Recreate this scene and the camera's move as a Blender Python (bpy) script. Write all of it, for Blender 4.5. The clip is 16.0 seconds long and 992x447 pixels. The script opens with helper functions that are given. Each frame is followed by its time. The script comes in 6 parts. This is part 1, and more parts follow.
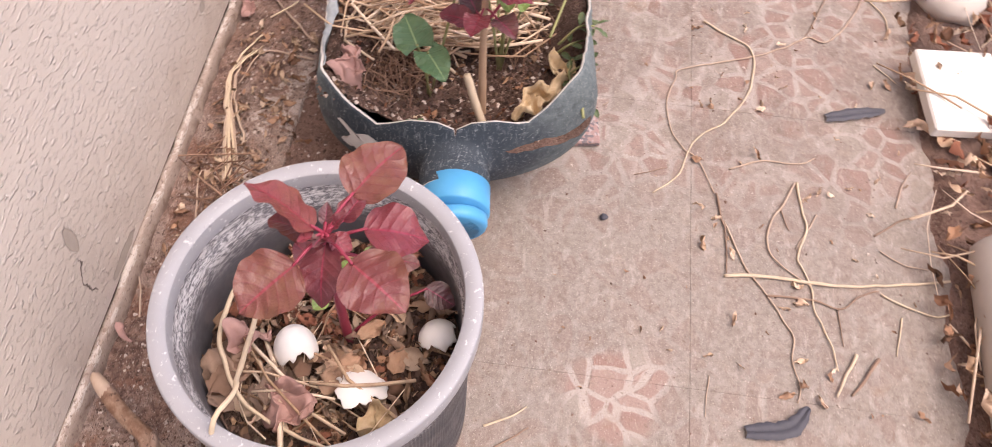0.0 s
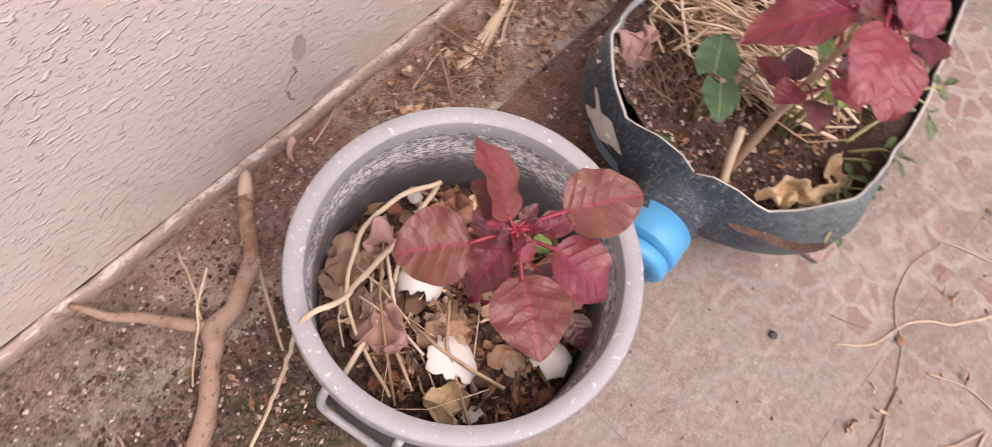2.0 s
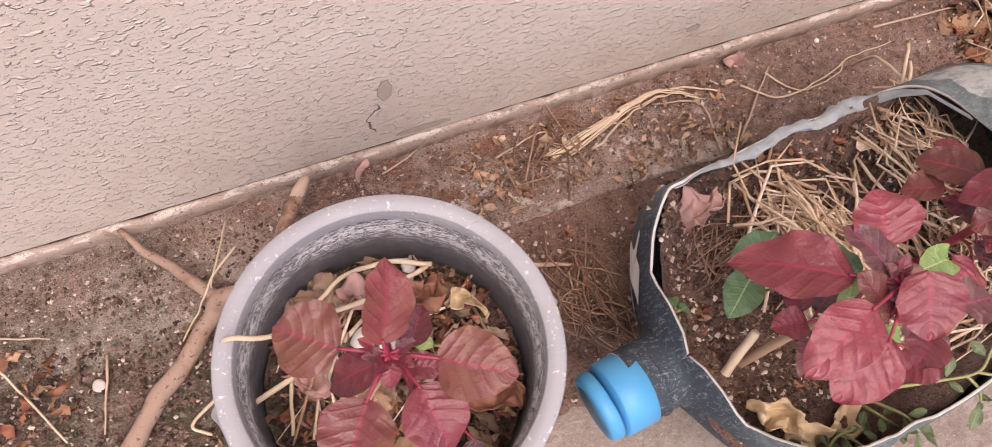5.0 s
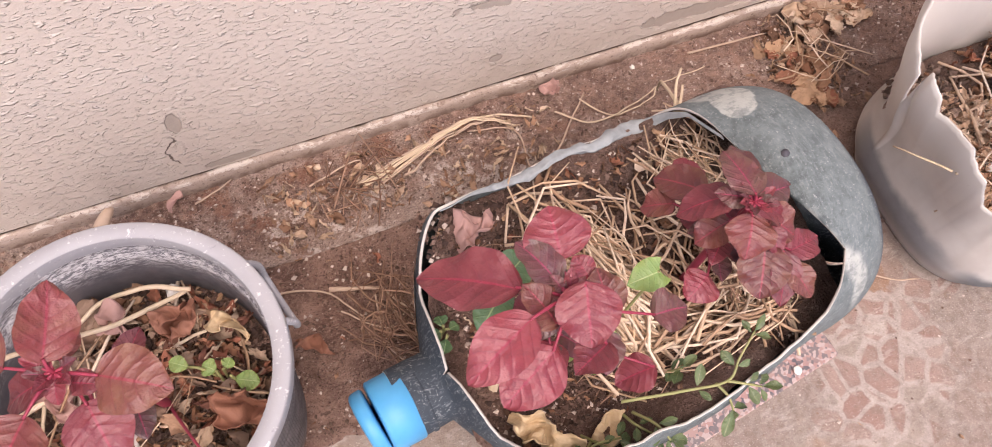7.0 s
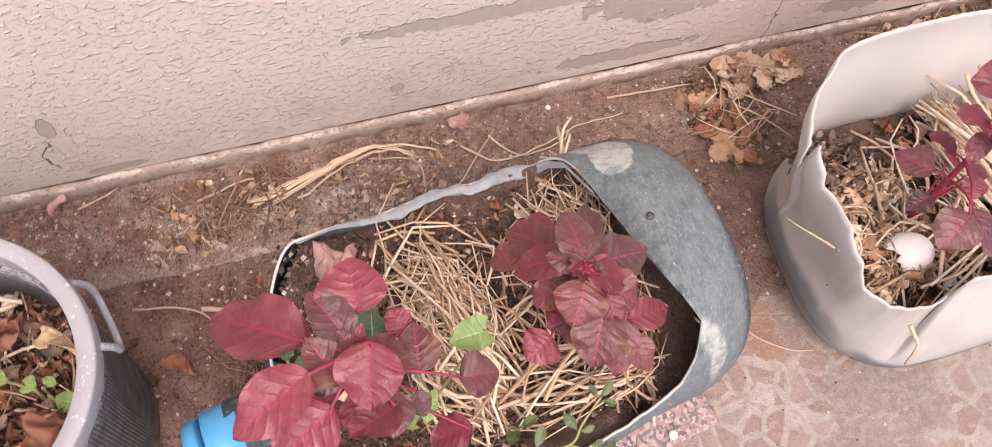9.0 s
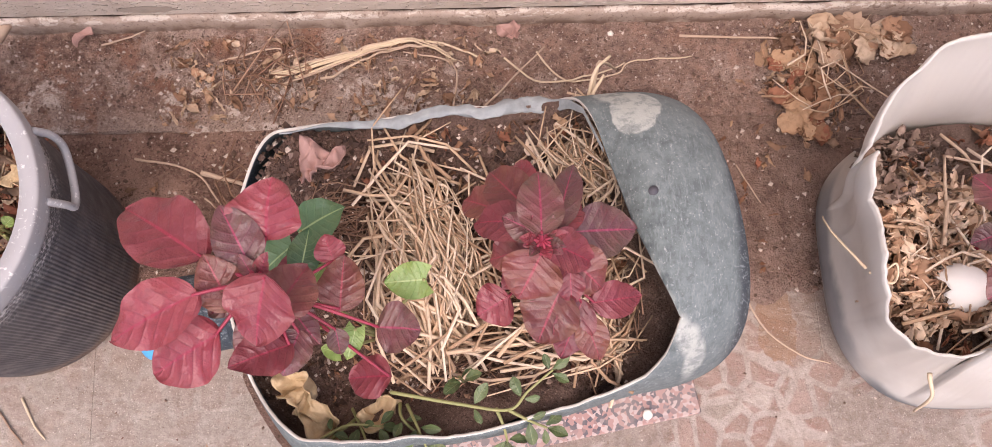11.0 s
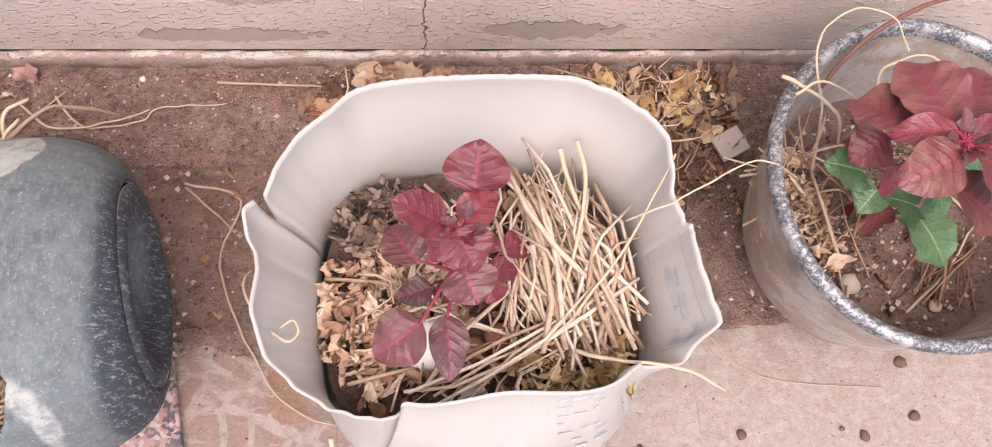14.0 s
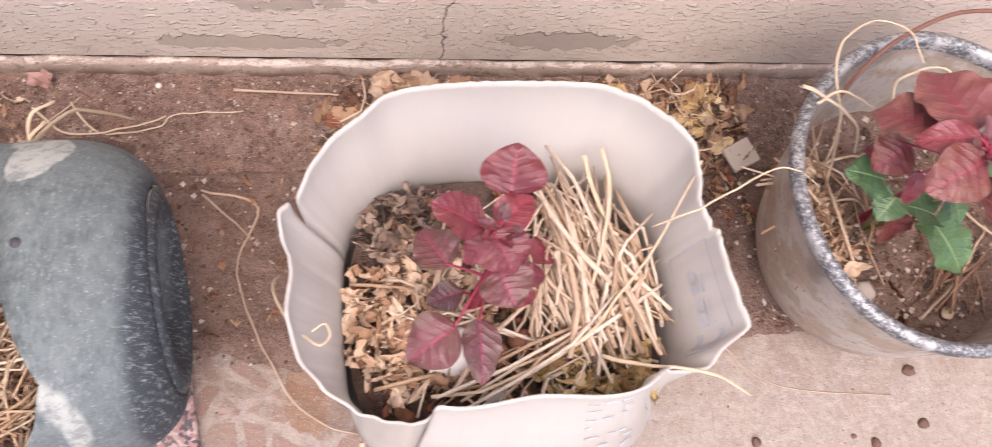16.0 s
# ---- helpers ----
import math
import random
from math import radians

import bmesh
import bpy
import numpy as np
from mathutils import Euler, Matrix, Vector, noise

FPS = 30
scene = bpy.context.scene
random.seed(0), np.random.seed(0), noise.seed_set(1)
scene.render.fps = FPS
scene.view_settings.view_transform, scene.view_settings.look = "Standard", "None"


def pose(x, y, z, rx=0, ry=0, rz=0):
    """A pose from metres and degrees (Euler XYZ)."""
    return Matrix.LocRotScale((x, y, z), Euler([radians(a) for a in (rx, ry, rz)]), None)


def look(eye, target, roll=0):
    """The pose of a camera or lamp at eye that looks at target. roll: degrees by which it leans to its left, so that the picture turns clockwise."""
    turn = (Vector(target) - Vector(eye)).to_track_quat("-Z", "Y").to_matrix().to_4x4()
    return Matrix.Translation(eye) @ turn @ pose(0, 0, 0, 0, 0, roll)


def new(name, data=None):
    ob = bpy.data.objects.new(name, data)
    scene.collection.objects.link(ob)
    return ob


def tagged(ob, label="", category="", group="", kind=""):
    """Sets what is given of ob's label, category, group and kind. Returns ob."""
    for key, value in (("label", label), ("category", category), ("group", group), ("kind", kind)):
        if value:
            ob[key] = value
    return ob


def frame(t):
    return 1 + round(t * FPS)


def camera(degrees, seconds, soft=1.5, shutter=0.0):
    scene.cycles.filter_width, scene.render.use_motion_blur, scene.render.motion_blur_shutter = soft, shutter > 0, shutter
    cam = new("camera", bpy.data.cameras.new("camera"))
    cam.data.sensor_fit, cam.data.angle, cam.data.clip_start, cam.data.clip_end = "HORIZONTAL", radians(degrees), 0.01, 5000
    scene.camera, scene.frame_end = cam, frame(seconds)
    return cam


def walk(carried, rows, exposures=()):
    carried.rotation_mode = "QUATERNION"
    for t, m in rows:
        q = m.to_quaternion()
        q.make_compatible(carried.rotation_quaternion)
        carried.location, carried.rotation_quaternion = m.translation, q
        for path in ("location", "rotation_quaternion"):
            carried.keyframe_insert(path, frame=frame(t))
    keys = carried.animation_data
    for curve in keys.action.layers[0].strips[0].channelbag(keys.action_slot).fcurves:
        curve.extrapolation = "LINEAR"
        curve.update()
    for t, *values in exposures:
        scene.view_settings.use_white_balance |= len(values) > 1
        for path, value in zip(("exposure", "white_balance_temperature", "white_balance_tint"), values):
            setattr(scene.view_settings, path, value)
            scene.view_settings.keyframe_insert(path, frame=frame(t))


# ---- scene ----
cam = camera(61.3, 16.0, 0.6, 0.3)
PATH = [
    (0, (0.464, -0.367, 0.74), (1.475, -0.298, -0.984), 3.6),
    (0.5, (0.467, -0.347, 0.726), (1.464, -0.233, -1.004), 8.7),
    (1, (0.48, -0.337, 0.735), (1.471, -0.227, -0.999), 10.2),
    (1.5, (0.503, -0.328, 0.73), (1.408, -0.057, -1.033), 11.8),
    (2, (0.522, -0.314, 0.714), (1.27, 0.003, -1.114), 21.6),
    (2.5, (0.533, -0.304, 0.719), (1.085, 0.131, -1.153), 15.0),
    (3, (0.544, -0.303, 0.729), (1.024, 0.136, -1.163), 16.0),
    (5.5, (0.707, -0.368, 0.773), (1.103, 0.258, -1.085), 13.5),
    (6, (0.749, -0.392, 0.784), (1.159, 0.24, -1.069), 14.6),
    (6.5, (0.793, -0.411, 0.795), (1.211, 0.215, -1.058), 14.6),
    (7, (0.824, -0.425, 0.802), (1.274, 0.227, -1.034), 13.3),
    (7.5, (0.849, -0.436, 0.811), (1.339, 0.246, -1.004), 13.4),
    (8, (0.888, -0.443, 0.832), (1.436, 0.286, -0.948), 13.6),
    (10.5, (1.033, -0.408, 0.765), (1.2, 0.092, -1.164), 15.9),
    (11, (1.061, -0.397, 0.776), (1.19, 0.073, -1.164), 12.8),
    (11.5, (1.093, -0.401, 0.76), (1.115, 0.045, -1.189), 10.1),
    (12, (1.199, -0.417, 0.763), (1.182, -0.002, -1.193), 8.3),
    (12.5, (1.293, -0.422, 0.768), (1.395, 0.047, -1.174), 19.3),
    (13, (1.369, -0.423, 0.771), (1.549, 0.133, -1.142), 19.2),
    (13.5, (1.416, -0.421, 0.771), (1.669, 0.148, -1.13), 22.5),
    (14, (1.452, -0.412, 0.772), (1.74, 0.175, -1.118), 23.1),
    (14.5, (1.479, -0.41, 0.775), (1.801, 0.192, -1.105), 24.6),
    (15, (1.498, -0.418, 0.779), (1.847, 0.193, -1.093), 25.3),
    (15.5, (1.488, -0.424, 0.78), (1.848, 0.196, -1.087), 25.4),
    (16, (1.411, -0.421, 0.766), (1.761, 0.208, -1.1), 26.1),
]
walk(cam, [(t, look(eye, target, roll)) for t, eye, target, roll in PATH], [(0, 0.86, 6700, 19), (3, 0.62, 6800, 21), (5.5, 0.72, 6750, 21), (8, 0.9, 6700, 19), (11, 0.81, 6650, 20), (12.5, 0.79, 6600, 19), (15, 0.94, 6500, 18), (16, 0.94, 6500, 18)])

# ---- world, sun ----
SUN_UP, SUN_ROUND = 62.0, 189.0
world = bpy.data.worlds.new("sky_world")
scene.world = world
world.use_nodes = True
wt = world.node_tree
sky = wt.nodes.new("ShaderNodeTexSky")
sky.sky_type = "NISHITA"
sky.sun_disc = False
sky.sun_elevation = radians(SUN_UP)
sky.sun_rotation = radians(SUN_ROUND)
sky.dust_density = 4.0
sky.air_density = 1.0
back = wt.nodes["Background"]
back.inputs["Strength"].default_value = 0.15
wt.links.new(sky.outputs[0], back.inputs["Color"])
lamp = bpy.data.lights.new("sun", "SUN")
lamp.energy, lamp.angle, lamp.color = 1.15, radians(60), (1.0, 0.93, 0.84)
sun = new("sun", lamp)
sun.matrix_basis = look((0.75, -1.8, 3.2), (1.0, -0.2, 0.0))


# ---- materials ----
class Graph:
    """A small builder for one node material."""

    def __init__(self, name, rough=0.85, metal=0.0, spec=0.35):
        self.m = bpy.data.materials.new(name)
        self.m.use_nodes = True
        self.t = self.m.node_tree
        self.b = self.t.nodes["Principled BSDF"]
        self.b.inputs["Roughness"].default_value = rough
        self.b.inputs["Metallic"].default_value = metal
        self.b.inputs["Specular IOR Level"].default_value = spec
        self.heights = []

    def put(self, sock, value):
        if isinstance(value, bpy.types.NodeSocket):
            self.t.links.new(value, sock)
        elif isinstance(value, tuple) and len(value) == 3 and sock.type == "RGBA":
            sock.default_value = (*value, 1)
        else:
            sock.default_value = value

    def pos(self):
        return self.t.nodes.new("ShaderNodeNewGeometry").outputs["Position"]

    def uv(self):
        return self.t.nodes.new("ShaderNodeTexCoord").outputs["UV"]

    def island(self):
        return self.t.nodes.new("ShaderNodeNewGeometry").outputs["Random Per Island"]

    def each(self):
        return self.t.nodes.new("ShaderNodeObjectInfo").outputs["Random"]

    def split(self, v):
        n = self.t.nodes.new("ShaderNodeSeparateXYZ")
        self.put(n.inputs[0], v)
        return n.outputs

    def join(self, x, y, z):
        n = self.t.nodes.new("ShaderNodeCombineXYZ")
        for sock, value in zip(n.inputs, (x, y, z)):
            self.put(sock, value)
        return n.outputs[0]

    def stretch(self, v, s, turn=(0, 0, 0)):
        n = self.t.nodes.new("ShaderNodeMapping")
        self.put(n.inputs["Vector"], v)
        n.inputs["Scale"].default_value = s
        n.inputs["Rotation"].default_value = [radians(a) for a in turn]
        return n.outputs[0]

    def noise(self, scale, detail=4.0, vec=None, rough=0.55, dist=0.0):
        n = self.t.nodes.new("ShaderNodeTexNoise")
        n.inputs["Scale"].default_value = scale
        n.inputs["Detail"].default_value = detail
        n.inputs["Roughness"].default_value = rough
        n.inputs["Distortion"].default_value = dist
        self.put(n.inputs["Vector"], vec or self.pos())
        return n.outputs["Fac"]

    def cells(self, scale, feature="F1", vec=None, out="Distance", rand=1.0):
        n = self.t.nodes.new("ShaderNodeTexVoronoi")
        n.feature = feature
        n.inputs["Scale"].default_value = scale
        n.inputs["Randomness"].default_value = rand
        self.put(n.inputs["Vector"], vec or self.pos())
        return n.outputs[out]

    def math(self, op, a, b=0.0, c=0.0):
        n = self.t.nodes.new("ShaderNodeMath")
        n.operation = op
        for sock, value in zip(n.inputs, (a, b, c)):
            self.put(sock, value)
        return n.outputs[0]

    def ramp(self, x, lo, hi, to=(0.0, 1.0)):
        n = self.t.nodes.new("ShaderNodeMapRange")
        n.interpolation_type = "SMOOTHSTEP"
        self.put(n.inputs[0], x)
        n.inputs[1].default_value, n.inputs[2].default_value = lo, hi
        n.inputs[3].default_value, n.inputs[4].default_value = to
        return n.outputs[0]

    def mix(self, f, a, b):
        n = self.t.nodes.new("ShaderNodeMix")
        n.data_type = "RGBA"
        self.put(n.inputs[0], f)
        self.put(n.inputs[6], a)
        self.put(n.inputs[7], b)
        return n.outputs[2]

    def spot(self, centre, size, wob=0.0, scale=60.0, soft=0.1):
        """1 inside a ragged ellipsoid, 0 outside."""
        p = self.split(self.pos())
        total = None
        for n in range(3):
            d = self.math("DIVIDE", self.math("SUBTRACT", p[n], centre[n]), size[n])
            d = self.math("MULTIPLY", d, d)
            total = d if total is None else self.math("ADD", total, d)
        r = self.math("SQRT", total)
        if wob:
            r = self.math("ADD", r, self.math("MULTIPLY", self.math("SUBTRACT", self.noise(scale, 5.0), 0.5), wob))
        return self.ramp(r, 1.0, 1.0 - soft)

    def specks(self, tone, scale, cut, colour, amount=0.8, stretch=(1, 1, 1)):
        """Small ragged specks of another colour."""
        f = self.ramp(self.noise(scale, 3.0, self.stretch(self.pos(), stretch), 0.7), cut, cut + 0.05)
        return self.mix(self.math("MULTIPLY", f, amount), tone, colour)

    def bump(self, h, strength, dist):
        n = self.t.nodes.new("ShaderNodeBump")
        n.inputs["Strength"].default_value = strength
        n.inputs["Distance"].default_value = dist
        self.put(n.inputs["Height"], h)
        if self.heights:
            self.put(n.inputs["Normal"], self.heights[-1])
        self.heights.append(n.outputs[0])
        return self

    def done(self, colour, rough=None):
        self.put(self.b.inputs["Base Color"], colour)
        if rough is not None:
            self.put(self.b.inputs["Roughness"], rough)
        if self.heights:
            self.put(self.b.inputs["Normal"], self.heights[-1])
        return self.m


def m_plaster():
    g = Graph("rough_plaster", 0.75)
    p = g.pos()
    flat = g.stretch(p, (1.0, 1.0, 2.1), (0, 8, 0))
    warp = g.noise(70.0, 3.0, flat)
    flakes = g.noise(96.0, 1.5, flat, 0.5, 0.4)
    drops = g.math("ADD", g.ramp(flakes, 0.575, 0.665), g.math("MULTIPLY", g.ramp(g.noise(170.0, 1.0, flat), 0.6, 0.66), 0.7))
    fine = g.noise(420.0, 3.0)
    peel = g.spot((1.36, 0.0, 0.165), (0.1, 0.05, 0.05), 1.7, 48.0)
    for c, s, w in (((1.18, 0, 0.178), (0.16, 0.05, 0.011), 1.8), ((1.625, 0, 0.07), (0.07, 0.05, 0.016), 1.7), ((0.756, 0, 0.132), (0.007, 0.05, 0.016), 1.1),
                    ((0.79, 0, 0.042), (0.028, 0.05, 0.006), 1.6), ((1.07, 0, 0.082), (0.008, 0.05, 0.006), 0.9), ((1.72, 0, 0.2), (0.08, 0.05, 0.02), 1.9),
                    ((1.32, 0, 0.06), (0.09, 0.05, 0.012), 1.9)):
        peel = g.math("MAXIMUM", peel, g.spot(c, s, w, 60.0))
    xyz = g.split(p)
    lines = None
    for x0, lo, hi in ((1.505, 0.03, 0.5), (0.745, 0.06, 0.115), (2.28, 0.03, 0.4)):
        off = g.math("MULTIPLY", g.math("SUBTRACT", g.noise(26.0, 4.0), 0.5), 0.05)
        d = g.math("ABSOLUTE", g.math("SUBTRACT", g.math("ADD", xyz[0], off), x0))
        one = g.math("MULTIPLY", g.ramp(d, 0.0014, 0.0005), g.math("MULTIPLY", g.ramp(xyz[2], lo, lo + 0.004), g.ramp(xyz[2], hi, hi - 0.01)))
        lines = one if lines is None else g.math("MAXIMUM", lines, one)
    tone = g.mix(g.noise(5.0, 4.0), (0.56, 0.482, 0.42), (0.65, 0.567, 0.5))
    # raised flakes tinted paler: a highlight put into the base colour
    tone = g.mix(g.math("MULTIPLY", drops, 0.6), tone, (0.76, 0.68, 0.615))
    # darker brown in ragged patches towards the foot of the wall
    brownish = g.math("MULTIPLY", g.ramp(xyz[2], 0.16, 0.03), g.ramp(g.noise(24.0, 5.0), 0.42, 0.68))
    tone = g.mix(g.math("MULTIPLY", brownish, 0.35), tone, (0.40, 0.31, 0.25))
    tone = g.specks(tone, 520.0, 0.64, (0.38, 0.31, 0.26), 0.35)
    tone = g.specks(tone, 900.0, 0.6, (0.42, 0.35, 0.3), 0.3)
    bare = g.mix(g.noise(90.0, 4.0), (0.35, 0.295, 0.25), (0.46, 0.39, 0.335))
    tone = g.mix(peel, tone, bare)
    tone = g.mix(lines, tone, (0.17, 0.13, 0.11))
    high = g.math("ADD", g.math("MULTIPLY", drops, g.math("SUBTRACT", 1.0, peel)), g.math("MULTIPLY", warp, 0.15))
    high = g.math("SUBTRACT", high, g.math("ADD", g.math("MULTIPLY", peel, 0.9), lines))
    g.bump(high, 0.85, 0.0023).bump(g.noise(210.0, 4.0, flat, 0.65), 0.45, 0.0012).bump(fine, 0.4, 0.0008)
    return g.done(tone, 0.72)


def m_base():
    g = Graph("chipped_base_strip", 0.85)
    p = g.split(g.pos())
    n = g.noise(30.0, 5.0, g.stretch(g.pos(), (0.6, 1, 1)))
    tone = g.mix(g.noise(140.0, 4.0), (0.33, 0.25, 0.205), (0.44, 0.355, 0.30))
    chip = g.math("MULTIPLY", g.ramp(p[2], 0.0235, 0.0255), g.ramp(g.noise(60.0, 6.0, g.stretch(g.pos(), (0.5, 1, 1)), 0.75), 0.5, 0.53))
    tone = g.mix(g.math("MULTIPLY", chip, 0.85), tone, (0.58, 0.51, 0.45))
    tone = g.specks(tone, 240.0, 0.6, (0.13, 0.085, 0.065), 0.7)
    tone = g.specks(tone, 700.0, 0.58, (0.18, 0.12, 0.09), 0.6)
    tone = g.specks(tone, 60.0, 0.6, (0.20, 0.135, 0.10), 0.6)
    soil = g.math("MULTIPLY", g.ramp(p[2], 0.024, 0.008), g.ramp(g.noise(45.0, 5.0), 0.34, 0.6))
    tone = g.mix(soil, tone, (0.16, 0.1, 0.075))
    g.bump(g.noise(110.0, 5.0), 0.5, 0.003)
    return g.done(tone)


def ground_stains(g, tone):
    """Moss, lichen and a dark clod on the ground west of the grey pot."""
    for c, s, colour, amount in (((0.57, -0.2, 0), (0.075, 0.085, 0.2), (0.06, 0.07, 0.032), 0.75), ((0.5, -0.27, 0), (0.12, 0.06, 0.2), (0.075, 0.078, 0.042), 0.7), ((0.46, -0.085, 0), (0.1, 0.045, 0.2), (0.40, 0.36, 0.31), 0.6),
                                 ((0.345, -0.13, 0), (0.09, 0.05, 0.2), (0.07, 0.038, 0.036), 0.85), ((0.40, -0.2, 0), (0.08, 0.05, 0.2), (0.11, 0.1, 0.065), 0.6)):
        f = g.spot(c, s, 2.2, 30.0, 0.6)
        f = g.math("MULTIPLY", f, g.ramp(g.noise(110.0, 5.0, None, 0.7), 0.32, 0.55))
        tone = g.mix(g.math("MULTIPLY", f, amount), tone, colour)
    west = g.ramp(g.split(g.pos())[0], 0.62, 0.5)
    pale = g.math("MULTIPLY", west, g.ramp(g.noise(130.0, 6.0, None, 0.85), 0.54, 0.58))
    tone = g.mix(g.math("MULTIPLY", pale, 0.75), tone, (0.50, 0.44, 0.375))
    tone = g.mix(g.math("MULTIPLY", west, g.ramp(g.noise(21.0, 6.0, None, 0.7), 0.38, 0.62, (0.15, 0.6))), tone, (0.115, 0.095, 0.066))
    dark = g.math("MULTIPLY", west, g.ramp(g.noise(95.0, 6.0, None, 0.85), 0.53, 0.58))
    return g.mix(g.math("MULTIPLY", dark, 0.75), tone, (0.05, 0.04, 0.025))


def m_dirt(name, dry=0.0, brownish=0.0):
    g = Graph(name, 0.95, 0.0, 0.2)
    p = g.split(g.pos())
    big, mid, fine = g.noise(7.0, 5.0), g.noise(38.0, 6.0, None, 0.6), g.noise(260.0, 5.0, None, 0.7)
    tone = g.mix(g.ramp(mid, 0.3, 0.72), (0.125, 0.07, 0.053), (0.305, 0.185, 0.145))
    tone = g.mix(g.math("MULTIPLY", g.ramp(big, 0.5, 0.68), 0.75), tone, (0.33, 0.21, 0.165))
    tone = g.mix(g.math("MULTIPLY", g.ramp(fine, 0.46, 0.66), 0.75), tone, (0.36, 0.235, 0.185))
    grit = g.ramp(g.cells(210.0), 0.16, 0.08)
    tone = g.mix(g.math("MULTIPLY", grit, g.ramp(g.noise(60.0, 2.0), 0.56, 0.66)), tone, (0.45, 0.37, 0.31))
    tone = g.specks(tone, 330.0, 0.6, (0.05, 0.028, 0.02), 0.8)
    tone = g.specks(tone, 420.0, 0.64, (0.50, 0.38, 0.31), 0.8)
    tone = g.specks(tone, 90.0, 0.63, (0.06, 0.035, 0.026), 0.6)
    west = g.ramp(p[0], 0.66, 0.52)
    pale = g.math("MULTIPLY", west, g.ramp(g.noise(13.0, 6.0, None, 0.65), 0.44, 0.6))
    tone = g.mix(g.math("MULTIPLY", pale, 0.85), tone, (0.36, 0.29, 0.245))
    moss = g.math("MULTIPLY", g.ramp(p[0], 0.72, 0.6), g.ramp(g.noise(17.0, 6.0, g.stretch(g.pos(), (1, 1, 1), (0, 0, 40)), 0.7), 0.5, 0.64))
    moss = g.math("MULTIPLY", moss, g.ramp(p[1], -0.05, -0.1))
    tone = g.mix(g.math("MULTIPLY", moss, 0.75), tone, (0.055, 0.066, 0.03))
    tone = ground_stains(g, tone)
    tone = g.mix(dry, tone, (0.36, 0.24, 0.185))
    tone = g.mix(g.ramp(p[0], 0.95, 1.2, (0.0, 0.4)), tone, g.mix(g.ramp(g.noise(55.0, 6.0, None, 0.7), 0.35, 0.65), (0.2, 0.135, 0.11), (0.42, 0.315, 0.265)))
    tone = g.mix(brownish, tone, (0.05, 0.028, 0.021))
    tone = g.specks(tone, 260.0, 0.61, (0.07, 0.045, 0.03), 0.6)
    tone = g.specks(tone, 800.0, 0.585, (0.045, 0.025, 0.018), 0.75)
    tone = g.specks(tone, 640.0, 0.62, (0.46, 0.34, 0.27), 0.7)
    g.bump(mid, 0.7, 0.01).bump(fine, 1.0, 0.005)
    return g.done(tone, g.ramp(g.noise(20.0), 0.3, 0.7, (0.8, 0.97)))


def m_ledge():
    g = Graph("dirty_concrete", 0.9, 0.0, 0.25)
    p = g.split(g.pos())
    mid, fine, big = g.noise(30.0, 6.0, None, 0.65), g.noise(300.0, 5.0, None, 0.7), g.noise(8.0, 5.0, None, 0.6)
    clean = g.mix(g.ramp(fine, 0.3, 0.7), (0.27, 0.19, 0.15), (0.50, 0.38, 0.32))
    soil = g.mix(g.ramp(g.noise(150.0, 6.0, None, 0.7), 0.35, 0.68), (0.12, 0.066, 0.05), (0.38, 0.24, 0.185))
    cover = g.ramp(g.math("ADD", g.math("MULTIPLY", mid, 0.5), g.math("MULTIPLY", big, 0.6)), 0.44, 0.58)
    edge = g.math("MULTIPLY", g.ramp(p[1], -0.075, -0.1), 0.75)
    east = g.ramp(p[0], 1.02, 1.12)
    cover = g.math("MAXIMUM", g.math("MULTIPLY", cover, g.math("SUBTRACT", 1.0, edge)), g.math("MULTIPLY", east, g.ramp(mid, 0.32, 0.46)))
    west = g.math("MULTIPLY", g.ramp(p[0], 0.66, 0.52), 0.6)
    cover = g.math("SUBTRACT", cover, west)
    tone = g.mix(cover, clean, soil)
    rust = g.math("MULTIPLY", g.ramp(g.noise(24.0, 6.0, None, 0.65), 0.52, 0.62), 0.65)
    tone = g.mix(rust, tone, (0.25, 0.11, 0.065))
    lime = g.math("MULTIPLY", g.ramp(g.noise(34.0, 6.0, None, 0.7), 0.52, 0.58), g.ramp(p[1], -0.03, -0.07))
    tone = g.mix(g.math("MULTIPLY", lime, g.ramp(p[0], 1.14, 1.04, (0.25, 0.9))), tone, (0.60, 0.50, 0.44))
    moss = g.math("MULTIPLY", g.ramp(p[0], 0.6, 0.45), g.ramp(g.noise(23.0, 6.0, None, 0.7), 0.53, 0.66))
    tone = g.mix(g.math("MULTIPLY", moss, 0.7), tone, (0.08, 0.085, 0.045))
    tone = g.mix(g.ramp(p[0], 0.95, 1.2, (0.08, 0.35)), tone, g.mix(g.ramp(g.noise(48.0, 6.0, None, 0.7), 0.35, 0.65), (0.22, 0.145, 0.115), (0.46, 0.34, 0.285)))
    tone = ground_stains(g, tone)
    tone = g.specks(tone, 300.0, 0.59, (0.06, 0.034, 0.025), 0.8)
    tone = g.specks(tone, 110.0, 0.62, (0.08, 0.045, 0.033), 0.6)
    tone = g.specks(tone, 380.0, 0.63, (0.58, 0.46, 0.39), 0.8)
    tone = g.specks(tone, 820.0, 0.58, (0.05, 0.03, 0.022), 0.7)
    tone = g.specks(tone, 680.0, 0.61, (0.62, 0.5, 0.43), 0.7)
    g.bump(mid, 0.7, 0.008).bump(fine, 1.0, 0.004)
    return g.done(tone)


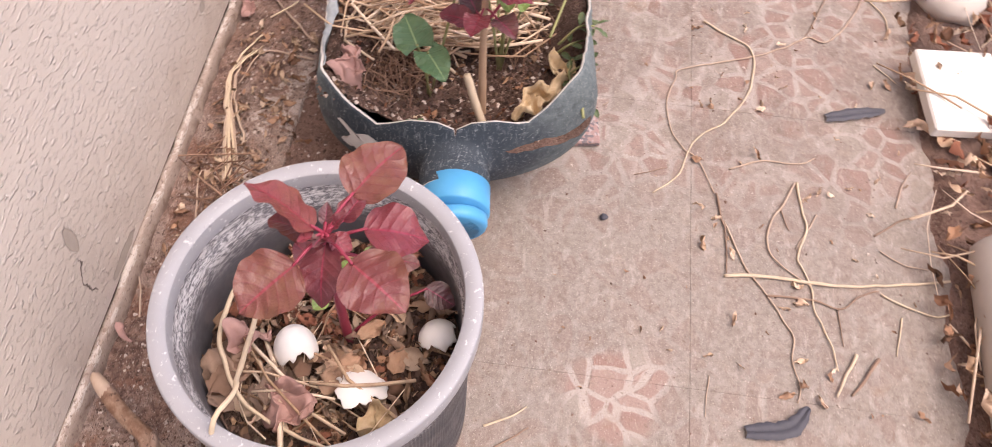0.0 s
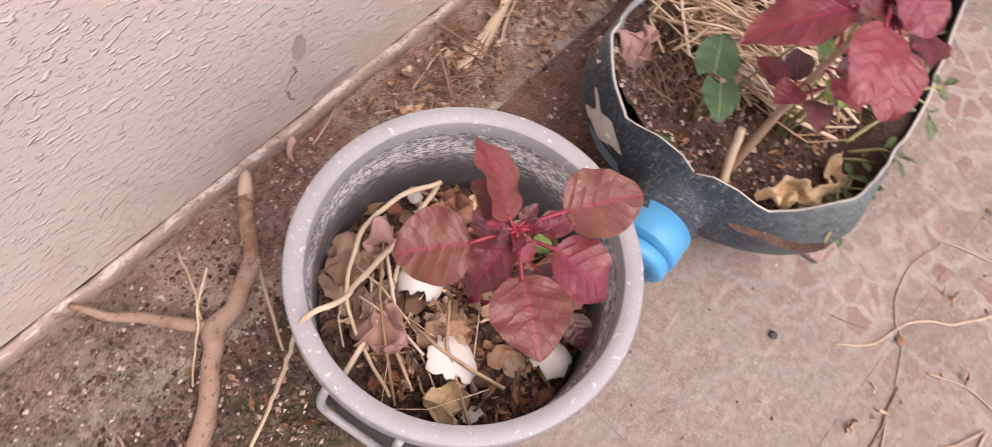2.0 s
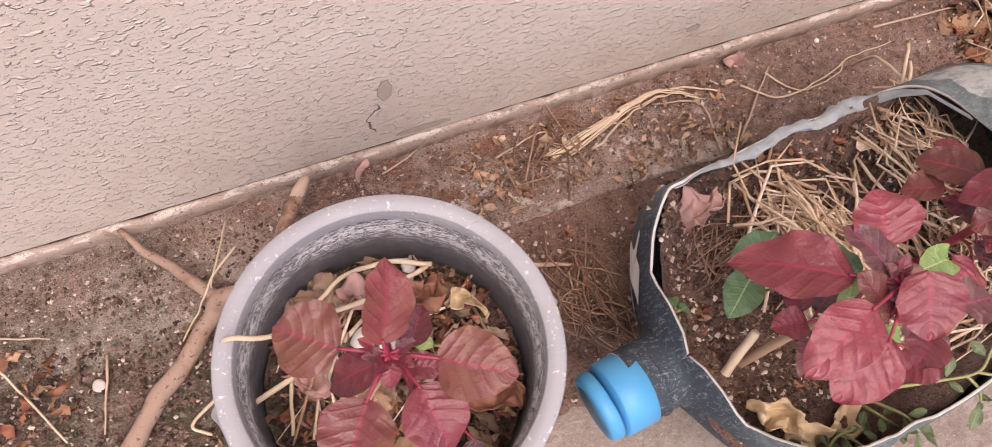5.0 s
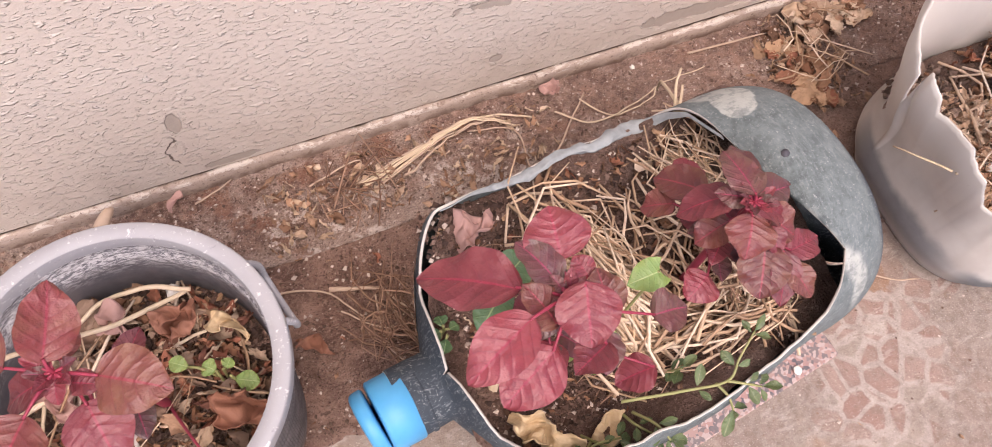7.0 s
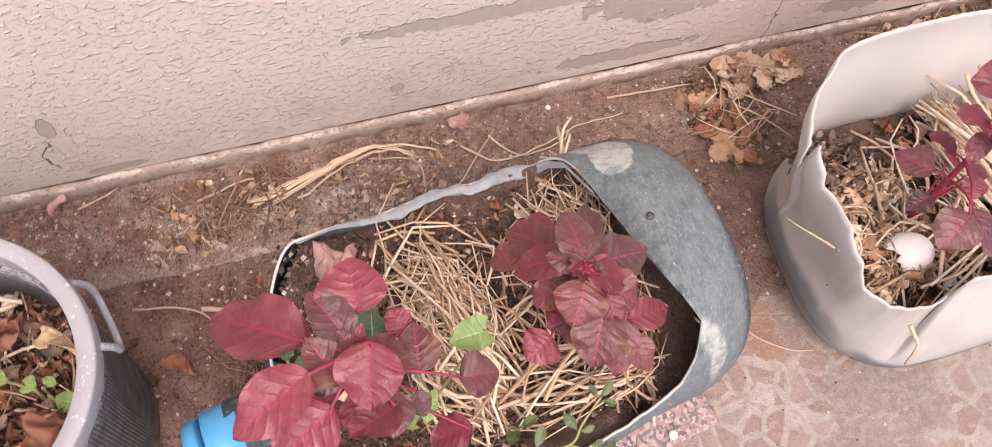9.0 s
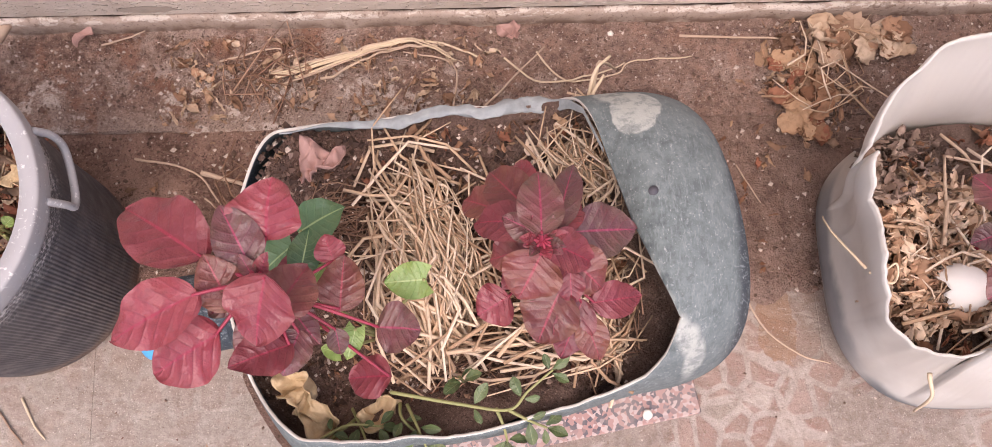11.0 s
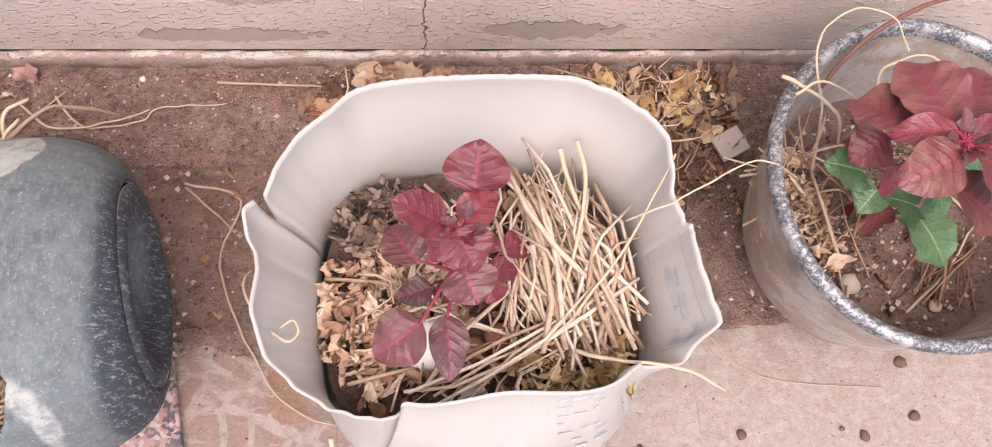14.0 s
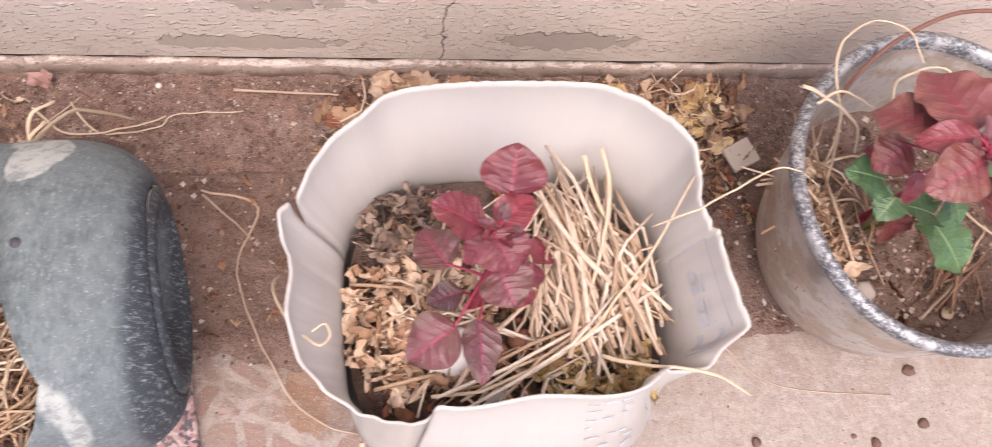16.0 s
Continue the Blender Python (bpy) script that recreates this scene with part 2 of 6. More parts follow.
def m_tile():
    g = Graph("worn_mosaic_tile", 0.7, 0.0, 0.3)
    p = g.pos()
    wav = g.t.nodes.new("ShaderNodeTexNoise")
    wav.inputs["Scale"].default_value = 20.0
    add = g.t.nodes.new("ShaderNodeVectorMath")
    add.operation = "MULTIPLY_ADD"
    g.put(wav.inputs["Vector"], p)
    g.put(add.inputs[0], wav.outputs["Color"])
    add.inputs[1].default_value = (0.022, 0.022, 0.0)
    g.put(add.inputs[2], p)
    v = g.stretch(add.outputs[0], (1.0, 1.0, 0.0))
    edge = g.cells(34.0, "DISTANCE_TO_EDGE", v)
    tint = g.split(g.cells(34.0, "F1", v, "Color"))
    chip = g.ramp(edge, 0.055, 0.12)
    stone = g.mix(tint[0], (0.27, 0.155, 0.125), (0.35, 0.25, 0.21))
    stone = g.mix(g.ramp(tint[1], 0.7, 0.8), stone, (0.33, 0.28, 0.235))
    mortar = g.mix(g.noise(30.0, 4.0), (0.38, 0.315, 0.272), (0.465, 0.4, 0.355))
    tone = g.mix(chip, mortar, stone)
    xyz = g.split(p)
    dust = g.ramp(g.noise(6.5, 6.0, None, 0.65), 0.43, 0.55)
    dust = g.math("MAXIMUM", dust, g.ramp(xyz[0], 1.46, 1.66))
    dust = g.math("MAXIMUM", dust, g.math("MULTIPLY", g.ramp(xyz[0], 1.04, 0.95), 0.9))
    dust = g.math("MAXIMUM", dust, g.ramp(g.noise(60.0, 5.0, None, 0.7), 0.4, 0.66, (0.2, 0.8)))
    dust = g.math("MULTIPLY", dust, g.math("SUBTRACT", 1.0, g.spot((0.735, -0.465, 0), (0.05, 0.06, 0.1), 1.2, 20.0, 0.3)))
    cement = g.mix(g.ramp(g.noise(130.0, 6.0, None, 0.75), 0.32, 0.68), (0.205, 0.168, 0.14), (0.335, 0.283, 0.243))
    film = g.mix(g.ramp(g.noise(110.0, 6.0, None, 0.75), 0.32, 0.68), (0.18, 0.138, 0.113), (0.3, 0.243, 0.205))
    film = g.mix(g.ramp(g.math("ADD", xyz[0], g.math("MULTIPLY", g.noise(6.0, 4.0), 0.3)), 1.2, 1.08), film, cement)
    film = g.mix(g.ramp(xyz[0], 1.5, 1.75), film, g.mix(g.ramp(g.noise(120.0, 6.0, None, 0.75), 0.32, 0.68), (0.30, 0.25, 0.215), (0.42, 0.36, 0.315)))
    tone = g.mix(g.math("MULTIPLY", dust, 0.86), tone, film)
    grime = g.math("MULTIPLY", g.ramp(g.noise(42.0, 6.0, None, 0.7), 0.52, 0.72), 0.55)
    tone = g.mix(grime, tone, (0.36, 0.28, 0.225))
    rust = g.math("MAXIMUM", g.spot((1.372, -0.315, 0), (0.02, 0.045, 0.05), 1.2, 50.0), g.math("MULTIPLY", g.ramp(g.noise(16.0, 6.0), 0.66, 0.74), 0.6))
    tone = g.mix(g.math("MULTIPLY", rust, 0.75), tone, (0.27, 0.155, 0.095))
    soil = g.math("MULTIPLY", g.ramp(xyz[1], -0.37, -0.29), g.ramp(g.noise(34.0, 6.0), 0.36, 0.62))
    tone = g.mix(g.math("MULTIPLY", soil, 0.55), tone, (0.24, 0.165, 0.125))
    tone = g.specks(tone, 210.0, 0.62, (0.17, 0.12, 0.09), 0.65)
    tone = g.specks(tone, 320.0, 0.64, (0.60, 0.53, 0.47), 0.7)
    tone = g.specks(tone, 850.0, 0.59, (0.17, 0.12, 0.095), 0.55)
    tone = g.specks(tone, 700.0, 0.61, (0.62, 0.55, 0.49), 0.55)
    veil = g.ramp(g.noise(26.0, 6.0, g.stretch(p, (1.0, 2.6, 1.0), (0, 0, 35)), 0.75), 0.55, 0.63)
    tone = g.mix(g.math("MULTIPLY", veil, 0.32), tone, (0.52, 0.45, 0.395))
    tone = g.specks(tone, 60.0, 0.63, (0.23, 0.165, 0.125), 0.5, (1.0, 2.2, 1.0))
    g.bump(g.math("MULTIPLY", chip, g.math("SUBTRACT", 1.0, dust)), 0.3, 0.0018).bump(g.noise(200.0, 5.0, None, 0.7), 0.7, 0.0024)
    return g.done(tone, g.ramp(g.noise(30.0), 0.3, 0.7, (0.55, 0.9)))


def m_granite():
    g = Graph("pink_granite", 0.4, 0.0, 0.5)
    c = g.split(g.cells(290.0, "F1", None, "Color"))
    tone = g.mix(g.ramp(c[0], 0.38, 0.55), (0.07, 0.065, 0.085), (0.36, 0.2, 0.18))
    tone = g.mix(g.ramp(c[1], 0.68, 0.76), tone, (0.48, 0.37, 0.345))
    tone = g.mix(g.math("MULTIPLY", g.ramp(g.noise(30.0, 5.0), 0.36, 0.6), 0.4), tone, (0.34, 0.265, 0.23))
    return g.done(tone, 0.5)


def m_pot(name="grey_plastic", base=0.055, chalk=0.5):
    """Grey plastic, paler where scuffed, brown towards the earth."""
    g = Graph(name, 0.5, 0.0, 0.5)
    p = g.split(g.pos())
    tone = g.mix(g.noise(25.0, 4.0), (base, base * 0.95, base * 1.05), (base * 1.55, base * 1.47, base * 1.6))
    grain = g.stretch(g.pos(), (1, 1, 2.2))
    scuff = g.math("MULTIPLY", g.ramp(g.noise(130.0, 6.0, grain, 0.8), chalk, chalk + 0.1), g.ramp(g.noise(16.0, 3.0), 0.36, 0.5))
    inside = g.ramp(p[2], 0.172, 0.2)
    tone = g.mix(g.math("MULTIPLY", g.math("MULTIPLY", scuff, inside), 0.85), tone, (0.6, 0.58, 0.57))
    band = g.math("MULTIPLY", g.ramp(p[2], 0.186, 0.2), g.ramp(g.noise(210.0, 6.0, g.stretch(g.pos(), (1, 1, 3)), 0.8), chalk + 0.03, chalk + 0.09))
    tone = g.mix(g.math("MULTIPLY", band, 0.8), tone, (0.62, 0.6, 0.6))
    mud = g.math("MULTIPLY", g.ramp(p[2], 0.035, 0.0), g.ramp(g.noise(40.0, 5.0), 0.3, 0.6))
    tone = g.mix(mud, tone, (0.25, 0.16, 0.11))
    dust = g.math("MULTIPLY", g.ramp(g.noise(70.0, 6.0, None, 0.7), 0.45, 0.75), 0.3)
    tone = g.mix(dust, tone, (0.22, 0.19, 0.18))
    g.bump(g.noise(160.0, 4.0), 0.12, 0.001)
    return g.done(tone, g.ramp(g.noise(60.0, 4.0), 0.3, 0.7, (0.4, 0.65)))


def m_rim():
    g = Graph("scratched_grey_rim", 0.5, 0.0, 0.5)
    tone = g.mix(g.noise(40.0, 5.0), (0.30, 0.295, 0.31), (0.385, 0.38, 0.395))
    scratch = g.ramp(g.noise(60.0, 6.0, g.stretch(g.pos(), (9, 1, 1), (0, 0, 30)), 0.8), 0.63, 0.68)
    scratch = g.math("MAXIMUM", scratch, g.ramp(g.noise(70.0, 6.0, g.stretch(g.pos(), (1, 8, 1), (0, 0, 15)), 0.8), 0.64, 0.69))
    tone = g.mix(g.math("MULTIPLY", scratch, 0.7), tone, (0.75, 0.74, 0.73))
    tone = g.specks(tone, 420.0, 0.66, (0.68, 0.67, 0.66), 0.6)
    tone = g.specks(tone, 170.0, 0.62, (0.7, 0.69, 0.68), 0.65)
    tone = g.specks(tone, 90.0, 0.64, (0.2, 0.19, 0.2), 0.5)
    g.bump(g.noise(240.0, 4.0), 0.12, 0.0008)
    return g.done(tone, 0.48)


def m_bottle():
    """Grey paint on a water bottle, rubbed white in places and bare and dark by the neck."""
    g = Graph("painted_bottle", 0.7, 0.0, 0.3)
    p = g.split(g.pos())
    tone = g.mix(g.ramp(g.noise(90.0, 6.0, None, 0.75), 0.3, 0.7), (0.07, 0.088, 0.092), (0.155, 0.183, 0.185))
    tone = g.mix(g.math("MULTIPLY", g.ramp(g.noise(9.0, 4.0), 0.4, 0.65), 0.35), tone, (0.2, 0.23, 0.233))
    rub = g.ramp(g.noise(190.0, 6.0, g.stretch(g.pos(), (2.2, 0.5, 1.0), (0, 0, 12)), 0.75), 0.5, 0.64)
    tone = g.mix(g.math("MULTIPLY", rub, 0.4), tone, (0.25, 0.28, 0.28))
    dark = g.ramp(g.math("ADD", p[0], g.math("MULTIPLY", g.noise(30.0, 4.0), 0.08)), 0.985, 0.945)
    tone = g.mix(dark, tone, (0.04, 0.052, 0.066))
    base = g.ramp(g.math("ADD", p[0], g.math("MULTIPLY", g.noise(50.0, 5.0), 0.01)), 1.268, 1.278)
    tone = g.mix(base, tone, (0.05, 0.06, 0.07))
    streak = g.math("MULTIPLY", g.ramp(g.noise(90.0, 6.0, g.stretch(g.pos(), (1, 3.5, 1), (35, 0, 20)), 0.8), 0.53, 0.63), g.math("MAXIMUM", base, g.math("MULTIPLY", dark, 0.4)))
    tone = g.mix(g.math("MULTIPLY", streak, 0.6), tone, (0.4, 0.43, 0.45))
    tone = g.specks(tone, 260.0, 0.6, (0.27, 0.3, 0.3), 0.5)
    tone = g.specks(tone, 330.0, 0.635, (0.4, 0.42, 0.41), 0.7, (1.6, 1, 1))
    tone = g.specks(tone, 130.0, 0.61, (0.08, 0.095, 0.1), 0.5)
    bare = g.math("MAXIMUM", g.spot((1.208, -0.168, 0.205), (0.02, 0.022, 0.05), 0.45, 60.0), g.spot((1.203, -0.18, 0.205), (0.017, 0.022, 0.05), 0.6, 40.0))
    for c, s, w in (((1.199, -0.306, 0.2), (0.012, 0.024, 0.06), 0.9), ((1.207, -0.322, 0.19), (0.017, 0.018, 0.05), 0.9), ((1.218, -0.333, 0.18), (0.017, 0.014, 0.05), 0.9), ((1.229, -0.343, 0.175), (0.014, 0.014, 0.05), 0.9), ((1.237, -0.355, 0.165), (0.0095, 0.02, 0.05), 0.8), ((1.19, -0.152, 0.19), (0.012, 0.014, 0.05), 1.5)):
        bare = g.math("MAXIMUM", bare, g.math("MULTIPLY", g.spot(c, s, w, 34.0, 0.35), 0.95))
    worn = g.ramp(g.noise(85.0, 6.0, None, 0.75), 0.36, 0.56, (0.2, 0.65))
    tone = g.mix(g.math("MULTIPLY", bare, worn), tone, (0.54, 0.55, 0.51))
    g.bump(g.noise(420.0, 3.0), 0.3, 0.0012).bump(g.noise(30.0, 4.0), 0.2, 0.004)
    return g.done(tone, g.ramp(g.noise(30.0, 4.0), 0.3, 0.7, (0.6, 0.8)))


def m_plain(name, a, b, scale=60.0, rough=0.6, bump=0.2, dist=0.001, metal=0.0, spec=0.4):
    g = Graph(name, rough, metal, spec)
    tone = g.mix(g.noise(scale, 5.0, None, 0.65), a, b)
    g.bump(g.noise(scale * 4, 4.0), bump, dist)
    return g.done(tone)


def m_white_plastic():
    g = Graph("white_plastic", 0.6, 0.0, 0.25)
    p = g.split(g.pos())
    tone = g.mix(g.noise(14.0, 4.0), (0.70, 0.67, 0.63), (0.75, 0.72, 0.68))
    # browner in soft patches towards the bottom
    low_brown = g.math("MULTIPLY", g.ramp(p[2], 0.19, 0.09), g.ramp(g.noise(13.0, 4.0), 0.3, 0.65))
    tone = g.mix(g.math("MULTIPLY", low_brown, 0.5), tone, (0.50, 0.435, 0.38))
    # grey paint round the foot of its west and south sides
    lift = g.math("ADD", p[2], g.math("MULTIPLY", g.math("SUBTRACT", g.noise(12.0, 5.0), 0.5), 0.05))
    side = g.math("MAXIMUM", g.ramp(p[0], 1.43, 1.40), g.math("MULTIPLY", g.ramp(p[1], -0.36, -0.385), g.ramp(p[0], 1.66, 1.5)))
    paint = g.math("MULTIPLY", g.ramp(lift, 0.078, 0.062), side)
    tone = g.mix(g.math("MULTIPLY", paint, 0.92), tone, g.mix(g.noise(60.0, 5.0), (0.18, 0.19, 0.203), (0.30, 0.31, 0.325)))
    specks = g.ramp(g.noise(150.0, 5.0, None, 0.8), 0.66, 0.72)
    tone = g.mix(g.math("MULTIPLY", specks, 0.45), tone, (0.42, 0.34, 0.28))
    g.bump(g.noise(60.0, 3.0), 0.12, 0.002)
    m = g.done(tone, 0.6)
    # thin plastic lets part of the light through
    glow = g.t.nodes.new("ShaderNodeBsdfTranslucent")
    g.put(glow.inputs["Color"], tone)
    both = g.t.nodes.new("ShaderNodeMixShader")
    both.inputs[0].default_value = 0.35
    g.t.links.new(g.b.outputs[0], both.inputs[1])
    g.t.links.new(glow.outputs[0], both.inputs[2])
    g.t.links.new(both.outputs[0], g.t.nodes["Material Output"].inputs[0])
    return m


def m_metal_pot():
    g = Graph("dirty_aluminium", 0.6, 0.12, 0.4)
    p = g.split(g.pos())
    tone = g.mix(g.noise(26.0, 6.0, None, 0.7), (0.40, 0.365, 0.33), (0.58, 0.54, 0.50))
    tone = g.mix(g.math("MULTIPLY", g.ramp(g.noise(60.0, 6.0, g.stretch(g.pos(), (1, 1, 3)), 0.75), 0.46, 0.7), 0.6), tone, (0.40, 0.32, 0.25))
    mud = g.ramp(g.math("ADD", p[2], g.math("MULTIPLY", g.noise(22.0, 4.0), 0.09)), 0.15, 0.07)
    tone = g.mix(g.math("MULTIPLY", mud, 0.6), tone, (0.34, 0.25, 0.19))
    tone = g.mix(g.math("MULTIPLY", g.ramp(g.noise(22.0, 6.0, None, 0.7), 0.46, 0.56), 0.75), tone, (0.36, 0.27, 0.2))
    tone = g.specks(tone, 170.0, 0.6, (0.20, 0.165, 0.14), 0.6)
    soot = g.math("MULTIPLY", g.ramp(g.noise(10.0, 5.0), 0.5, 0.64), g.ramp(p[2], 0.13, 0.2))
    tone = g.mix(g.math("MULTIPLY", soot, 0.75), tone, (0.12, 0.12, 0.125))
    g.bump(g.noise(90.0, 5.0), 0.25, 0.0015)
    return g.done(tone, g.ramp(g.noise(50.0, 5.0), 0.3, 0.7, (0.42, 0.72)))


def m_metal_rim():
    g = Graph("worn_metal_rim", 0.45, 0.5, 0.5)
    spots = g.ramp(g.noise(300.0, 6.0, None, 0.85), 0.46, 0.62)
    tone = g.mix(spots, (0.115, 0.118, 0.13), (0.55, 0.54, 0.53))
    tone = g.mix(g.math("MULTIPLY", g.ramp(g.noise(38.0, 5.0, None, 0.7), 0.5, 0.64), 0.7), tone, (0.6, 0.585, 0.57))
    g.bump(g.noise(150.0, 5.0), 0.4, 0.0015)
    return g.done(tone, 0.5)


def m_leaf(name, dark, light, edge, vein, gloss=0.38):
    """A blade with midrib and side veins; u runs to the tip, v across."""
    g = Graph(name, gloss, 0.0, 0.5)
    uv = g.split(g.uv())
    across = g.math("ABSOLUTE", g.math("SUBTRACT", uv[1], 0.5))
    r = g.each()
    tone = g.mix(r, dark, light)
    patch = g.math("ADD", g.noise(60.0, 5.0), g.math("MULTIPLY", across, 0.35))
    tone = g.mix(g.math("MULTIPLY", g.ramp(patch, 0.48, 0.8), 0.5), tone, edge)
    # dark mottling, partly the shade of the blade's puckers put into the colour
    tone = g.mix(g.math("MULTIPLY", g.ramp(g.noise(150.0, 4.0, None, 0.65), 0.48, 0.66), 0.3), tone, dark)
    bent = g.math("MULTIPLY", g.noise(60.0, 2.0), 0.16)
    side = g.math("FRACT", g.math("ADD", bent, g.math("SUBTRACT", g.math("MULTIPLY", uv[0], 6.4), g.math("MULTIPLY", g.math("POWER", across, 1.1), 3.4))))
    ribs = g.math("MULTIPLY", g.ramp(g.math("ABSOLUTE", g.math("SUBTRACT", side, 0.5)), 0.085, 0.03), g.ramp(across, 0.5, 0.3))
    mid = g.ramp(across, 0.03, 0.012)
    tone = g.mix(g.math("MULTIPLY", ribs, 0.5), tone, g.mix(0.7, vein, dark))
    tone = g.mix(g.math("MULTIPLY", mid, 0.8), tone, vein)
    puff = g.math("ABSOLUTE", g.math("SUBTRACT", side, 0.5))
    g.bump(g.ramp(puff, 0.0, 0.2), 0.25, 0.001).bump(g.noise(130.0, 3.0), 0.5, 0.003).bump(g.noise(420.0, 3.0), 0.25, 0.0012)
    g.b.inputs["Subsurface Weight"].default_value = 0.1
    g.b.inputs["Subsurface Scale"].default_value = 0.002
    return g.done(tone, g.ramp(g.noise(120.0, 3.0), 0.3, 0.7, (gloss - 0.06, gloss + 0.14)))


def m_bark():
    g = Graph("branch_bark", 0.9, 0.0, 0.2)
    tone = g.mix(g.ramp(g.noise(45.0, 6.0, g.stretch(g.pos(), (1, 1, 1), (0, 0, 40)), 0.7), 0.35, 0.65), (0.2, 0.105, 0.065), (0.40, 0.27, 0.19))
    tone = g.mix(g.ramp(g.noise(16.0, 4.0), 0.45, 0.62), tone, (0.36, 0.25, 0.195))
    tone = g.specks(tone, 200.0, 0.6, (0.08, 0.045, 0.035), 0.7)
    g.bump(g.noise(120.0, 6.0, None, 0.7), 0.8, 0.003)
    return g.done(tone)


def m_bits(name, *tones, rough=0.85):
    """For joined bits: each island takes its own tone."""
    g = Graph(name, rough, 0.0, 0.3)
    r = g.island()
    tone = tones[0]
    for n, t in enumerate(tones[1:]):
        c = (n + 1) / len(tones)
        tone = g.mix(g.ramp(r, c - 0.06, c + 0.06), tone, t)
    tone = g.mix(g.math("MULTIPLY", g.ramp(g.noise(160.0, 5.0, None, 0.7), 0.45, 0.75), 0.4), tone, (0.15, 0.085, 0.05))
    g.bump(g.noise(420.0, 4.0), 0.3, 0.0008)
    return g.done(tone)


WETSOIL = m_dirt("damp_potting_soil", 0.0, 0.45)
DRYSOIL = m_dirt("dry_potting_soil", 0.35)
PLASTER, BASE, DIRT, LEDGE, TILE, GRANITE = m_plaster(), m_base(), m_dirt("earth"), m_ledge(), m_tile(), m_granite()
POTIN = m_pot("scuffed_grey_plastic", 0.088, 0.475)
POT, RIM, BOTTLE, WHITE, PAN, PANRIM = m_pot(), m_rim(), m_bottle(), m_white_plastic(), m_metal_pot(), m_metal_rim()
BLUE = m_plain("blue_cap", (0.06, 0.30, 0.56), (0.09, 0.37, 0.64), 50.0, 0.4, 0.1)
CUT = m_plain("cut_plastic_edge", (0.45, 0.42, 0.38), (0.66, 0.62, 0.57), 90.0, 0.6)
GREYLIP = m_plain("folded_grey_plastic", (0.13, 0.15, 0.16), (0.42, 0.445, 0.45), 85.0, 0.5, 0.3, 0.002)
RED = m_leaf("amaranth_leaf", (0.118, 0.021, 0.029), (0.25, 0.042, 0.058), (0.235, 0.062, 0.064), (0.27, 0.024, 0.055))
DULL = m_leaf("dull_amaranth_leaf", (0.115, 0.03, 0.03), (0.21, 0.045, 0.048), (0.18, 0.08, 0.042), (0.28, 0.036, 0.06))
ROSY = m_leaf("rosy_amaranth_leaf", (0.13, 0.03, 0.034), (0.235, 0.068, 0.072), (0.25, 0.12, 0.085), (0.22, 0.025, 0.05))
OLIVE = m_leaf("olive_tinged_amaranth_leaf", (0.125, 0.036, 0.033), (0.195, 0.062, 0.05), (0.2, 0.1, 0.05), (0.25, 0.03, 0.05))
PURPLE = m_leaf("dark_amaranth_leaf", (0.085, 0.035, 0.04), (0.16, 0.05, 0.055), (0.10, 0.075, 0.045), (0.30, 0.035, 0.09))
GREEN = m_leaf("green_leaf", (0.045, 0.105, 0.045), (0.085, 0.165, 0.07), (0.12, 0.185, 0.075), (0.26, 0.36, 0.16))
WEEDGREEN = m_leaf("purslane_leaf", (0.055, 0.085, 0.03), (0.11, 0.15, 0.06), (0.13, 0.15, 0.06), (0.2, 0.22, 0.1))
LIME = m_leaf("light_green_leaf", (0.15, 0.235, 0.06), (0.21, 0.3, 0.085), (0.26, 0.32, 0.1), (0.34, 0.4, 0.17))
STEMRED = m_plain("red_stem", (0.22, 0.022, 0.045), (0.34, 0.045, 0.08), 120.0, 0.45)
STEMTAN = m_plain("tan_stem", (0.36, 0.22, 0.14), (0.50, 0.34, 0.22), 120.0, 0.6)
STEMGREEN = m_plain("green_stem", (0.22, 0.25, 0.09), (0.32, 0.28, 0.13), 120.0, 0.55)
STRAW = m_bits("straw", (0.66, 0.5, 0.36), (0.53, 0.375, 0.25), (0.75, 0.6, 0.46), (0.4, 0.26, 0.165))
PALESTRAW = m_bits("pale_straw", (0.66, 0.52, 0.405), (0.54, 0.395, 0.285), (0.75, 0.63, 0.515), (0.42, 0.285, 0.19))
LITTER = m_bits("dry_litter", (0.22, 0.105, 0.06), (0.36, 0.2, 0.12), (0.13, 0.07, 0.045), (0.47, 0.3, 0.185), (0.29, 0.115, 0.07))
PALELITTER = m_bits("pale_dry_litter", (0.68, 0.49, 0.35), (0.56, 0.38, 0.26), (0.76, 0.59, 0.45), (0.42, 0.255, 0.165))
TANLITTER = m_bits("tan_dry_litter", (0.37, 0.225, 0.145), (0.52, 0.375, 0.26), (0.24, 0.13, 0.08), (0.62, 0.47, 0.345), (0.40, 0.235, 0.15))
CHIPS = m_bits("curled_leaf_chips", (0.30, 0.20, 0.145), (0.17, 0.095, 0.062), (0.43, 0.32, 0.235), (0.22, 0.15, 0.115), (0.35, 0.22, 0.14))
RUSTLITTER = m_bits("reddish_leaf_scraps", (0.33, 0.13, 0.08), (0.24, 0.085, 0.055), (0.42, 0.2, 0.125), (0.17, 0.07, 0.05))
YELLOWLITTER = m_bits("yellow_dry_litter", (0.68, 0.5, 0.25), (0.55, 0.37, 0.17), (0.76, 0.61, 0.37), (0.42, 0.26, 0.12))
GREYLITTER = m_bits("grey_dry_litter", (0.2, 0.135, 0.105), (0.29, 0.205, 0.165), (0.145, 0.095, 0.075), (0.36, 0.27, 0.22))
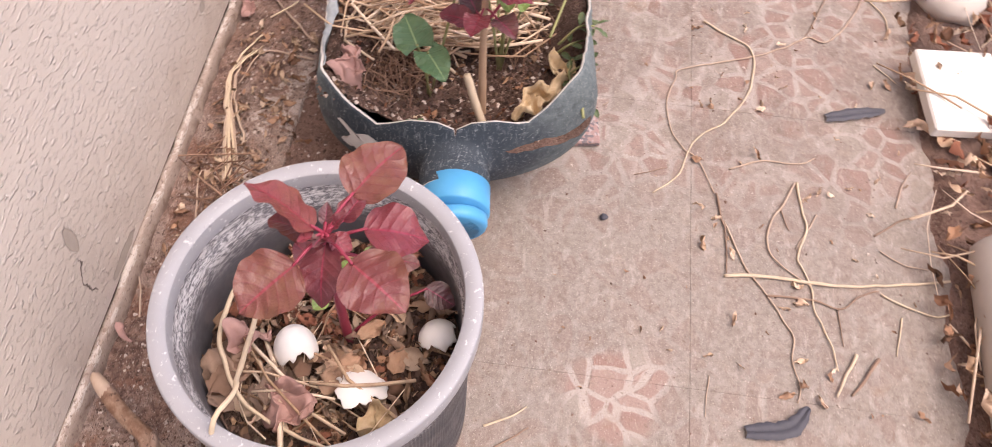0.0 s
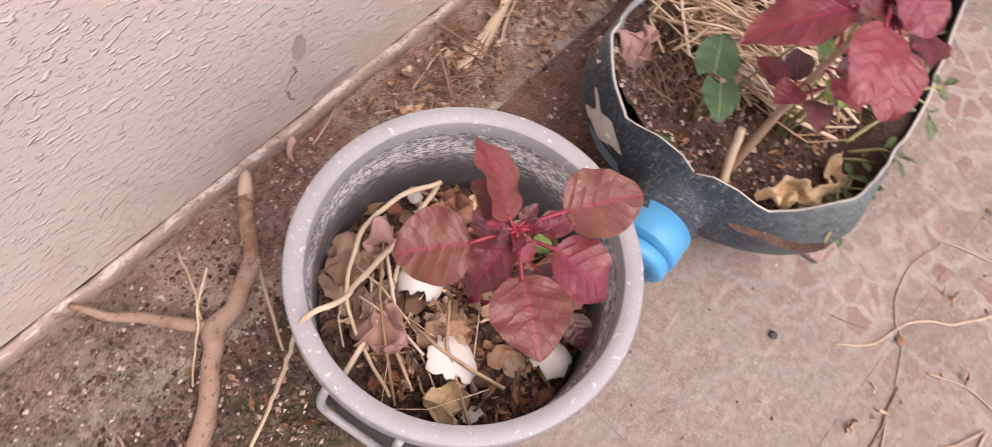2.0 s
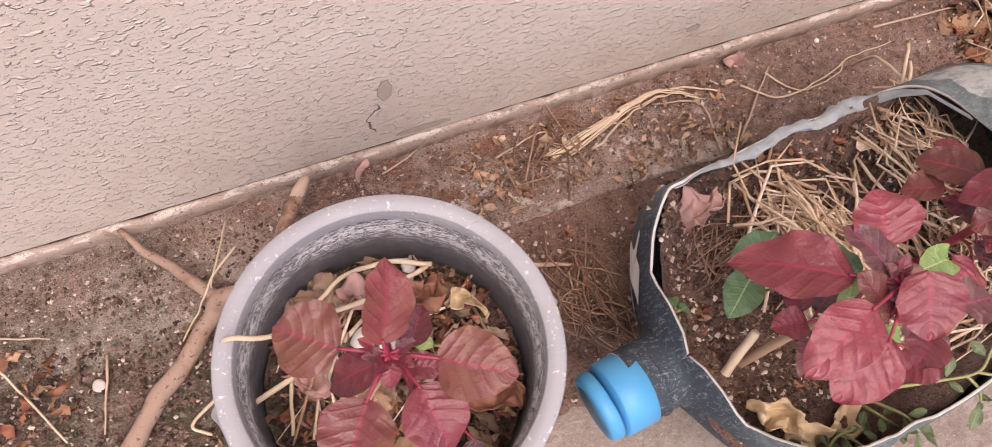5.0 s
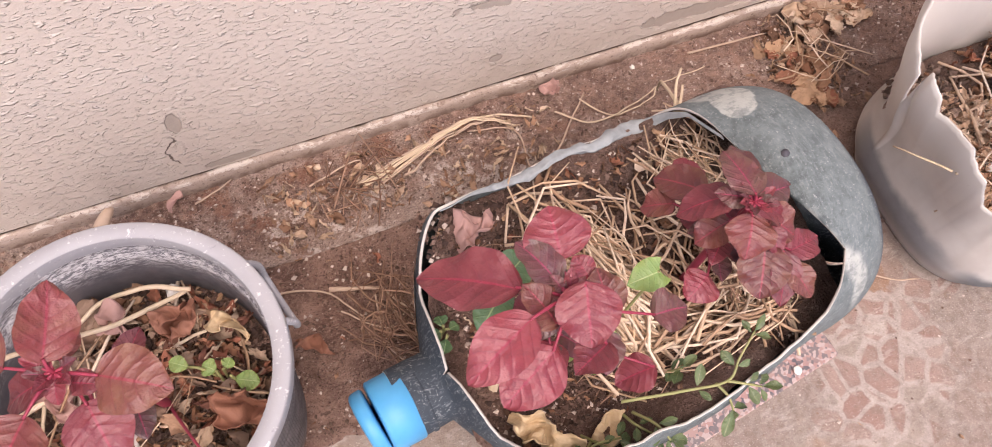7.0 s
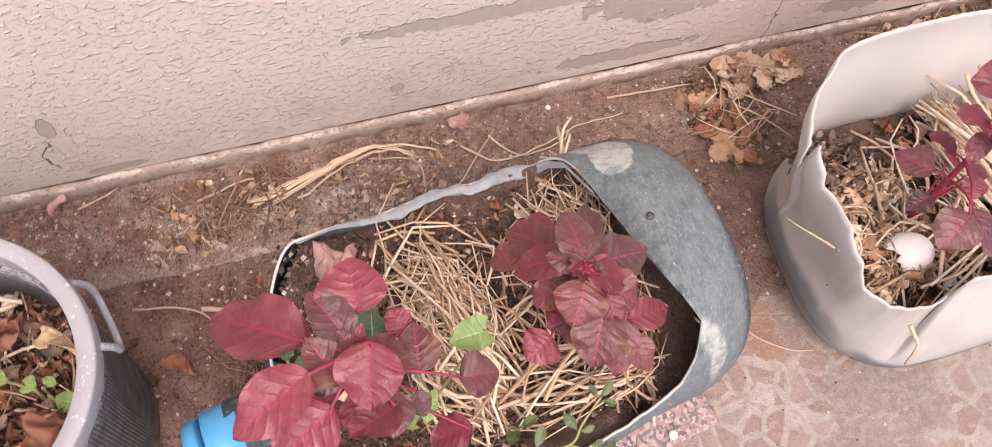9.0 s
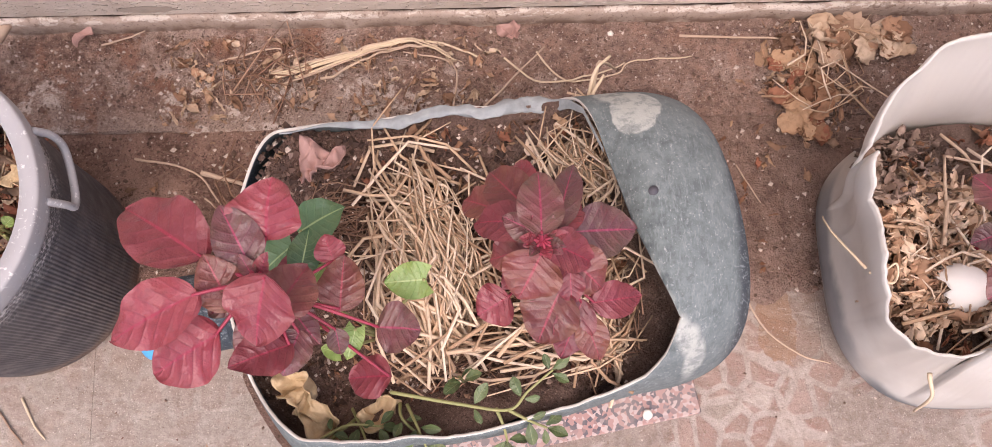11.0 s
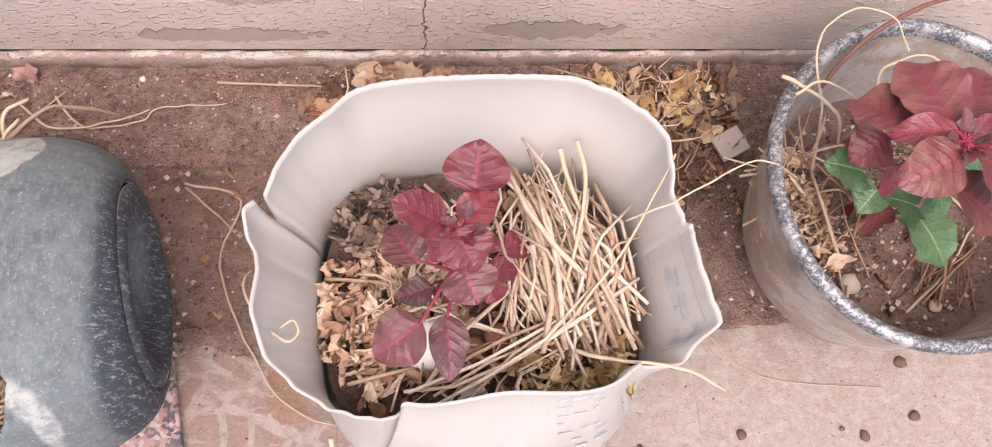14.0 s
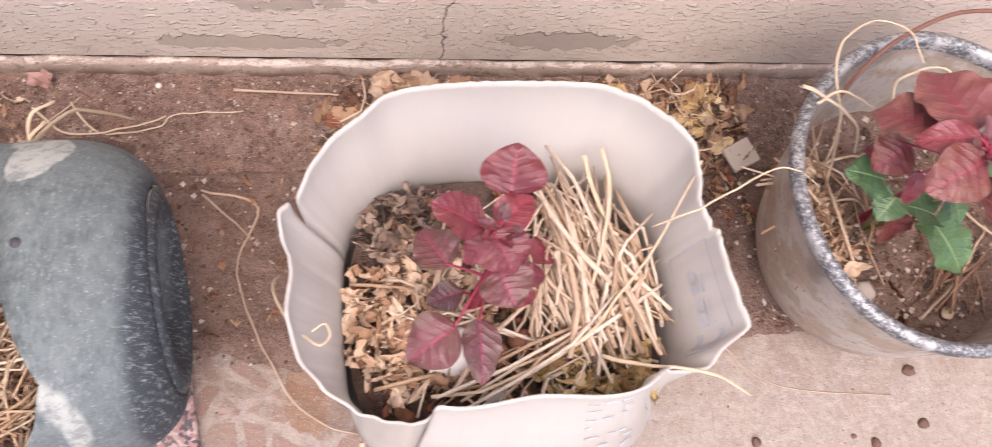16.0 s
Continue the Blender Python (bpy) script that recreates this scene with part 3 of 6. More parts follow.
DARKGRIT = m_bits("dark_crumbs", (0.045, 0.026, 0.02), (0.09, 0.052, 0.04), (0.15, 0.09, 0.07), (0.06, 0.035, 0.028))
GRIT = m_bits("grit", (0.12, 0.075, 0.055), (0.25, 0.165, 0.13), (0.60, 0.50, 0.43), (0.17, 0.10, 0.075))
ROOT = m_bits("root", (0.26, 0.15, 0.10), (0.19, 0.105, 0.07), (0.34, 0.21, 0.145))
TWIG = m_plain("dry_twig", (0.38, 0.265, 0.195), (0.56, 0.425, 0.32), 90.0, 0.8, 0.4)
PALETWIG = m_plain("pale_dry_stem", (0.52, 0.40, 0.27), (0.68, 0.55, 0.40), 90.0, 0.75, 0.3)
BROWNTWIG = m_plain("brown_twig", (0.21, 0.13, 0.09), (0.36, 0.245, 0.175), 90.0, 0.8, 0.4)
BARK = m_bark()
SHELL = m_plain("eggshell", (0.80, 0.77, 0.74), (0.86, 0.83, 0.80), 70.0, 0.55, 0.1)
CREAM = m_plain("stained_white_slab", (0.74, 0.68, 0.60), (0.83, 0.79, 0.72), 28.0, 0.6, 0.15)
DUSK = m_plain("dark_feather", (0.045, 0.045, 0.055), (0.09, 0.085, 0.10), 90.0, 0.6)
RUST = m_plain("rusty_wire", (0.16, 0.075, 0.055), (0.27, 0.13, 0.095), 120.0, 0.75, 0.4, 0.001, 0.2)
INK = m_plain("grey_print", (0.44, 0.44, 0.47), (0.55, 0.55, 0.58), 120.0, 0.6)
SCRAP = m_plain("torn_paper", (0.62, 0.60, 0.58), (0.76, 0.74, 0.71), 120.0, 0.8)
SCRAPBLUE = m_plain("blue_paper", (0.13, 0.25, 0.34), (0.26, 0.38, 0.46), 220.0, 0.7)
YELLOW = m_plain("yellowed_leaf", (0.40, 0.25, 0.12), (0.74, 0.60, 0.40), 130.0, 0.75, 0.4, 0.002)
ROSE = m_plain("faded_pink_leaf", (0.36, 0.20, 0.17), (0.50, 0.31, 0.27), 60.0, 0.8, 0.4, 0.002)
BROWN = m_plain("brown_dry_leaf", (0.22, 0.09, 0.055), (0.36, 0.17, 0.11), 60.0, 0.7, 0.4, 0.002)
BEIGE = m_plain("beige_pipe", (0.44, 0.38, 0.33), (0.55, 0.48, 0.42), 18.0, 0.6, 0.2)


# ---- builders ----
class Raw:
    """Plain vertex and face lists, for tubes, blades and many joined bits."""

    def __init__(self):
        self.v, self.f, self.uv, self.slot = [], [], {}, []

    def face(self, f, slot=0):
        self.f.append(f)
        self.slot.append(slot)

    def tube(self, pts, radii, sides=6, slot=0, flat=1.0):
        pts = [Vector(p) for p in pts]
        if not isinstance(radii, (list, tuple)):
            radii = [radii] * len(pts)
        ahead = (pts[1] - pts[0]).normalized()
        side = ahead.orthogonal().normalized()
        start = len(self.v)
        for n, p in enumerate(pts):
            a = (pts[min(n + 1, len(pts) - 1)] - pts[max(n - 1, 0)]).normalized()
            side = (side - a * side.dot(a)).normalized()
            up = a.cross(side)
            for k in range(sides):
                t = 2 * math.pi * k / sides
                self.v.append(p + (side * math.cos(t) + up * math.sin(t) * flat) * radii[n])
        for n in range(len(pts) - 1):
            for k in range(sides):
                a, b = start + n * sides + k, start + n * sides + (k + 1) % sides
                self.face((a, b, b + sides, a + sides), slot)
        self.face(tuple(start + k for k in range(sides))[::-1], slot)
        self.face(tuple(start + (len(pts) - 1) * sides + k for k in range(sides)), slot)
        return self

    def sheet(self, fn, nu, nv, slot=0, uv=False, wrap=False):
        """A grid of fn(u, v), u and v from 0 to 1."""
        start = len(self.v)
        cols = nv if wrap else nv + 1
        for i in range(nu + 1):
            for j in range(cols):
                self.v.append(Vector(fn(i / nu, j / nv)))
                if uv:
                    self.uv[len(self.v) - 1] = (i / nu, j / nv)
        for i in range(nu):
            for j in range(nv):
                a, b = start + i * cols + j, start + i * cols + (j + 1) % cols
                self.face((a, b, b + cols, a + cols), slot)
        return self

    def mesh(self, name, smooth=True):
        me = bpy.data.meshes.new(name)
        me.from_pydata([tuple(v) for v in self.v], [], self.f)
        if any(self.slot):
            me.polygons.foreach_set("material_index", self.slot)
        if self.uv:
            layer = me.uv_layers.new(name="UVMap")
            for loop in me.loops:
                layer.data[loop.index].uv = self.uv.get(loop.vertex_index, (0, 0.5))
        me.polygons.foreach_set("use_smooth", [smooth] * len(me.polygons))
        me.update()
        return me


def dress(ob, mats):
    for m in mats if isinstance(mats, (list, tuple)) else [mats]:
        ob.data.materials.append(m)
    return ob


def thing(name, label, category, at=(0, 0, 0), group="", kind=""):
    e = new(name)
    e.empty_display_size = 0.05
    e.location = at
    bpy.context.view_layer.update()
    return tagged(e, label, category, group, kind)


def part(name, raw, mats, parent, label="", smooth=True):
    ob = dress(new(name, raw.mesh(name, smooth) if isinstance(raw, Raw) else raw), mats)
    ob.parent = parent
    ob.matrix_parent_inverse = parent.matrix_world.inverted()
    return tagged(ob, label)


def solo(name, raw, mats, label, category, group="", kind="", smooth=True):
    ob = dress(new(name, raw.mesh(name, smooth) if isinstance(raw, Raw) else raw), mats)
    return tagged(ob, label, category, group, kind)


def thick(ob, t, rim=None):
    m = ob.modifiers.new("thickness", "SOLIDIFY")
    m.thickness, m.offset = t, 0.0
    if rim is not None:
        m.material_offset_rim = rim
    return ob


def wob(p, scale, seed=0.0):
    return noise.noise(Vector(p) * scale + Vector((seed, seed * 1.7, -seed)))


def smooth(x, a, b):
    t = min(1.0, max(0.0, (x - a) / (b - a)))
    return t * t * (3 - 2 * t)


def curve_through(pts, steps=5):
    """Points on a smooth line through pts."""
    p = [Vector(a) for a in pts]
    p = [p[0] * 2 - p[1], *p, p[-1] * 2 - p[-2]]
    out = []
    for i in range(1, len(p) - 2):
        for s in range(steps):
            t = s / steps
            a, b, c, d = p[i - 1 : i + 3]
            out.append(0.5 * ((2 * b) + (c - a) * t + (2 * a - 5 * b + 4 * c - d) * t * t + (3 * b - a - 3 * c + d) * t**3))
    return out + [p[-2]]


def box(lo, hi, bevel=0.002, segments=1):
    bm = bmesh.new()
    bmesh.ops.create_cube(bm, size=1)
    mid, size = (Vector(lo) + Vector(hi)) / 2, Vector(hi) - Vector(lo)
    for v in bm.verts:
        v.co = Vector(a * b for a, b in zip(v.co, size)) + mid
    if bevel:
        bmesh.ops.bevel(bm, geom=bm.edges[:], offset=bevel, segments=segments, affect="EDGES")
    me = bpy.data.meshes.new("box")
    bm.to_mesh(me)
    bm.free()
    return me


def lathe(profile, segs, centre, shape=None):
    """Turns (radius, height) pairs round an upright axis; shape(angle, r, z) may bend them."""
    raw = Raw()
    cx, cy = centre

    def fn(u, v):
        r, z = profile[round(u * (len(profile) - 1))]
        a = 2 * math.pi * v
        if shape:
            r, z = shape(a, r, z)
        return cx + r * math.cos(a), cy + r * math.sin(a), z

    return raw.sheet(fn, len(profile) - 1, segs, wrap=True)


# ---- setting ----
ground = solo("ground", Raw().sheet(lambda u, v: (-30 + 60 * u, -30 + 60 * v, -0.04), 2, 2), DIRT, "bare brown earth round the house", "ground", kind="structure")

wall = solo("wall_north", box((-3, 0.0, 0.0305), (6, 0.22, 2.9), 0.003), PLASTER, "cream textured plaster house wall with peeling paint", "wall", kind="structure")


def base_fn(u, v):
    x = -3 + 9 * u
    y, z = ((0.03, 0.016), (0.005, 0.016), (0.0015, 0.03), (-0.003, 0.0292), (-0.0048, 0.025), (-0.0056, 0.012), (-0.0075, -0.03))[round(v * 6)]
    n = wob((x, 0, z), 22) * 0.0028 + wob((x, 0, z), 90, 3) * 0.0014
    return x, y - n, z + ((wob((x, 0, 0), 34, 5) * 0.0035 + wob((x, 0, 0), 8, 6) * 0.003) if 0.2 < v < 0.7 else 0)


baseboard = solo("baseboard", Raw().sheet(base_fn, 2600, 6), BASE, "chipped cement strip along the foot of the wall", "baseboard", kind="structure")

X0, X1 = -0.5, 3.2


def ledge_fn(u, v):
    x = X0 + (X1 - X0) * u
    top = 0.008 + wob((x, v, 0), 12) * 0.0025 + wob((x, v * 0.12, 0), 60) * 0.0018
    if v > 0.93:
        y = -0.108 + wob((x, 0, 0), 18, 2) * 0.0035 - (v - 0.93) * 0.03
        return x, y, top - (0.001 if v < 0.97 else 0.03)
    return x, 0.02 - v / 0.93 * 0.126, top + 0.006 * smooth(-v, -0.2, -0.13)


ledge = solo("ledge", Raw().sheet(ledge_fn, 700, 28), LEDGE, "dirty cement ledge with earth and lime stains at the wall", "ledge", kind="structure")


def bed_fn(u, v):
    x = X0 + (X1 - X0) * u
    y = -0.10 - 0.27 * v
    front = -0.292 + wob((x, 0, 0), 9, 7) * 0.025 + wob((x, 0, 0), 40, 8) * 0.01
    z = 0.0015 + wob((x, y, 0), 16) * 0.004 + wob((x, y, 0), 70, 4) * 0.0028 + wob((x, y, 0), 160, 6) * 0.0012
    west = smooth(-x, -0.62, -0.5)
    front -= 0.05 * west
    return x, y, z + 0.003 - 0.02 * smooth(-y, -front - 0.012, -front + 0.02)


bed = solo("earth_bed", Raw().sheet(bed_fn, 900, 66), DIRT, "strip of brown earth between ledge and paving tiles", "soil", kind="structure")


def verge_fn(u, v):
    x = X0 + (X1 - X0) * u
    y = -0.765 - 0.6 * v
    edge = -0.785 + wob((x, 0, 0), 14, 11) * 0.02
    return x, y, -0.012 + 0.022 * smooth(-y, -edge - 0.01, -edge + 0.03) + wob((x, y, 0), 14, 2) * 0.006 + wob((x, y, 0), 60, 4) * 0.004


verge = solo("earth_verge", Raw().sheet(verge_fn, 420, 60), DIRT, "brown earth verge with dry leaves beyond the paving", "soil", kind="structure")

# ---- the pot of grey plastic ----
PX, PY = 0.687, -0.237


def round_pot():
    e = thing("flower_pot", "round grey plastic flower pot with a pale scratched rim", "flower pot", (PX, PY, 0))
    ribs = 210
    outer = [(0.0, 0.002), (0.09, 0.002), (0.0965, 0.006), (0.0975, 0.02), (0.0985, 0.06), (0.1, 0.12), (0.1035, 0.18), (0.1045, 0.216)]

    def flute(a, r, z):
        if 0.01 < z < 0.214 and r > 0.09:
            r += 0.00045 * math.cos(a * ribs)
        return r + 0.0012 * math.cos(2 * a + 0.6) * (z / 0.25), z

    body = lathe(outer, ribs * 4, (PX, PY), flute)
    inner = [(0.0, 0.012), (0.094, 0.012), (0.0945, 0.14), (0.0958, 0.19), (0.0962, 0.206), (0.0978, 0.2075), (0.0984, 0.222)]
    inside = lathe(inner, 96, (PX, PY), lambda a, r, z: (r + 0.0012 * math.cos(2 * a + 0.6) * (z / 0.25), z))
    part("body", body, POT, e)
    part("inner_wall", inside, POTIN, e, "grey inner wall with chalky scuffs")
    rim = [(0.0981, 0.22), (0.0982, 0.2332), (0.0987, 0.2342), (0.1093, 0.2346), (0.1104, 0.2338), (0.1108, 0.2325), (0.1108, 0.218), (0.1103, 0.2155), (0.1040, 0.2155)]
    part("rim", lathe(rim, 128, (PX, PY), lambda a, r, z: (r + 0.0012 * math.cos(2 * a + 0.6), z)), RIM, e, "pale grey scratched rim")
    for az in (14, 190):
        c, s = math.cos(radians(az)), math.sin(radians(az))
        pts = [(PX + c * r - s * w, PY + s * r + c * w, z) for r, w, z in ((0.1078, -0.026, 0.221), (0.114, -0.026, 0.207), (0.1146, -0.022, 0.19), (0.1146, 0.0, 0.185),
                                                                        (0.1146, 0.022, 0.19), (0.114, 0.026, 0.207), (0.1078, 0.026, 0.221))]
        part("handle", Raw().tube(curve_through(pts, 6), 0.0029, 8), RIM, e, "grey plastic loop handle")
    return e


round_pot()


def soil_disc(name, cx, cy, rx, ry, z, label, hump=0.006, n=4.0, turn=0.0, mat=DIRT):
    def fn(u, v):
        a = 2 * math.pi * v
        c, s = math.cos(a), math.sin(a)
        k = 1.0 / ((abs(c) ** n + abs(s) ** n) ** (1 / n)) if n != 2 else 1.0
        x, y = rx * k * u * c, ry * k * u * s
        x, y = x * math.cos(turn) - y * math.sin(turn), x * math.sin(turn) + y * math.cos(turn)
        x, y = cx + x, cy + y
        return x, y, z + wob((x, y, 0), 18, cx) * hump + wob((x, y, 0), 60, 3) * hump * 0.5 + wob((x, y, 0), 150, 5) * hump * 0.25

    return solo(name, Raw().sheet(fn, 36, 120, wrap=True), mat, label, "soil", kind="stuff")


soil_disc("potting_soil", PX, PY, 0.094, 0.094, 0.143, "dark potting soil in the grey pot", 0.007, 2)

# ---- the water bottle cut open lengthwise ----
BZ, RY, RZ = 0.119, 0.1285, 0.109


def axis_y(x):
    return -0.254 + 0.125 * (x - 1.24)


def bottle_size(x):
    """Half width, half height and middle height of the bottle where it crosses x."""
    s = smooth(x, 0.893, 0.955) ** 0.55
    w, h, z = 0.029 + (RY * (1 - 0.085 * smooth(x, 1.07, 1.2)) - 0.029) * s, 0.029 + (RZ - 0.029) * s, 0.106 + (BZ - 0.106) * s
    if x > 1.214:
        k = math.sqrt(max(0.0, 1 - ((x - 1.214) / 0.063) ** 2.2))
        k = 0.66 + 0.34 * k
        w, h = w * k, h * k
    groove = 0.0022 * math.exp(-(((x - 1.115) / 0.012) ** 2)) + 0.0018 * math.exp(-(((x - 1.02) / 0.012) ** 2))
    return w - groove, h - groove, z


# how far the hood has closed over the top, by x, on the near and the house side
HOOD = {-1: ((1.165, 0.0), (1.19, 0.1), (1.203, 0.28), (1.213, 0.5)), 1: ((1.172, 0.0), (1.18, 0.2), (1.186, 0.55), (1.188, 0.75), (1.193, 1.0), (1.2025, 1.24), (1.213, 1.45))}


def cut_angle(x, side):
    """Degrees from the bottom up to which the wall stands on that side (1: towards the house)."""
    open_deg = (100 if side > 0 else 108) + 13 * (1 - smooth(x, 0.955, 1.03)) + (wob((x, side, 0), 24, 3) * 4 + wob((x, side, 0), 90, 5) * 2) * (1 - smooth(x, 1.15, 1.19))
    hood = 0.0
    for (x0, h0), (x1, h1) in zip(HOOD[side], HOOD[side][1:]):
        if x0 <= x:
            hood = h0 + (h1 - h0) * min(1.0, (x - x0) / (x1 - x0))
    neck = smooth(-x, -0.912, -0.899)
    return open_deg + (180 - open_deg) * max(hood, neck)


def bottle_point(x, deg):
    w, h, z = bottle_size(x)
    a = radians(deg)
    s, c = math.sin(a), math.cos(a)
    s, c = math.copysign(abs(s) ** 0.9, s), math.copysign(abs(c) ** 0.9, c)
    p = Vector((x - 0.125 * w * s, axis_y(x) + w * s, z - h * c))
    # the hood sinks towards its cut edge
    p.z -= 0.017 * math.exp(-(((x - 1.185) / 0.014) ** 2)) * smooth(min(abs(deg), 360 - abs(deg)), 118, 165)
    n = wob(p, 9, 1) * 0.004
    p.y += n * s
    p.z -= n * c * 0.5
    p.z = max(p.z, 0.0115)
    return p


def water_bottle():
    e = thing("bottle_planter", "grey painted water bottle lying cut open as a planter", "planter", (1.1, -0.27, 0.0))
    raw = Raw()
    xs = [0.858, 0.866, 0.88, 0.893] + [0.897 + 0.003 * k for k in range(30)] + [0.99 + 0.006 * k for k in range(30)] + [1.1695 + 0.001 * k for k in range(45)]
    xs += [1.214 + 0.063 * math.sin(radians(a)) for a in range(6, 91, 6)]

    def fn(u, v):
        x = xs[round(u * (len(xs) - 1))]
        lo, hi = -cut_angle(x, -1), cut_angle(x, 1)
        return bottle_point(x, lo + (hi - lo) * v)

    raw.sheet(fn, len(xs) - 1, 72)
    # the foot: a ring and a hollow dome
    x_end = xs[-1]
    w, h, z = bottle_size(x_end)

    def foot(u, v):
        a = 2 * math.pi * v
        r = 1 - u
        dx = 0.004 * math.sin(math.pi * min(1, u * 4)) - 0.022 * smooth(u, 0.15, 0.75)
        p = Vector((x_end + dx - 0.125 * w * r * math.sin(a), axis_y(x_end) + w * r * math.sin(a), max(0.0115, z - h * r * math.cos(a))))
        return p

    raw.sheet(foot, 14, 72)
    body = part("body", raw, [BOTTLE, CUT], e, "grey paint rubbed white in patches")
    weld = body.modifiers.new("weld", "WELD")
    weld.merge_threshold = 0.0006
    thick(body, 0.0024, 1)
    # remains of a paper label on the shoulder
    rag = Raw().sheet(lambda u, v: bottle_point(0.907 + 0.02 * u + 0.004 * math.sin(7 * v), 72 + 22 * v + 3 * math.sin(9 * u)) + Vector((-0.0022, 0.0012, 0.0004)), 10, 8)
    part("label_scrap", rag, SCRAP, body, "torn pale paper label scrap")
    rag = Raw().sheet(lambda u, v: bottle_point(0.904 + 0.022 * u, 48 + 22 * v) + Vector((-0.0024, 0.0012, 0.0)), 10, 8)
    part("label_scrap", rag, SCRAPBLUE, body, "blue-grey striped label scrap")
    # lip folded over along the house side
    pts, rad = [], []
    for k in range(50):
        x = 0.955 + 0.232 * k / 49
        p = bottle_point(x, cut_angle(x, 1) + 1)
        p += Vector((0, -0.001 - 0.004 * wob((x, 0, 0), 30, 4), 0.001 + 0.006 * wob((x, 0, 0), 26, 9)))
        pts.append(p)
        rad.append(max(0.0014, 0.0135 * smooth(k, 0, 18) * (1 - 0.6 * smooth(k, 45, 49)) * (1 + 0.6 * wob((x, 0, 0), 26, 2))))

    def fold(u, v):
        k = min(len(pts) - 1, round(u * (len(pts) - 1)))
        a = radians(-35 + 205 * v)
        w = rad[k]
        c = Vector((0, -0.5 * w * math.cos(a) - 0.1 * w, 0.3 * w * math.sin(a) - 0.25 * w * v))
        q = Vector((u * 9, v * 1.2, 3))
        return pts[k] + c + Vector((0, noise.noise(q * 2.5), 1.2 * noise.noise(q * 3.1))) * 0.22 * w

    part("folded_lip", Raw().sheet(fold, 49, 10), GREYLIP, e, "crumpled pale grey folded edge")
    # thread and blue cap along the neck
    d = Vector((-1, -0.125, 0)).normalized()
    neck = Vector((0.868, axis_y(0.868), 0.106))
    part("neck_collar", Raw().tube([neck - d * 0.012, neck - d * 0.01, neck - d * 0.007, neck - d * 0.005], [0.029, 0.0315, 0.0315, 0.029], 40), BOTTLE, e, "dark neck collar")
    sleeve = Raw().tube([neck + d * a for a in (0.0, 0.0015, 0.0275, 0.029)], [0.0298, 0.0318, 0.0314, 0.0298], 48)
    skirt = (sleeve, BLUE)
    d2 = (d + Vector((0, -0.05, -0.10))).normalized()
    c0 = neck + d * 0.0305 + Vector((0, 0, -0.002))
    cap = Raw().tube([c0 + d2 * a for a in (0.0, 0.0015, 0.008, 0.011, 0.0125, 0.0125, 0.0115)], [0.0275, 0.0292, 0.0292, 0.0278, 0.025, 0.0215, 0.02], 48)
    lid = part("cap", cap, BLUE, e, "bright blue screw cap")
    part("cap_skirt", *skirt, lid, "bright blue torn cap skirt")
    # solid peg for the open hole; the shade inside is its dark colour
    part("drain_hole", Raw().tube([Vector((1.207, -0.245, 0.2195)), Vector((1.2072, -0.245, 0.2292))], 0.0034, 12), DUSK, body, "small dark round drain hole")
    return e


water_bottle()


def bottle_level(x, y):
    """Height of the soil in the bottle."""
    w, h, z = bottle_size(x)
    v = (y - axis_y(x)) / (2 * w) + 0.5
    lvl = 0.1 + 0.012 * smooth(x, 1.0, 1.1) + 0.016 * smooth(x, 1.14, 1.2) + 0.03 * smooth(v, 0.76, 1.0) + 0.016 * smooth(-x, -0.985, -0.93) + 0.026 * smooth(-v, -0.22, -0.03) * smooth(x, 0.93, 0.98) * smooth(-x, -1.18, -1.15)
    return lvl + wob((x, y, 0), 17, 2) * 0.009 + wob((x, y, 0), 55, 3) * 0.005 + wob((x, y, 0), 150, 5) * 0.002


def bottle_soil():
    def fn(u, v):
        x = 0.905 + 0.35 * u
        w, h, z = bottle_size(x)
        y = axis_y(x) + w * 0.985 * (2 * v - 1)
        return x, y, bottle_level(x, y)

    return solo("potting_soil", Raw().sheet(fn, 110, 70), WETSOIL, "dark damp soil filling the cut bottle", "soil", kind="stuff")


bottle_soil()

# ---- the square white canister ----
JX, JY, JA, JB, JT = 1.540, -0.272, 0.149, 0.129, 0.0


RIMS = ((0, 0.22, -0.009), (8, 0.22, -0.011), (12.5, 0.22, -0.011), (14, 0.214, -0.014), (25, 0.224, -0.022), (33, 0.226, -0.014), (41, 0.228, -0.004), (50, 0.229, 0.0), (61, 0.228, 0.008), (69, 0.226, 0.014), (102, 0.224, 0.014), (122, 0.222, 0.015),
        (132, 0.22, 0.008), (143, 0.216, 0.011), (151, 0.214, 0.014), (157.2, 0.208, 0.017), (158.4, 0.176, 0.018), (159.4, 0.164, 0.018), (160.2, 0.19, 0.019), (160.8, 0.226, 0.02), (164, 0.23, 0.026), (170, 0.222, 0.023), (172, 0.208, 0.019), (177, 0.212, 0.017),
        (188, 0.219, 0.02), (194, 0.206, 0.018), (199, 0.202, 0.016), (204, 0.172, 0.011), (215, 0.156, -0.003), (220, 0.151, -0.013), (228, 0.152, -0.024), (233, 0.156, -0.032), (234, 0.162, -0.036), (234.8, 0.2, -0.042))
RIMS += ((270, 0.202, -0.047), (316, 0.192, -0.045), (318, 0.19, -0.044), (319.6, 0.172, -0.04), (321.2, 0.184, -0.04), (323, 0.18, -0.038), (325, 0.164, -0.03), (327.5, 0.168, -0.018), (332, 0.172, -0.002), (336, 0.19, -0.004), (338, 0.203, -0.002), (341, 0.216, 0.003),
         (350, 0.218, -0.004), (360, 0.22, -0.009))


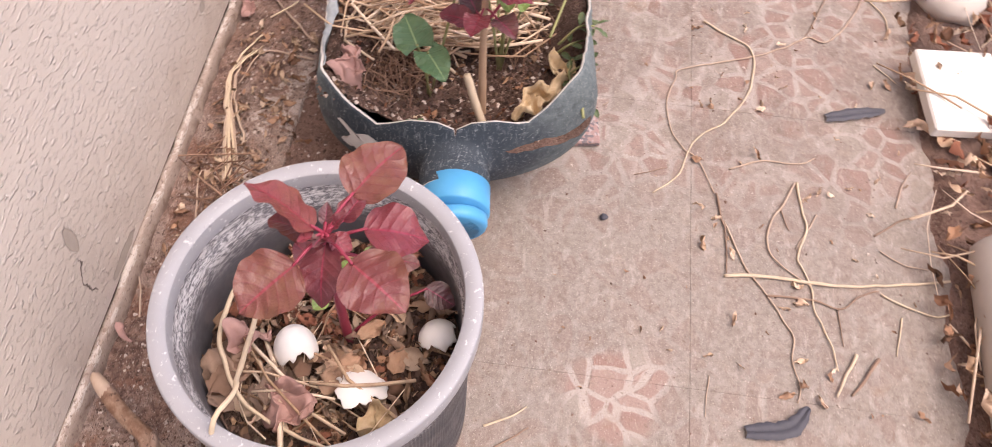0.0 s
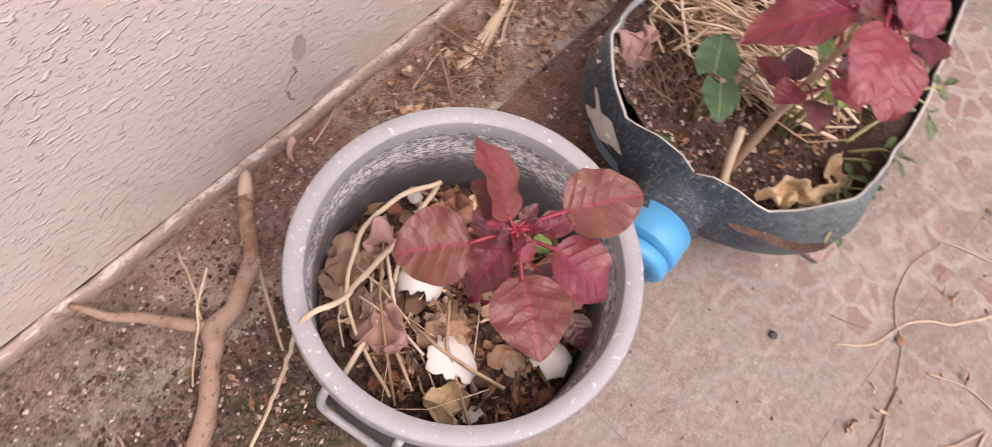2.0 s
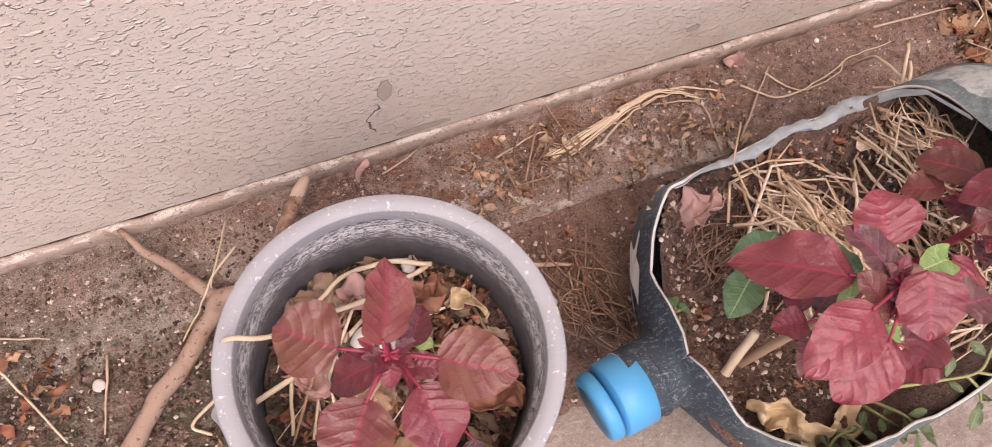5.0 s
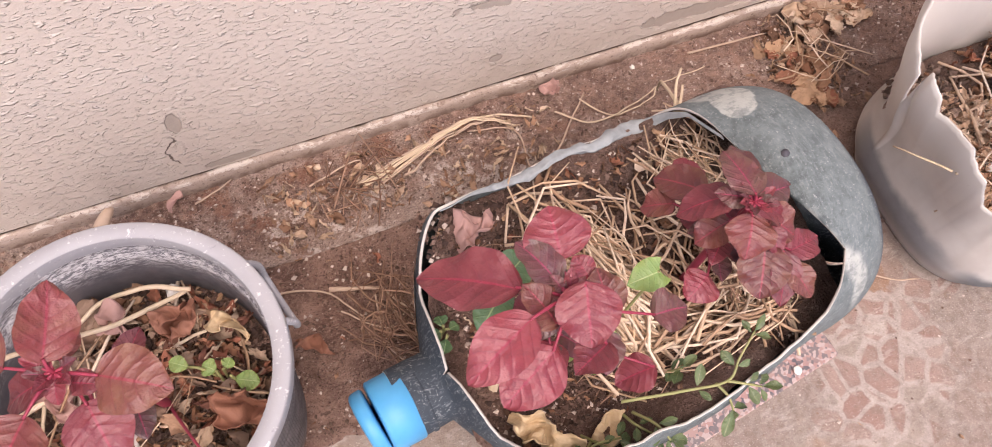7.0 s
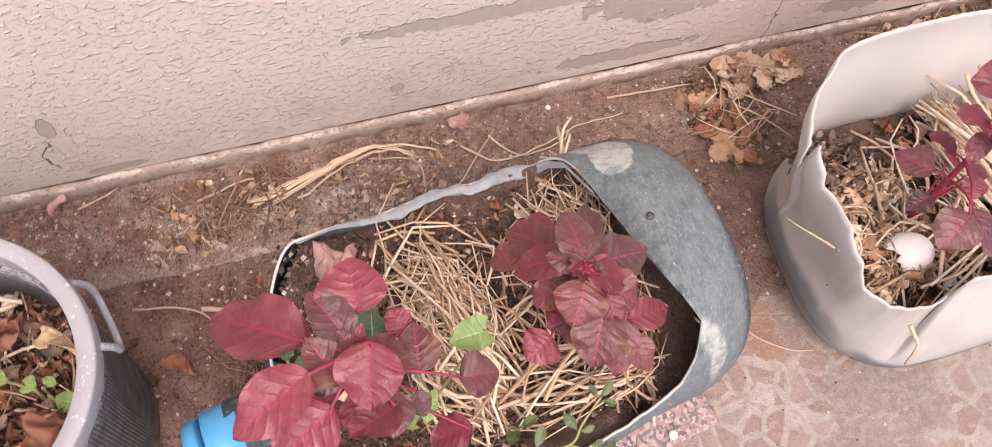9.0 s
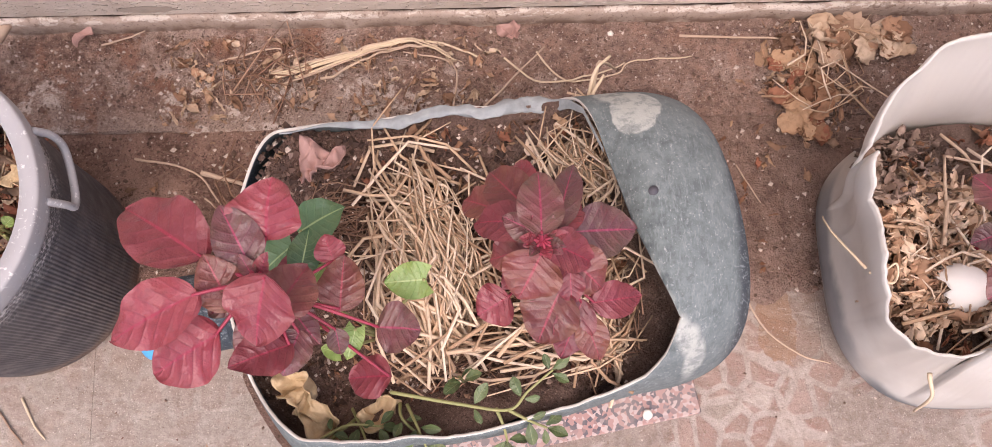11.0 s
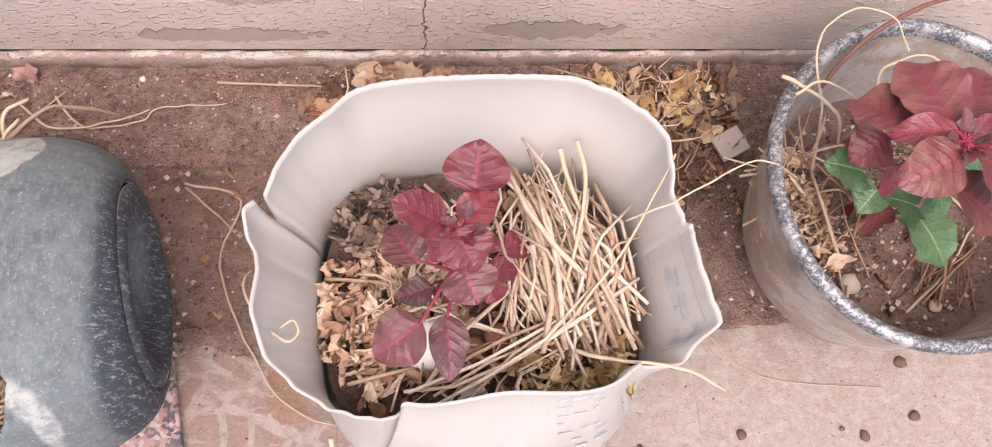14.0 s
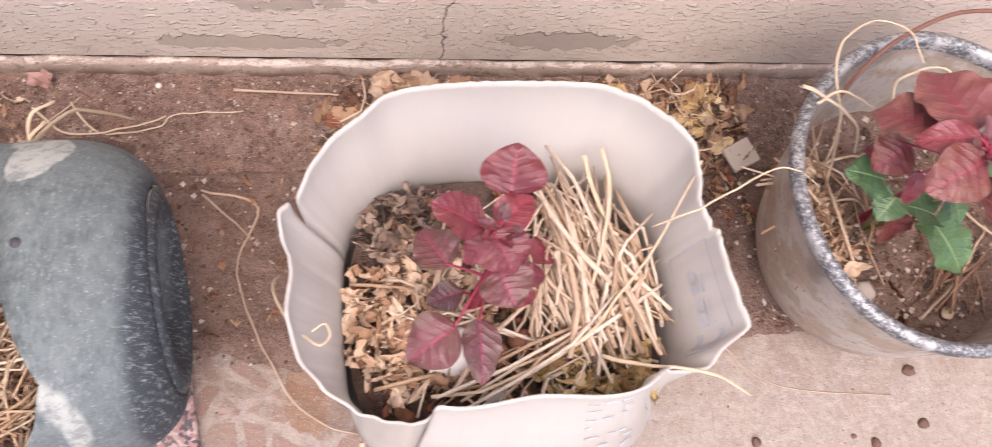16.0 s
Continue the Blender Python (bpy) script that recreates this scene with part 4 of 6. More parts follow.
def canister_edge(a):
    """Height of the torn rim, and how far it leans out, by the angle from east."""
    d = math.degrees(a) % 360
    for (d0, z0, o0), (d1, z1, o1) in zip(RIMS, RIMS[1:]):
        if d0 <= d <= d1:
            t = (d - d0) / (d1 - d0)
            return z0 + (z1 - z0) * t + 0.0016 * wob((d / 2, 7, 0), 1), lean(d)
    return 0.222, lean(d)


def lean(d):
    """The outward lean, evened out along the wall."""
    total = 0.0
    for k in range(-4, 5):
        e = (d + 0.3 * k) % 360
        for (d0, _, o0), (d1, _, o1) in zip(RIMS, RIMS[1:]):
            if d0 <= e <= d1:
                total += o0 + (o1 - o0) * smooth(e, d0, d1)
                break
    return total / 9


def canister_point(a, z, inset=0.0, extra=0.0):
    c, s = math.cos(a), math.sin(a)
    n = 3.3
    k = 1.0 / ((abs(c) ** n + abs(s) ** n) ** (1 / n))
    foot = 1 - 0.13 * (1 - smooth(z, -0.01, 0.05)) + 0.006 * math.exp(-(((z - 0.07) / 0.035) ** 2))
    x, y = ((JA - inset) * k * foot + extra) * c, ((JB - inset) * k * foot + extra) * s
    # the sides stand in at the foot and lean out to the rim
    x += (0.015 * smooth(-c, 0.3, 0.8) - 0.016 * smooth(c, 0.3, 0.8)) * (1 - smooth(z, 0.1, 0.22))
    y -= 0.012 * smooth(s, 0.3, 0.8) * (1 - smooth(z, 0.1, 0.22))
    return Vector((JX + x, JY + y, z))


def canister():
    e = thing("canister_planter", "square white plastic canister with torn rim used as planter", "planter", (JX, JY, 0))
    raw = Raw()

    def fn(u, v):
        a = 2 * math.pi * v
        top, out = canister_edge(a)
        z = 0.002 + (top - 0.002) * u
        p = canister_point(a, z, 0.0, out * smooth(u, 0.35, 1.0) + 0.0012 * math.sin(40 * z) * smooth(z, 0.03, 0.06))
        return p

    raw.sheet(fn, 34, 720, wrap=True)
    raw.sheet(lambda u, v: canister_point(2 * math.pi * v, 0.002, 0.0) * (1 - u) + Vector((JX, JY, 0.002)) * u, 3, 720, wrap=True)
    body = part("body", raw, [WHITE, WHITE], e)
    thick(body, 0.0022)
    # printed label on the leaning east side, letters too faint to read
    lab = Raw()

    def on_side(w, h, lift=0.0018):
        a = radians(-18 + w * 0.9)
        top, out = canister_edge(a)
        z = top * (0.62 + 0.34 * h)
        return canister_point(a, z, lift, out * smooth(z / top, 0.35, 1.0))

    def bar(w0, w1, h0, h1):
        lab.sheet(lambda u, v: on_side(w0 + (w1 - w0) * u, h0 + (h1 - h0) * v), 6, 3)

    for w0, w1, h0, h1 in ((-6, 34, 0.02, 0.035), (-6, 34, 0.86, 0.875), (-6, -5.3, 0.02, 0.875), (33.3, 34, 0.02, 0.875), (-4, 1.0, 0.25, 0.36), (-4, 1.0, 0.62, 0.73), (-4, -2.6, 0.25, 0.73),
                           (3, 8, 0.38, 0.5), (8.6, 13, 0.38, 0.5), (3.5, 6.5, 0.56, 0.62), (7, 12, 0.56, 0.62), (15, 19, 0.36, 0.47), (20, 24, 0.36, 0.47), (15, 22, 0.55, 0.6)):
        bar(w0, w1, h0, h1)
    part("label", lab, INK, body, "faint grey printed label with a thin frame")
    dash = random.Random(5)
    for row in range(8):
        d0 = 289.0
        while d0 < 308:
            run = dash.uniform(2.0, 5.5)
            z0 = 0.19 - row * 0.0115 + dash.uniform(-0.0012, 0.0012)
            if dash.random() < 0.75:
                pts = [canister_point(radians(d0 + run * k / 3), z0 + 0.0006 * math.sin(k + row), 0.0, -0.046 * smooth(z0 / 0.202, 0.35, 1.0) + 0.0012) for k in range(4)]
                part("gauge_mark", Raw().tube(pts, dash.uniform(0.0005, 0.0009), 5), INK, body, "small embossed dash" if row == 0 else "")
            d0 += run + dash.uniform(1.2, 3.5)
    return e


canister()
soil_disc("potting_soil", JX - 0.0005, JY - 0.005, JA - 0.0195, JB - 0.0095, 0.095, "dark soil with litter in the white canister", 0.008, 2.9, JT, WETSOIL)

# ---- the old cooking pot ----
KX, KY = 1.888, -0.213


def lean_east(raw):
    """The pot stands a little askew: its foot lies further east than its rim."""
    for v in raw.v:
        v.x += 0.022 * (1 - v.z / 0.22)
    return raw


def cooking_pot():
    e = thing("cooking_pot_planter", "old dented aluminium cooking pot used as a planter", "planter", (KX, KY, 0))

    def dent(a, r, z):
        k = z / 0.22
        return r * (1 + 0.035 * k * math.cos(2 * a - 0.9) + 0.012 * k * math.cos(3 * a + 1.0)) + 0.0012 * math.sin(5 * a) * k, z + 0.004 * k * math.cos(a + 2.2)

    wall_out = [(0.0, 0.001), (0.07, 0.001), (0.086, 0.006), (0.096, 0.02), (0.108, 0.05), (0.117, 0.09), (0.1235, 0.14), (0.130, 0.19), (0.134, 0.213)]
    wall_in = [(r - 0.004 if r > 0.01 else 0.0, z + (0.004 if z < 0.2 else 0)) for r, z in wall_out][::-1]
    part("body", lean_east(lathe(wall_out, 128, (KX, KY), dent)), PAN, e)
    part("inner_wall", lean_east(lathe(wall_in, 128, (KX, KY), dent)), PAN, e, "soot and mud stained inner wall")
    lip = [(0.1285, 0.2095), (0.1302, 0.2166), (0.1328, 0.2206), (0.1368, 0.2214), (0.1402, 0.219), (0.1416, 0.215), (0.1404, 0.2105), (0.138, 0.208), (0.133, 0.2085)]
    part("rim", lathe(lip, 160, (KX, KY), dent), PANRIM, e, "worn speckled silver rim")
    pts = [(1.812, -0.128, 0.2), (1.826, -0.112, 0.219), (1.858, -0.09, 0.232), (1.915, -0.068, 0.237), (1.974, -0.071, 0.237), (2.015, -0.103, 0.233), (2.024, -0.155, 0.229), (2.02, -0.225, 0.226), (1.995, -0.28, 0.214), (1.992, -0.296, 0.198)]
    part("wire_handle", Raw().tube(curve_through(pts, 7), 0.0019, 8), RUST, e, "rusty brown bent wire handle")
    return e


cooking_pot()
soil_disc("potting_soil", KX + 0.0105, KY, 0.1175, 0.1175, 0.113, "brown crumbly soil in the cooking pot", 0.006, 2, 0.0, DRYSOIL)


# ---- plants ----
def blade(raw, base, tip, width, kind="ovate", droop=0.12, fold=0.18, roll=0.0, seed=0.0, slot=0, grid=(30, 12)):
    """A leaf blade from base to tip, arched, folded a little along the midrib and waved at its edge."""
    base, tip = Vector(base), Vector(tip)
    x = tip - base
    length = x.length
    x.normalize()
    z = (Vector((0, 0, 1)) - x * x.z).normalized()
    y = z.cross(x)
    c, s = math.cos(radians(roll)), math.sin(radians(roll))
    y, z = y * c + z * s, z * c - y * s

    def fn(u, v):
        t = 2 * v - 1
        if kind == "heart":
            w = math.sin(math.pi * min(1.0, 0.22 + 0.78 * u)) ** 0.8 * (1.0 if u < 0.999 else 0.0)
            along = u * length - 0.17 * length * abs(t) ** 1.5 * (1 - u) ** 2
        elif kind == "spoon":
            w = math.sin(math.pi * u**1.25) ** 0.7 if 0 < u < 1 else 0.0
            along = u * length
        else:
            w = math.sin(math.pi * u**0.78) ** 0.7 if 0 < u < 1 else 0.0
            along = u * length
        half = width / 2 * w
        lift = fold * (0.4 * abs(t) + 0.6 * t * t) * half - droop * length * (u - 0.35) ** 2 * 1.6
        wave = (0.06 * math.sin(9 * u + seed * 5 + (2 if t > 0 else 0)) + 0.03 * math.sin(21 * u + seed * 9 - t)) * width * t * t
        wave += (0.032 if kind == "ovate" else 0.006) * width * w * abs(math.sin(math.pi * (6.4 * u - 3.4 * (abs(t) / 2) ** 1.1 + 0.08))) * min(1.0, 4 * abs(t)) * (1 - abs(t) ** 3)
        return base + x * along + y * (t * half) + z * (lift + wave)

    raw.sheet(fn, *grid, slot, True)


def amaranth(label, foot, top, rows, mats, stem_mat, group="red amaranth seedlings", seed=1, young=5, low=0, broad=1.27, rolls=()):
    """Rows: the blade's tip x, y, z, its base x, y, z, its width and which of mats it takes."""
    rnd = random.Random(seed)
    e = thing("amaranth_plant", label, "plant", foot, group)
    foot, top = Vector(foot), Vector(top)
    mid = foot.lerp(top, 0.5) + Vector((0.004, 0.003, 0))
    line = curve_through([foot - Vector((0, 0, 0.012)), mid, top], 6)
    part("stem", Raw().tube(line, [0.0042 - 0.0022 * k / (len(line) - 1) for k in range(len(line))], 8), stem_mat, e, "slender ribbed stem")
    for n, (tx, ty, tz, bx, by, bz, w, kind) in enumerate(rows):
        raw = Raw()
        tip, base = Vector((tx, ty, tz)), Vector((bx, by, bz))
        node = line[max(1, min(len(line) - 1, round((len(line) - 1) * smooth(base.z - 0.02, foot.z, top.z))))]
        out = base - node
        blade(raw, base, tip + (tip - base) * 0.07, w * broad, "ovate", rnd.uniform(0.08, 0.26), rnd.uniform(0.06, 0.24), rolls[n] if n < len(rolls) else rnd.uniform(-12, 12), rnd.random())
        pet = curve_through([node, node + out * 0.5 + Vector((0, 0, 0.1 * out.length)), base + (tip - base) * 0.06], 4)
        leaf = part("leaf", raw, mats[kind], e)
        part("petiole", Raw().tube(pet, [0.0015 - 0.0006 * k / (len(pet) - 1) for k in range(len(pet))], 6), STEMRED, leaf)
    # small young leaves round the growing tip, and a few low on the stem
    size = sum(r[6] for r in rows) / len(rows)
    for n in range(young + low):
        raw = Raw()
        az = n * 2.4 + seed
        fresh = n < young
        d = Vector((math.cos(az), math.sin(az), 0.8 if fresh else 0.15)).normalized()
        start = line[-1] if fresh else line[len(line) // 2 + n % 3]
        reach = size * (0.16 + 0.08 * (n % 3) if fresh else rnd.uniform(0.4, 0.7))
        base = start + d * reach
        blade(raw, base, base + d * size * (0.6 if fresh else 1.2), size * (0.38 if fresh else 0.95), "ovate", 0.15, 0.4, 10 * (n % 3 - 1), n * 0.3)
        leaf = part("leaf", raw, mats[0 if n % 2 else 3], e)
        part("petiole", Raw().tube([start, start.lerp(base, 0.5) + Vector((0, 0, 0.002)), base + d * 0.002], 0.001, 5), STEMRED, leaf)
    return e


ROWS_A = [
    (0.695, -0.219, 0.360, 0.679, -0.254, 0.345, 0.027, 1), (0.688, -0.226, 0.335, 0.683, -0.250, 0.330, 0.018, 1), (0.631, -0.225, 0.335, 0.659, -0.248, 0.340, 0.032, 2),
    (0.646, -0.260, 0.320, 0.677, -0.259, 0.335, 0.019, 0), (0.736, -0.290, 0.350, 0.702, -0.269, 0.345, 0.030, 2), (0.642, -0.308, 0.340, 0.664, -0.276, 0.340, 0.031, 1),
    (0.697, -0.312, 0.320, 0.691, -0.277, 0.330, 0.029, 0), (0.695, -0.306, 0.290, 0.688, -0.275, 0.300, 0.016, 2), (0.704, -0.275, 0.345, 0.688, -0.267, 0.340, 0.012, 0),
    (0.677, -0.273, 0.330, 0.680, -0.261, 0.335, 0.010, 0), (0.715, -0.323, 0.190, 0.721, -0.302, 0.200, 0.016, 3)]
ROWS_B = [
    (0.886, -0.268, 0.320, 0.936, -0.304, 0.340, 0.033, 0), (0.970, -0.265, 0.345, 0.967, -0.295, 0.335, 0.033, 0), (0.946, -0.279, 0.345, 0.960, -0.310, 0.335, 0.021, 3),
    (0.889, -0.343, 0.335, 0.935, -0.323, 0.345, 0.028, 0), (0.906, -0.360, 0.315, 0.943, -0.342, 0.330, 0.031, 0), (0.939, -0.306, 0.345, 0.950, -0.331, 0.330, 0.021, 1),
    (0.936, -0.332, 0.325, 0.957, -0.316, 0.330, 0.015, 3), (0.962, -0.349, 0.335, 0.970, -0.316, 0.350, 0.031, 0), (0.984, -0.305, 0.310, 0.968, -0.333, 0.320, 0.027, 2),
    (0.950, -0.359, 0.330, 0.978, -0.348, 0.315, 0.021, 0), (0.972, -0.363, 0.310, 0.981, -0.340, 0.310, 0.018, 3)]
ROWS_B2 = [
    (1.002, -0.296, 0.285, 0.999, -0.327, 0.280, 0.023, 1), (0.991, -0.282, 0.285, 0.996, -0.297, 0.280, 0.015, 0), (1.045, -0.340, 0.290, 1.021, -0.338, 0.290, 0.024, 3),
    (0.998, -0.362, 0.230, 1.026, -0.363, 0.240, 0.023, 0), (0.997, -0.350, 0.260, 0.995, -0.335, 0.270, 0.011, 3)]
ROWS_C = [
    (1.120, -0.251, 0.300, 1.118, -0.292, 0.310, 0.021, 3), (1.146, -0.236, 0.270, 1.129, -0.285, 0.290, 0.016, 3), (1.116, -0.222, 0.235, 1.115, -0.255, 0.250, 0.016, 0),
    (1.094, -0.229, 0.235, 1.116, -0.261, 0.255, 0.023, 1), (1.076, -0.245, 0.225, 1.096, -0.257, 0.240, 0.019, 1), (1.080, -0.271, 0.270, 1.116, -0.280, 0.290, 0.021, 0),
    (1.098, -0.278, 0.300, 1.119, -0.290, 0.300, 0.014, 3), (1.091, -0.293, 0.250, 1.116, -0.290, 0.265, 0.020, 1), (1.106, -0.323, 0.280, 1.120, -0.298, 0.290, 0.028, 1),
    (1.149, -0.258, 0.265, 1.128, -0.283, 0.280, 0.017, 0)]
ROWS_C2 = [
    (1.189, -0.274, 0.240, 1.145, -0.277, 0.250, 0.027, 3), (1.154, -0.301, 0.270, 1.122, -0.292, 0.295, 0.020, 0), (1.160, -0.316, 0.260, 1.137, -0.295, 0.270, 0.024, 1),
    (1.139, -0.308, 0.270, 1.126, -0.298, 0.285, 0.015, 0), (1.140, -0.325, 0.260, 1.139, -0.306, 0.270, 0.013, 0), (1.190, -0.319, 0.240, 1.154, -0.324, 0.250, 0.018, 0),
    (1.119, -0.346, 0.245, 1.134, -0.315, 0.260, 0.029, 1), (1.135, -0.356, 0.240, 1.148, -0.322, 0.255, 0.020, 0), (1.159, -0.359, 0.240, 1.149, -0.333, 0.250, 0.016, 2),
    (1.084, -0.323, 0.210, 1.105, -0.312, 0.215, 0.023, 0)]
ROWS_D = [
    (1.521, -0.204, 0.278, 1.517, -0.232, 0.262, 0.035, 0), (1.466, -0.241, 0.275, 1.497, -0.253, 0.262, 0.026, 0), (1.529, -0.235, 0.268, 1.507, -0.254, 0.262, 0.021, 0),
    (1.516, -0.282, 0.258, 1.503, -0.257, 0.265, 0.029, 0), (1.488, -0.269, 0.235, 1.503, -0.254, 0.250, 0.016, 0), (1.463, -0.233, 0.195, 1.481, -0.261, 0.200, 0.028, 3),
    (1.517, -0.301, 0.245, 1.508, -0.278, 0.250, 0.030, 3), (1.539, -0.244, 0.200, 1.530, -0.255, 0.200, 0.012, 0), (1.579, -0.230, 0.134, 1.553, -0.237, 0.140, 0.021, 0),
    (1.556, -0.263, 0.175, 1.536, -0.263, 0.175, 0.016, 0), (1.533, -0.285, 0.170, 1.540, -0.268, 0.175, 0.018, 0), (1.450, -0.326, 0.205, 1.482, -0.307, 0.215, 0.032, 3),
    (1.501, -0.342, 0.195, 1.500, -0.299, 0.200, 0.023, 3), (1.468, -0.279, 0.168, 1.493, -0.272, 0.170, 0.018, 3)]
ROWS_E = [
    (1.781, -0.179, 0.285, 1.811, -0.204, 0.300, 0.039, 2), (1.816, -0.157, 0.300, 1.832, -0.209, 0.310, 0.042, 2), (1.881, -0.160, 0.295, 1.851, -0.200, 0.300, 0.035, 2),
    (1.957, -0.197, 0.280, 1.896, -0.209, 0.290, 0.040, 2), (1.901, -0.204, 0.300, 1.851, -0.215, 0.310, 0.019, 0), (1.886, -0.260, 0.295, 1.846, -0.231, 0.310, 0.035, 0),
    (1.790, -0.249, 0.305, 1.830, -0.232, 0.315, 0.032, 1), (1.790, -0.213, 0.305, 1.830, -0.216, 0.315, 0.019, 0), (1.790, -0.213, 0.255, 1.811, -0.200, 0.270, 0.026, 1),
    (1.812, -0.240, 0.250, 1.813, -0.222, 0.270, 0.013, 0), (1.884, -0.267, 0.270, 1.836, -0.245, 0.290, 0.037, 1), (1.847, -0.247, 0.170, 1.840, -0.230, 0.200, 0.026, 1)]
ROWS_BEAN = [
    (1.789, -0.201, 0.225, 1.822, -0.208, 0.220, 0.031), (1.821, -0.235, 0.200, 1.835, -0.219, 0.210, 0.023), (1.842, -0.222, 0.205, 1.874, -0.231, 0.200, 0.029),
    (1.896, -0.278, 0.190, 1.871, -0.237, 0.200, 0.047), (1.907, -0.221, 0.235, 1.883, -0.210, 0.240, 0.019), (1.993, -0.205, 0.195, 1.961, -0.177, 0.200, 0.023),
    (1.887, -0.243, 0.210, 1.878, -0.220, 0.220, 0.021)]
ROWS_GOURD = [
    (0.991, -0.237, 0.190, 0.958, -0.255, 0.185, 0.030), (0.929, -0.284, 0.180, 0.954, -0.264, 0.185, 0.025), (0.980, -0.273, 0.272, 0.975, -0.297, 0.270, 0.017)]
ROWS_LIME = [
    (1.024, -0.308, 0.265, 1.050, -0.307, 0.265, 0.020), (0.987, -0.294, 0.260, 0.974, -0.310, 0.255, 0.014), (0.959, -0.333, 0.238, 0.979, -0.330, 0.240, 0.014),
    (0.998, -0.352, 0.236, 1.004, -0.332, 0.240, 0.012), (0.979, -0.341, 0.220, 0.992, -0.346, 0.220, 0.010)]

KINDS = [RED, DULL, ROSY, PURPLE]
amaranth("red amaranth seedling with olive-tinged leaves in the grey pot", (0.697, -0.245, 0.145), (0.681, -0.258, 0.335), ROWS_A, [RED, DULL, OLIVE, PURPLE], STEMRED, seed=3, young=6, low=2, rolls=(42, 20))
amaranth("tall crimson amaranth seedling leaning over the bottle's neck", (0.951, -0.314, 0.105), (0.962, -0.317, 0.33), ROWS_B + ROWS_B2, KINDS, STEMTAN, seed=5, low=6)
amaranth("bushy crimson amaranth seedling at the bottle's foot", (1.125, -0.29, 0.112), (1.119, -0.293, 0.298), ROWS_C + ROWS_C2, [RED, DULL, OLIVE, PURPLE], STEMRED, seed=7, young=12, low=9, broad=1.38)
amaranth("small amaranth seedling with crimson and dull purple leaves", (1.506, -0.278, 0.098), (1.507, -0.256, 0.258), ROWS_D, KINDS, STEMRED, seed=9, low=1)
amaranth("broad-leaved crimson amaranth seedling in the cooking pot", (1.868, -0.205, 0.1), (1.838, -0.222, 0.305), ROWS_E, KINDS, STEMRED, seed=11, young=7, low=1)


def seedling(name, label, category, foot, rows, mat, kind="heart", group="", stem=STEMGREEN):
    e = thing(name, label, category, foot, group)
    foot = Vector(foot)
    for n, (tx, ty, tz, bx, by, bz, w) in enumerate(rows):
        raw = Raw()
        base, tip = Vector((bx, by, bz)), Vector((tx, ty, tz))
        blade(raw, base, tip, w * 1.18, kind, 0.15, 0.14 + 0.05 * (n % 3), (-10, 6, 12)[n % 3], n * 0.37)
        node = foot + Vector((0.003 * (n % 3 - 1), 0.003 * (n % 2), 0))
        leaf = part("leaf", raw, mat, e)
        part("petiole", Raw().tube(curve_through([node, node.lerp(base, 0.55) + Vector((0, 0, 0.012)), base.lerp(tip, 0.05)], 4), 0.0012, 6), stem, leaf)
    return e


seedling("bean_seedling", "green heart-leaved seedling under the amaranth in the pot", "plant", (1.875, -0.215, 0.1), ROWS_BEAN, GREEN)
seedling("gourd_seedling", "green round-leaved seedling among the red leaves", "plant", (0.97, -0.262, 0.105), ROWS_GOURD, GREEN)
seedling("gourd_seedling", "light green rounded seedling leaves over the straw", "plant", (1.01, -0.325, 0.11), ROWS_LIME, LIME)
seedling("weed_seedling", "tiny light green weed in the grey pot", "plant", (0.742, -0.243, 0.148), [
    (0.729, -0.23, 0.17, 0.738, -0.238, 0.168, 0.012), (0.75, -0.232, 0.169, 0.744, -0.239, 0.168, 0.009), (0.765, -0.257, 0.168, 0.748, -0.248, 0.168, 0.013), (0.707, -0.219, 0.17, 0.72, -0.228, 0.168, 0.011)], LIME, "spoon")
seedling("weed_seedling", "tiny green weed at the bottle's neck", "plant", (0.912, -0.262, 0.104), [
    (0.898, -0.262, 0.13, 0.909, -0.26, 0.133, 0.012), (0.912, -0.246, 0.13, 0.912, -0.257, 0.133, 0.011), (0.905, -0.278, 0.128, 0.911, -0.267, 0.131, 0.011), (0.926, -0.258, 0.125, 0.916, -0.26, 0.128, 0.009)], GREEN, "spoon")


def purslane(label, line, nodes, size, seed):
    """A trailing stem with small spoon-shaped leaves in opposite pairs and a tuft at its end."""
    rnd = random.Random(seed)
    e = thing("purslane_sprig", label, "plant", line[0], "trailing purslane sprigs")
    pts = curve_through(line, 8)
    part("stem", Raw().tube(pts, [0.0015 - 0.0006 * k / len(pts) for k in range(len(pts))], 6), STEMGREEN, e, "pale olive trailing stem")
    for n in range(nodes):
        k = min(len(pts) - 2, round((n + 1) / nodes * (len(pts) - 2)))
        ahead = (pts[k + 1] - pts[k - 1]).normalized()
        aside = ahead.cross(Vector((0, 0, 1))).normalized()
        for side in (-1, 1, 0) if n == nodes - 1 else (-1, 1):
            d = (aside * side + ahead * rnd.uniform(0.3, 1.0) + Vector((0, 0, rnd.uniform(-0.4, 0.5)))).normalized()
            s = size * rnd.uniform(0.75, 1.25)
            raw = Raw()
            blade(raw, pts[k] + d * 0.002, pts[k] + d * s, s * rnd.uniform(0.4, 0.52), "spoon", 0.1, 0.3, rnd.uniform(-35, 35), rnd.random())
            part("leaf", raw, WEEDGREEN, e)
    return e


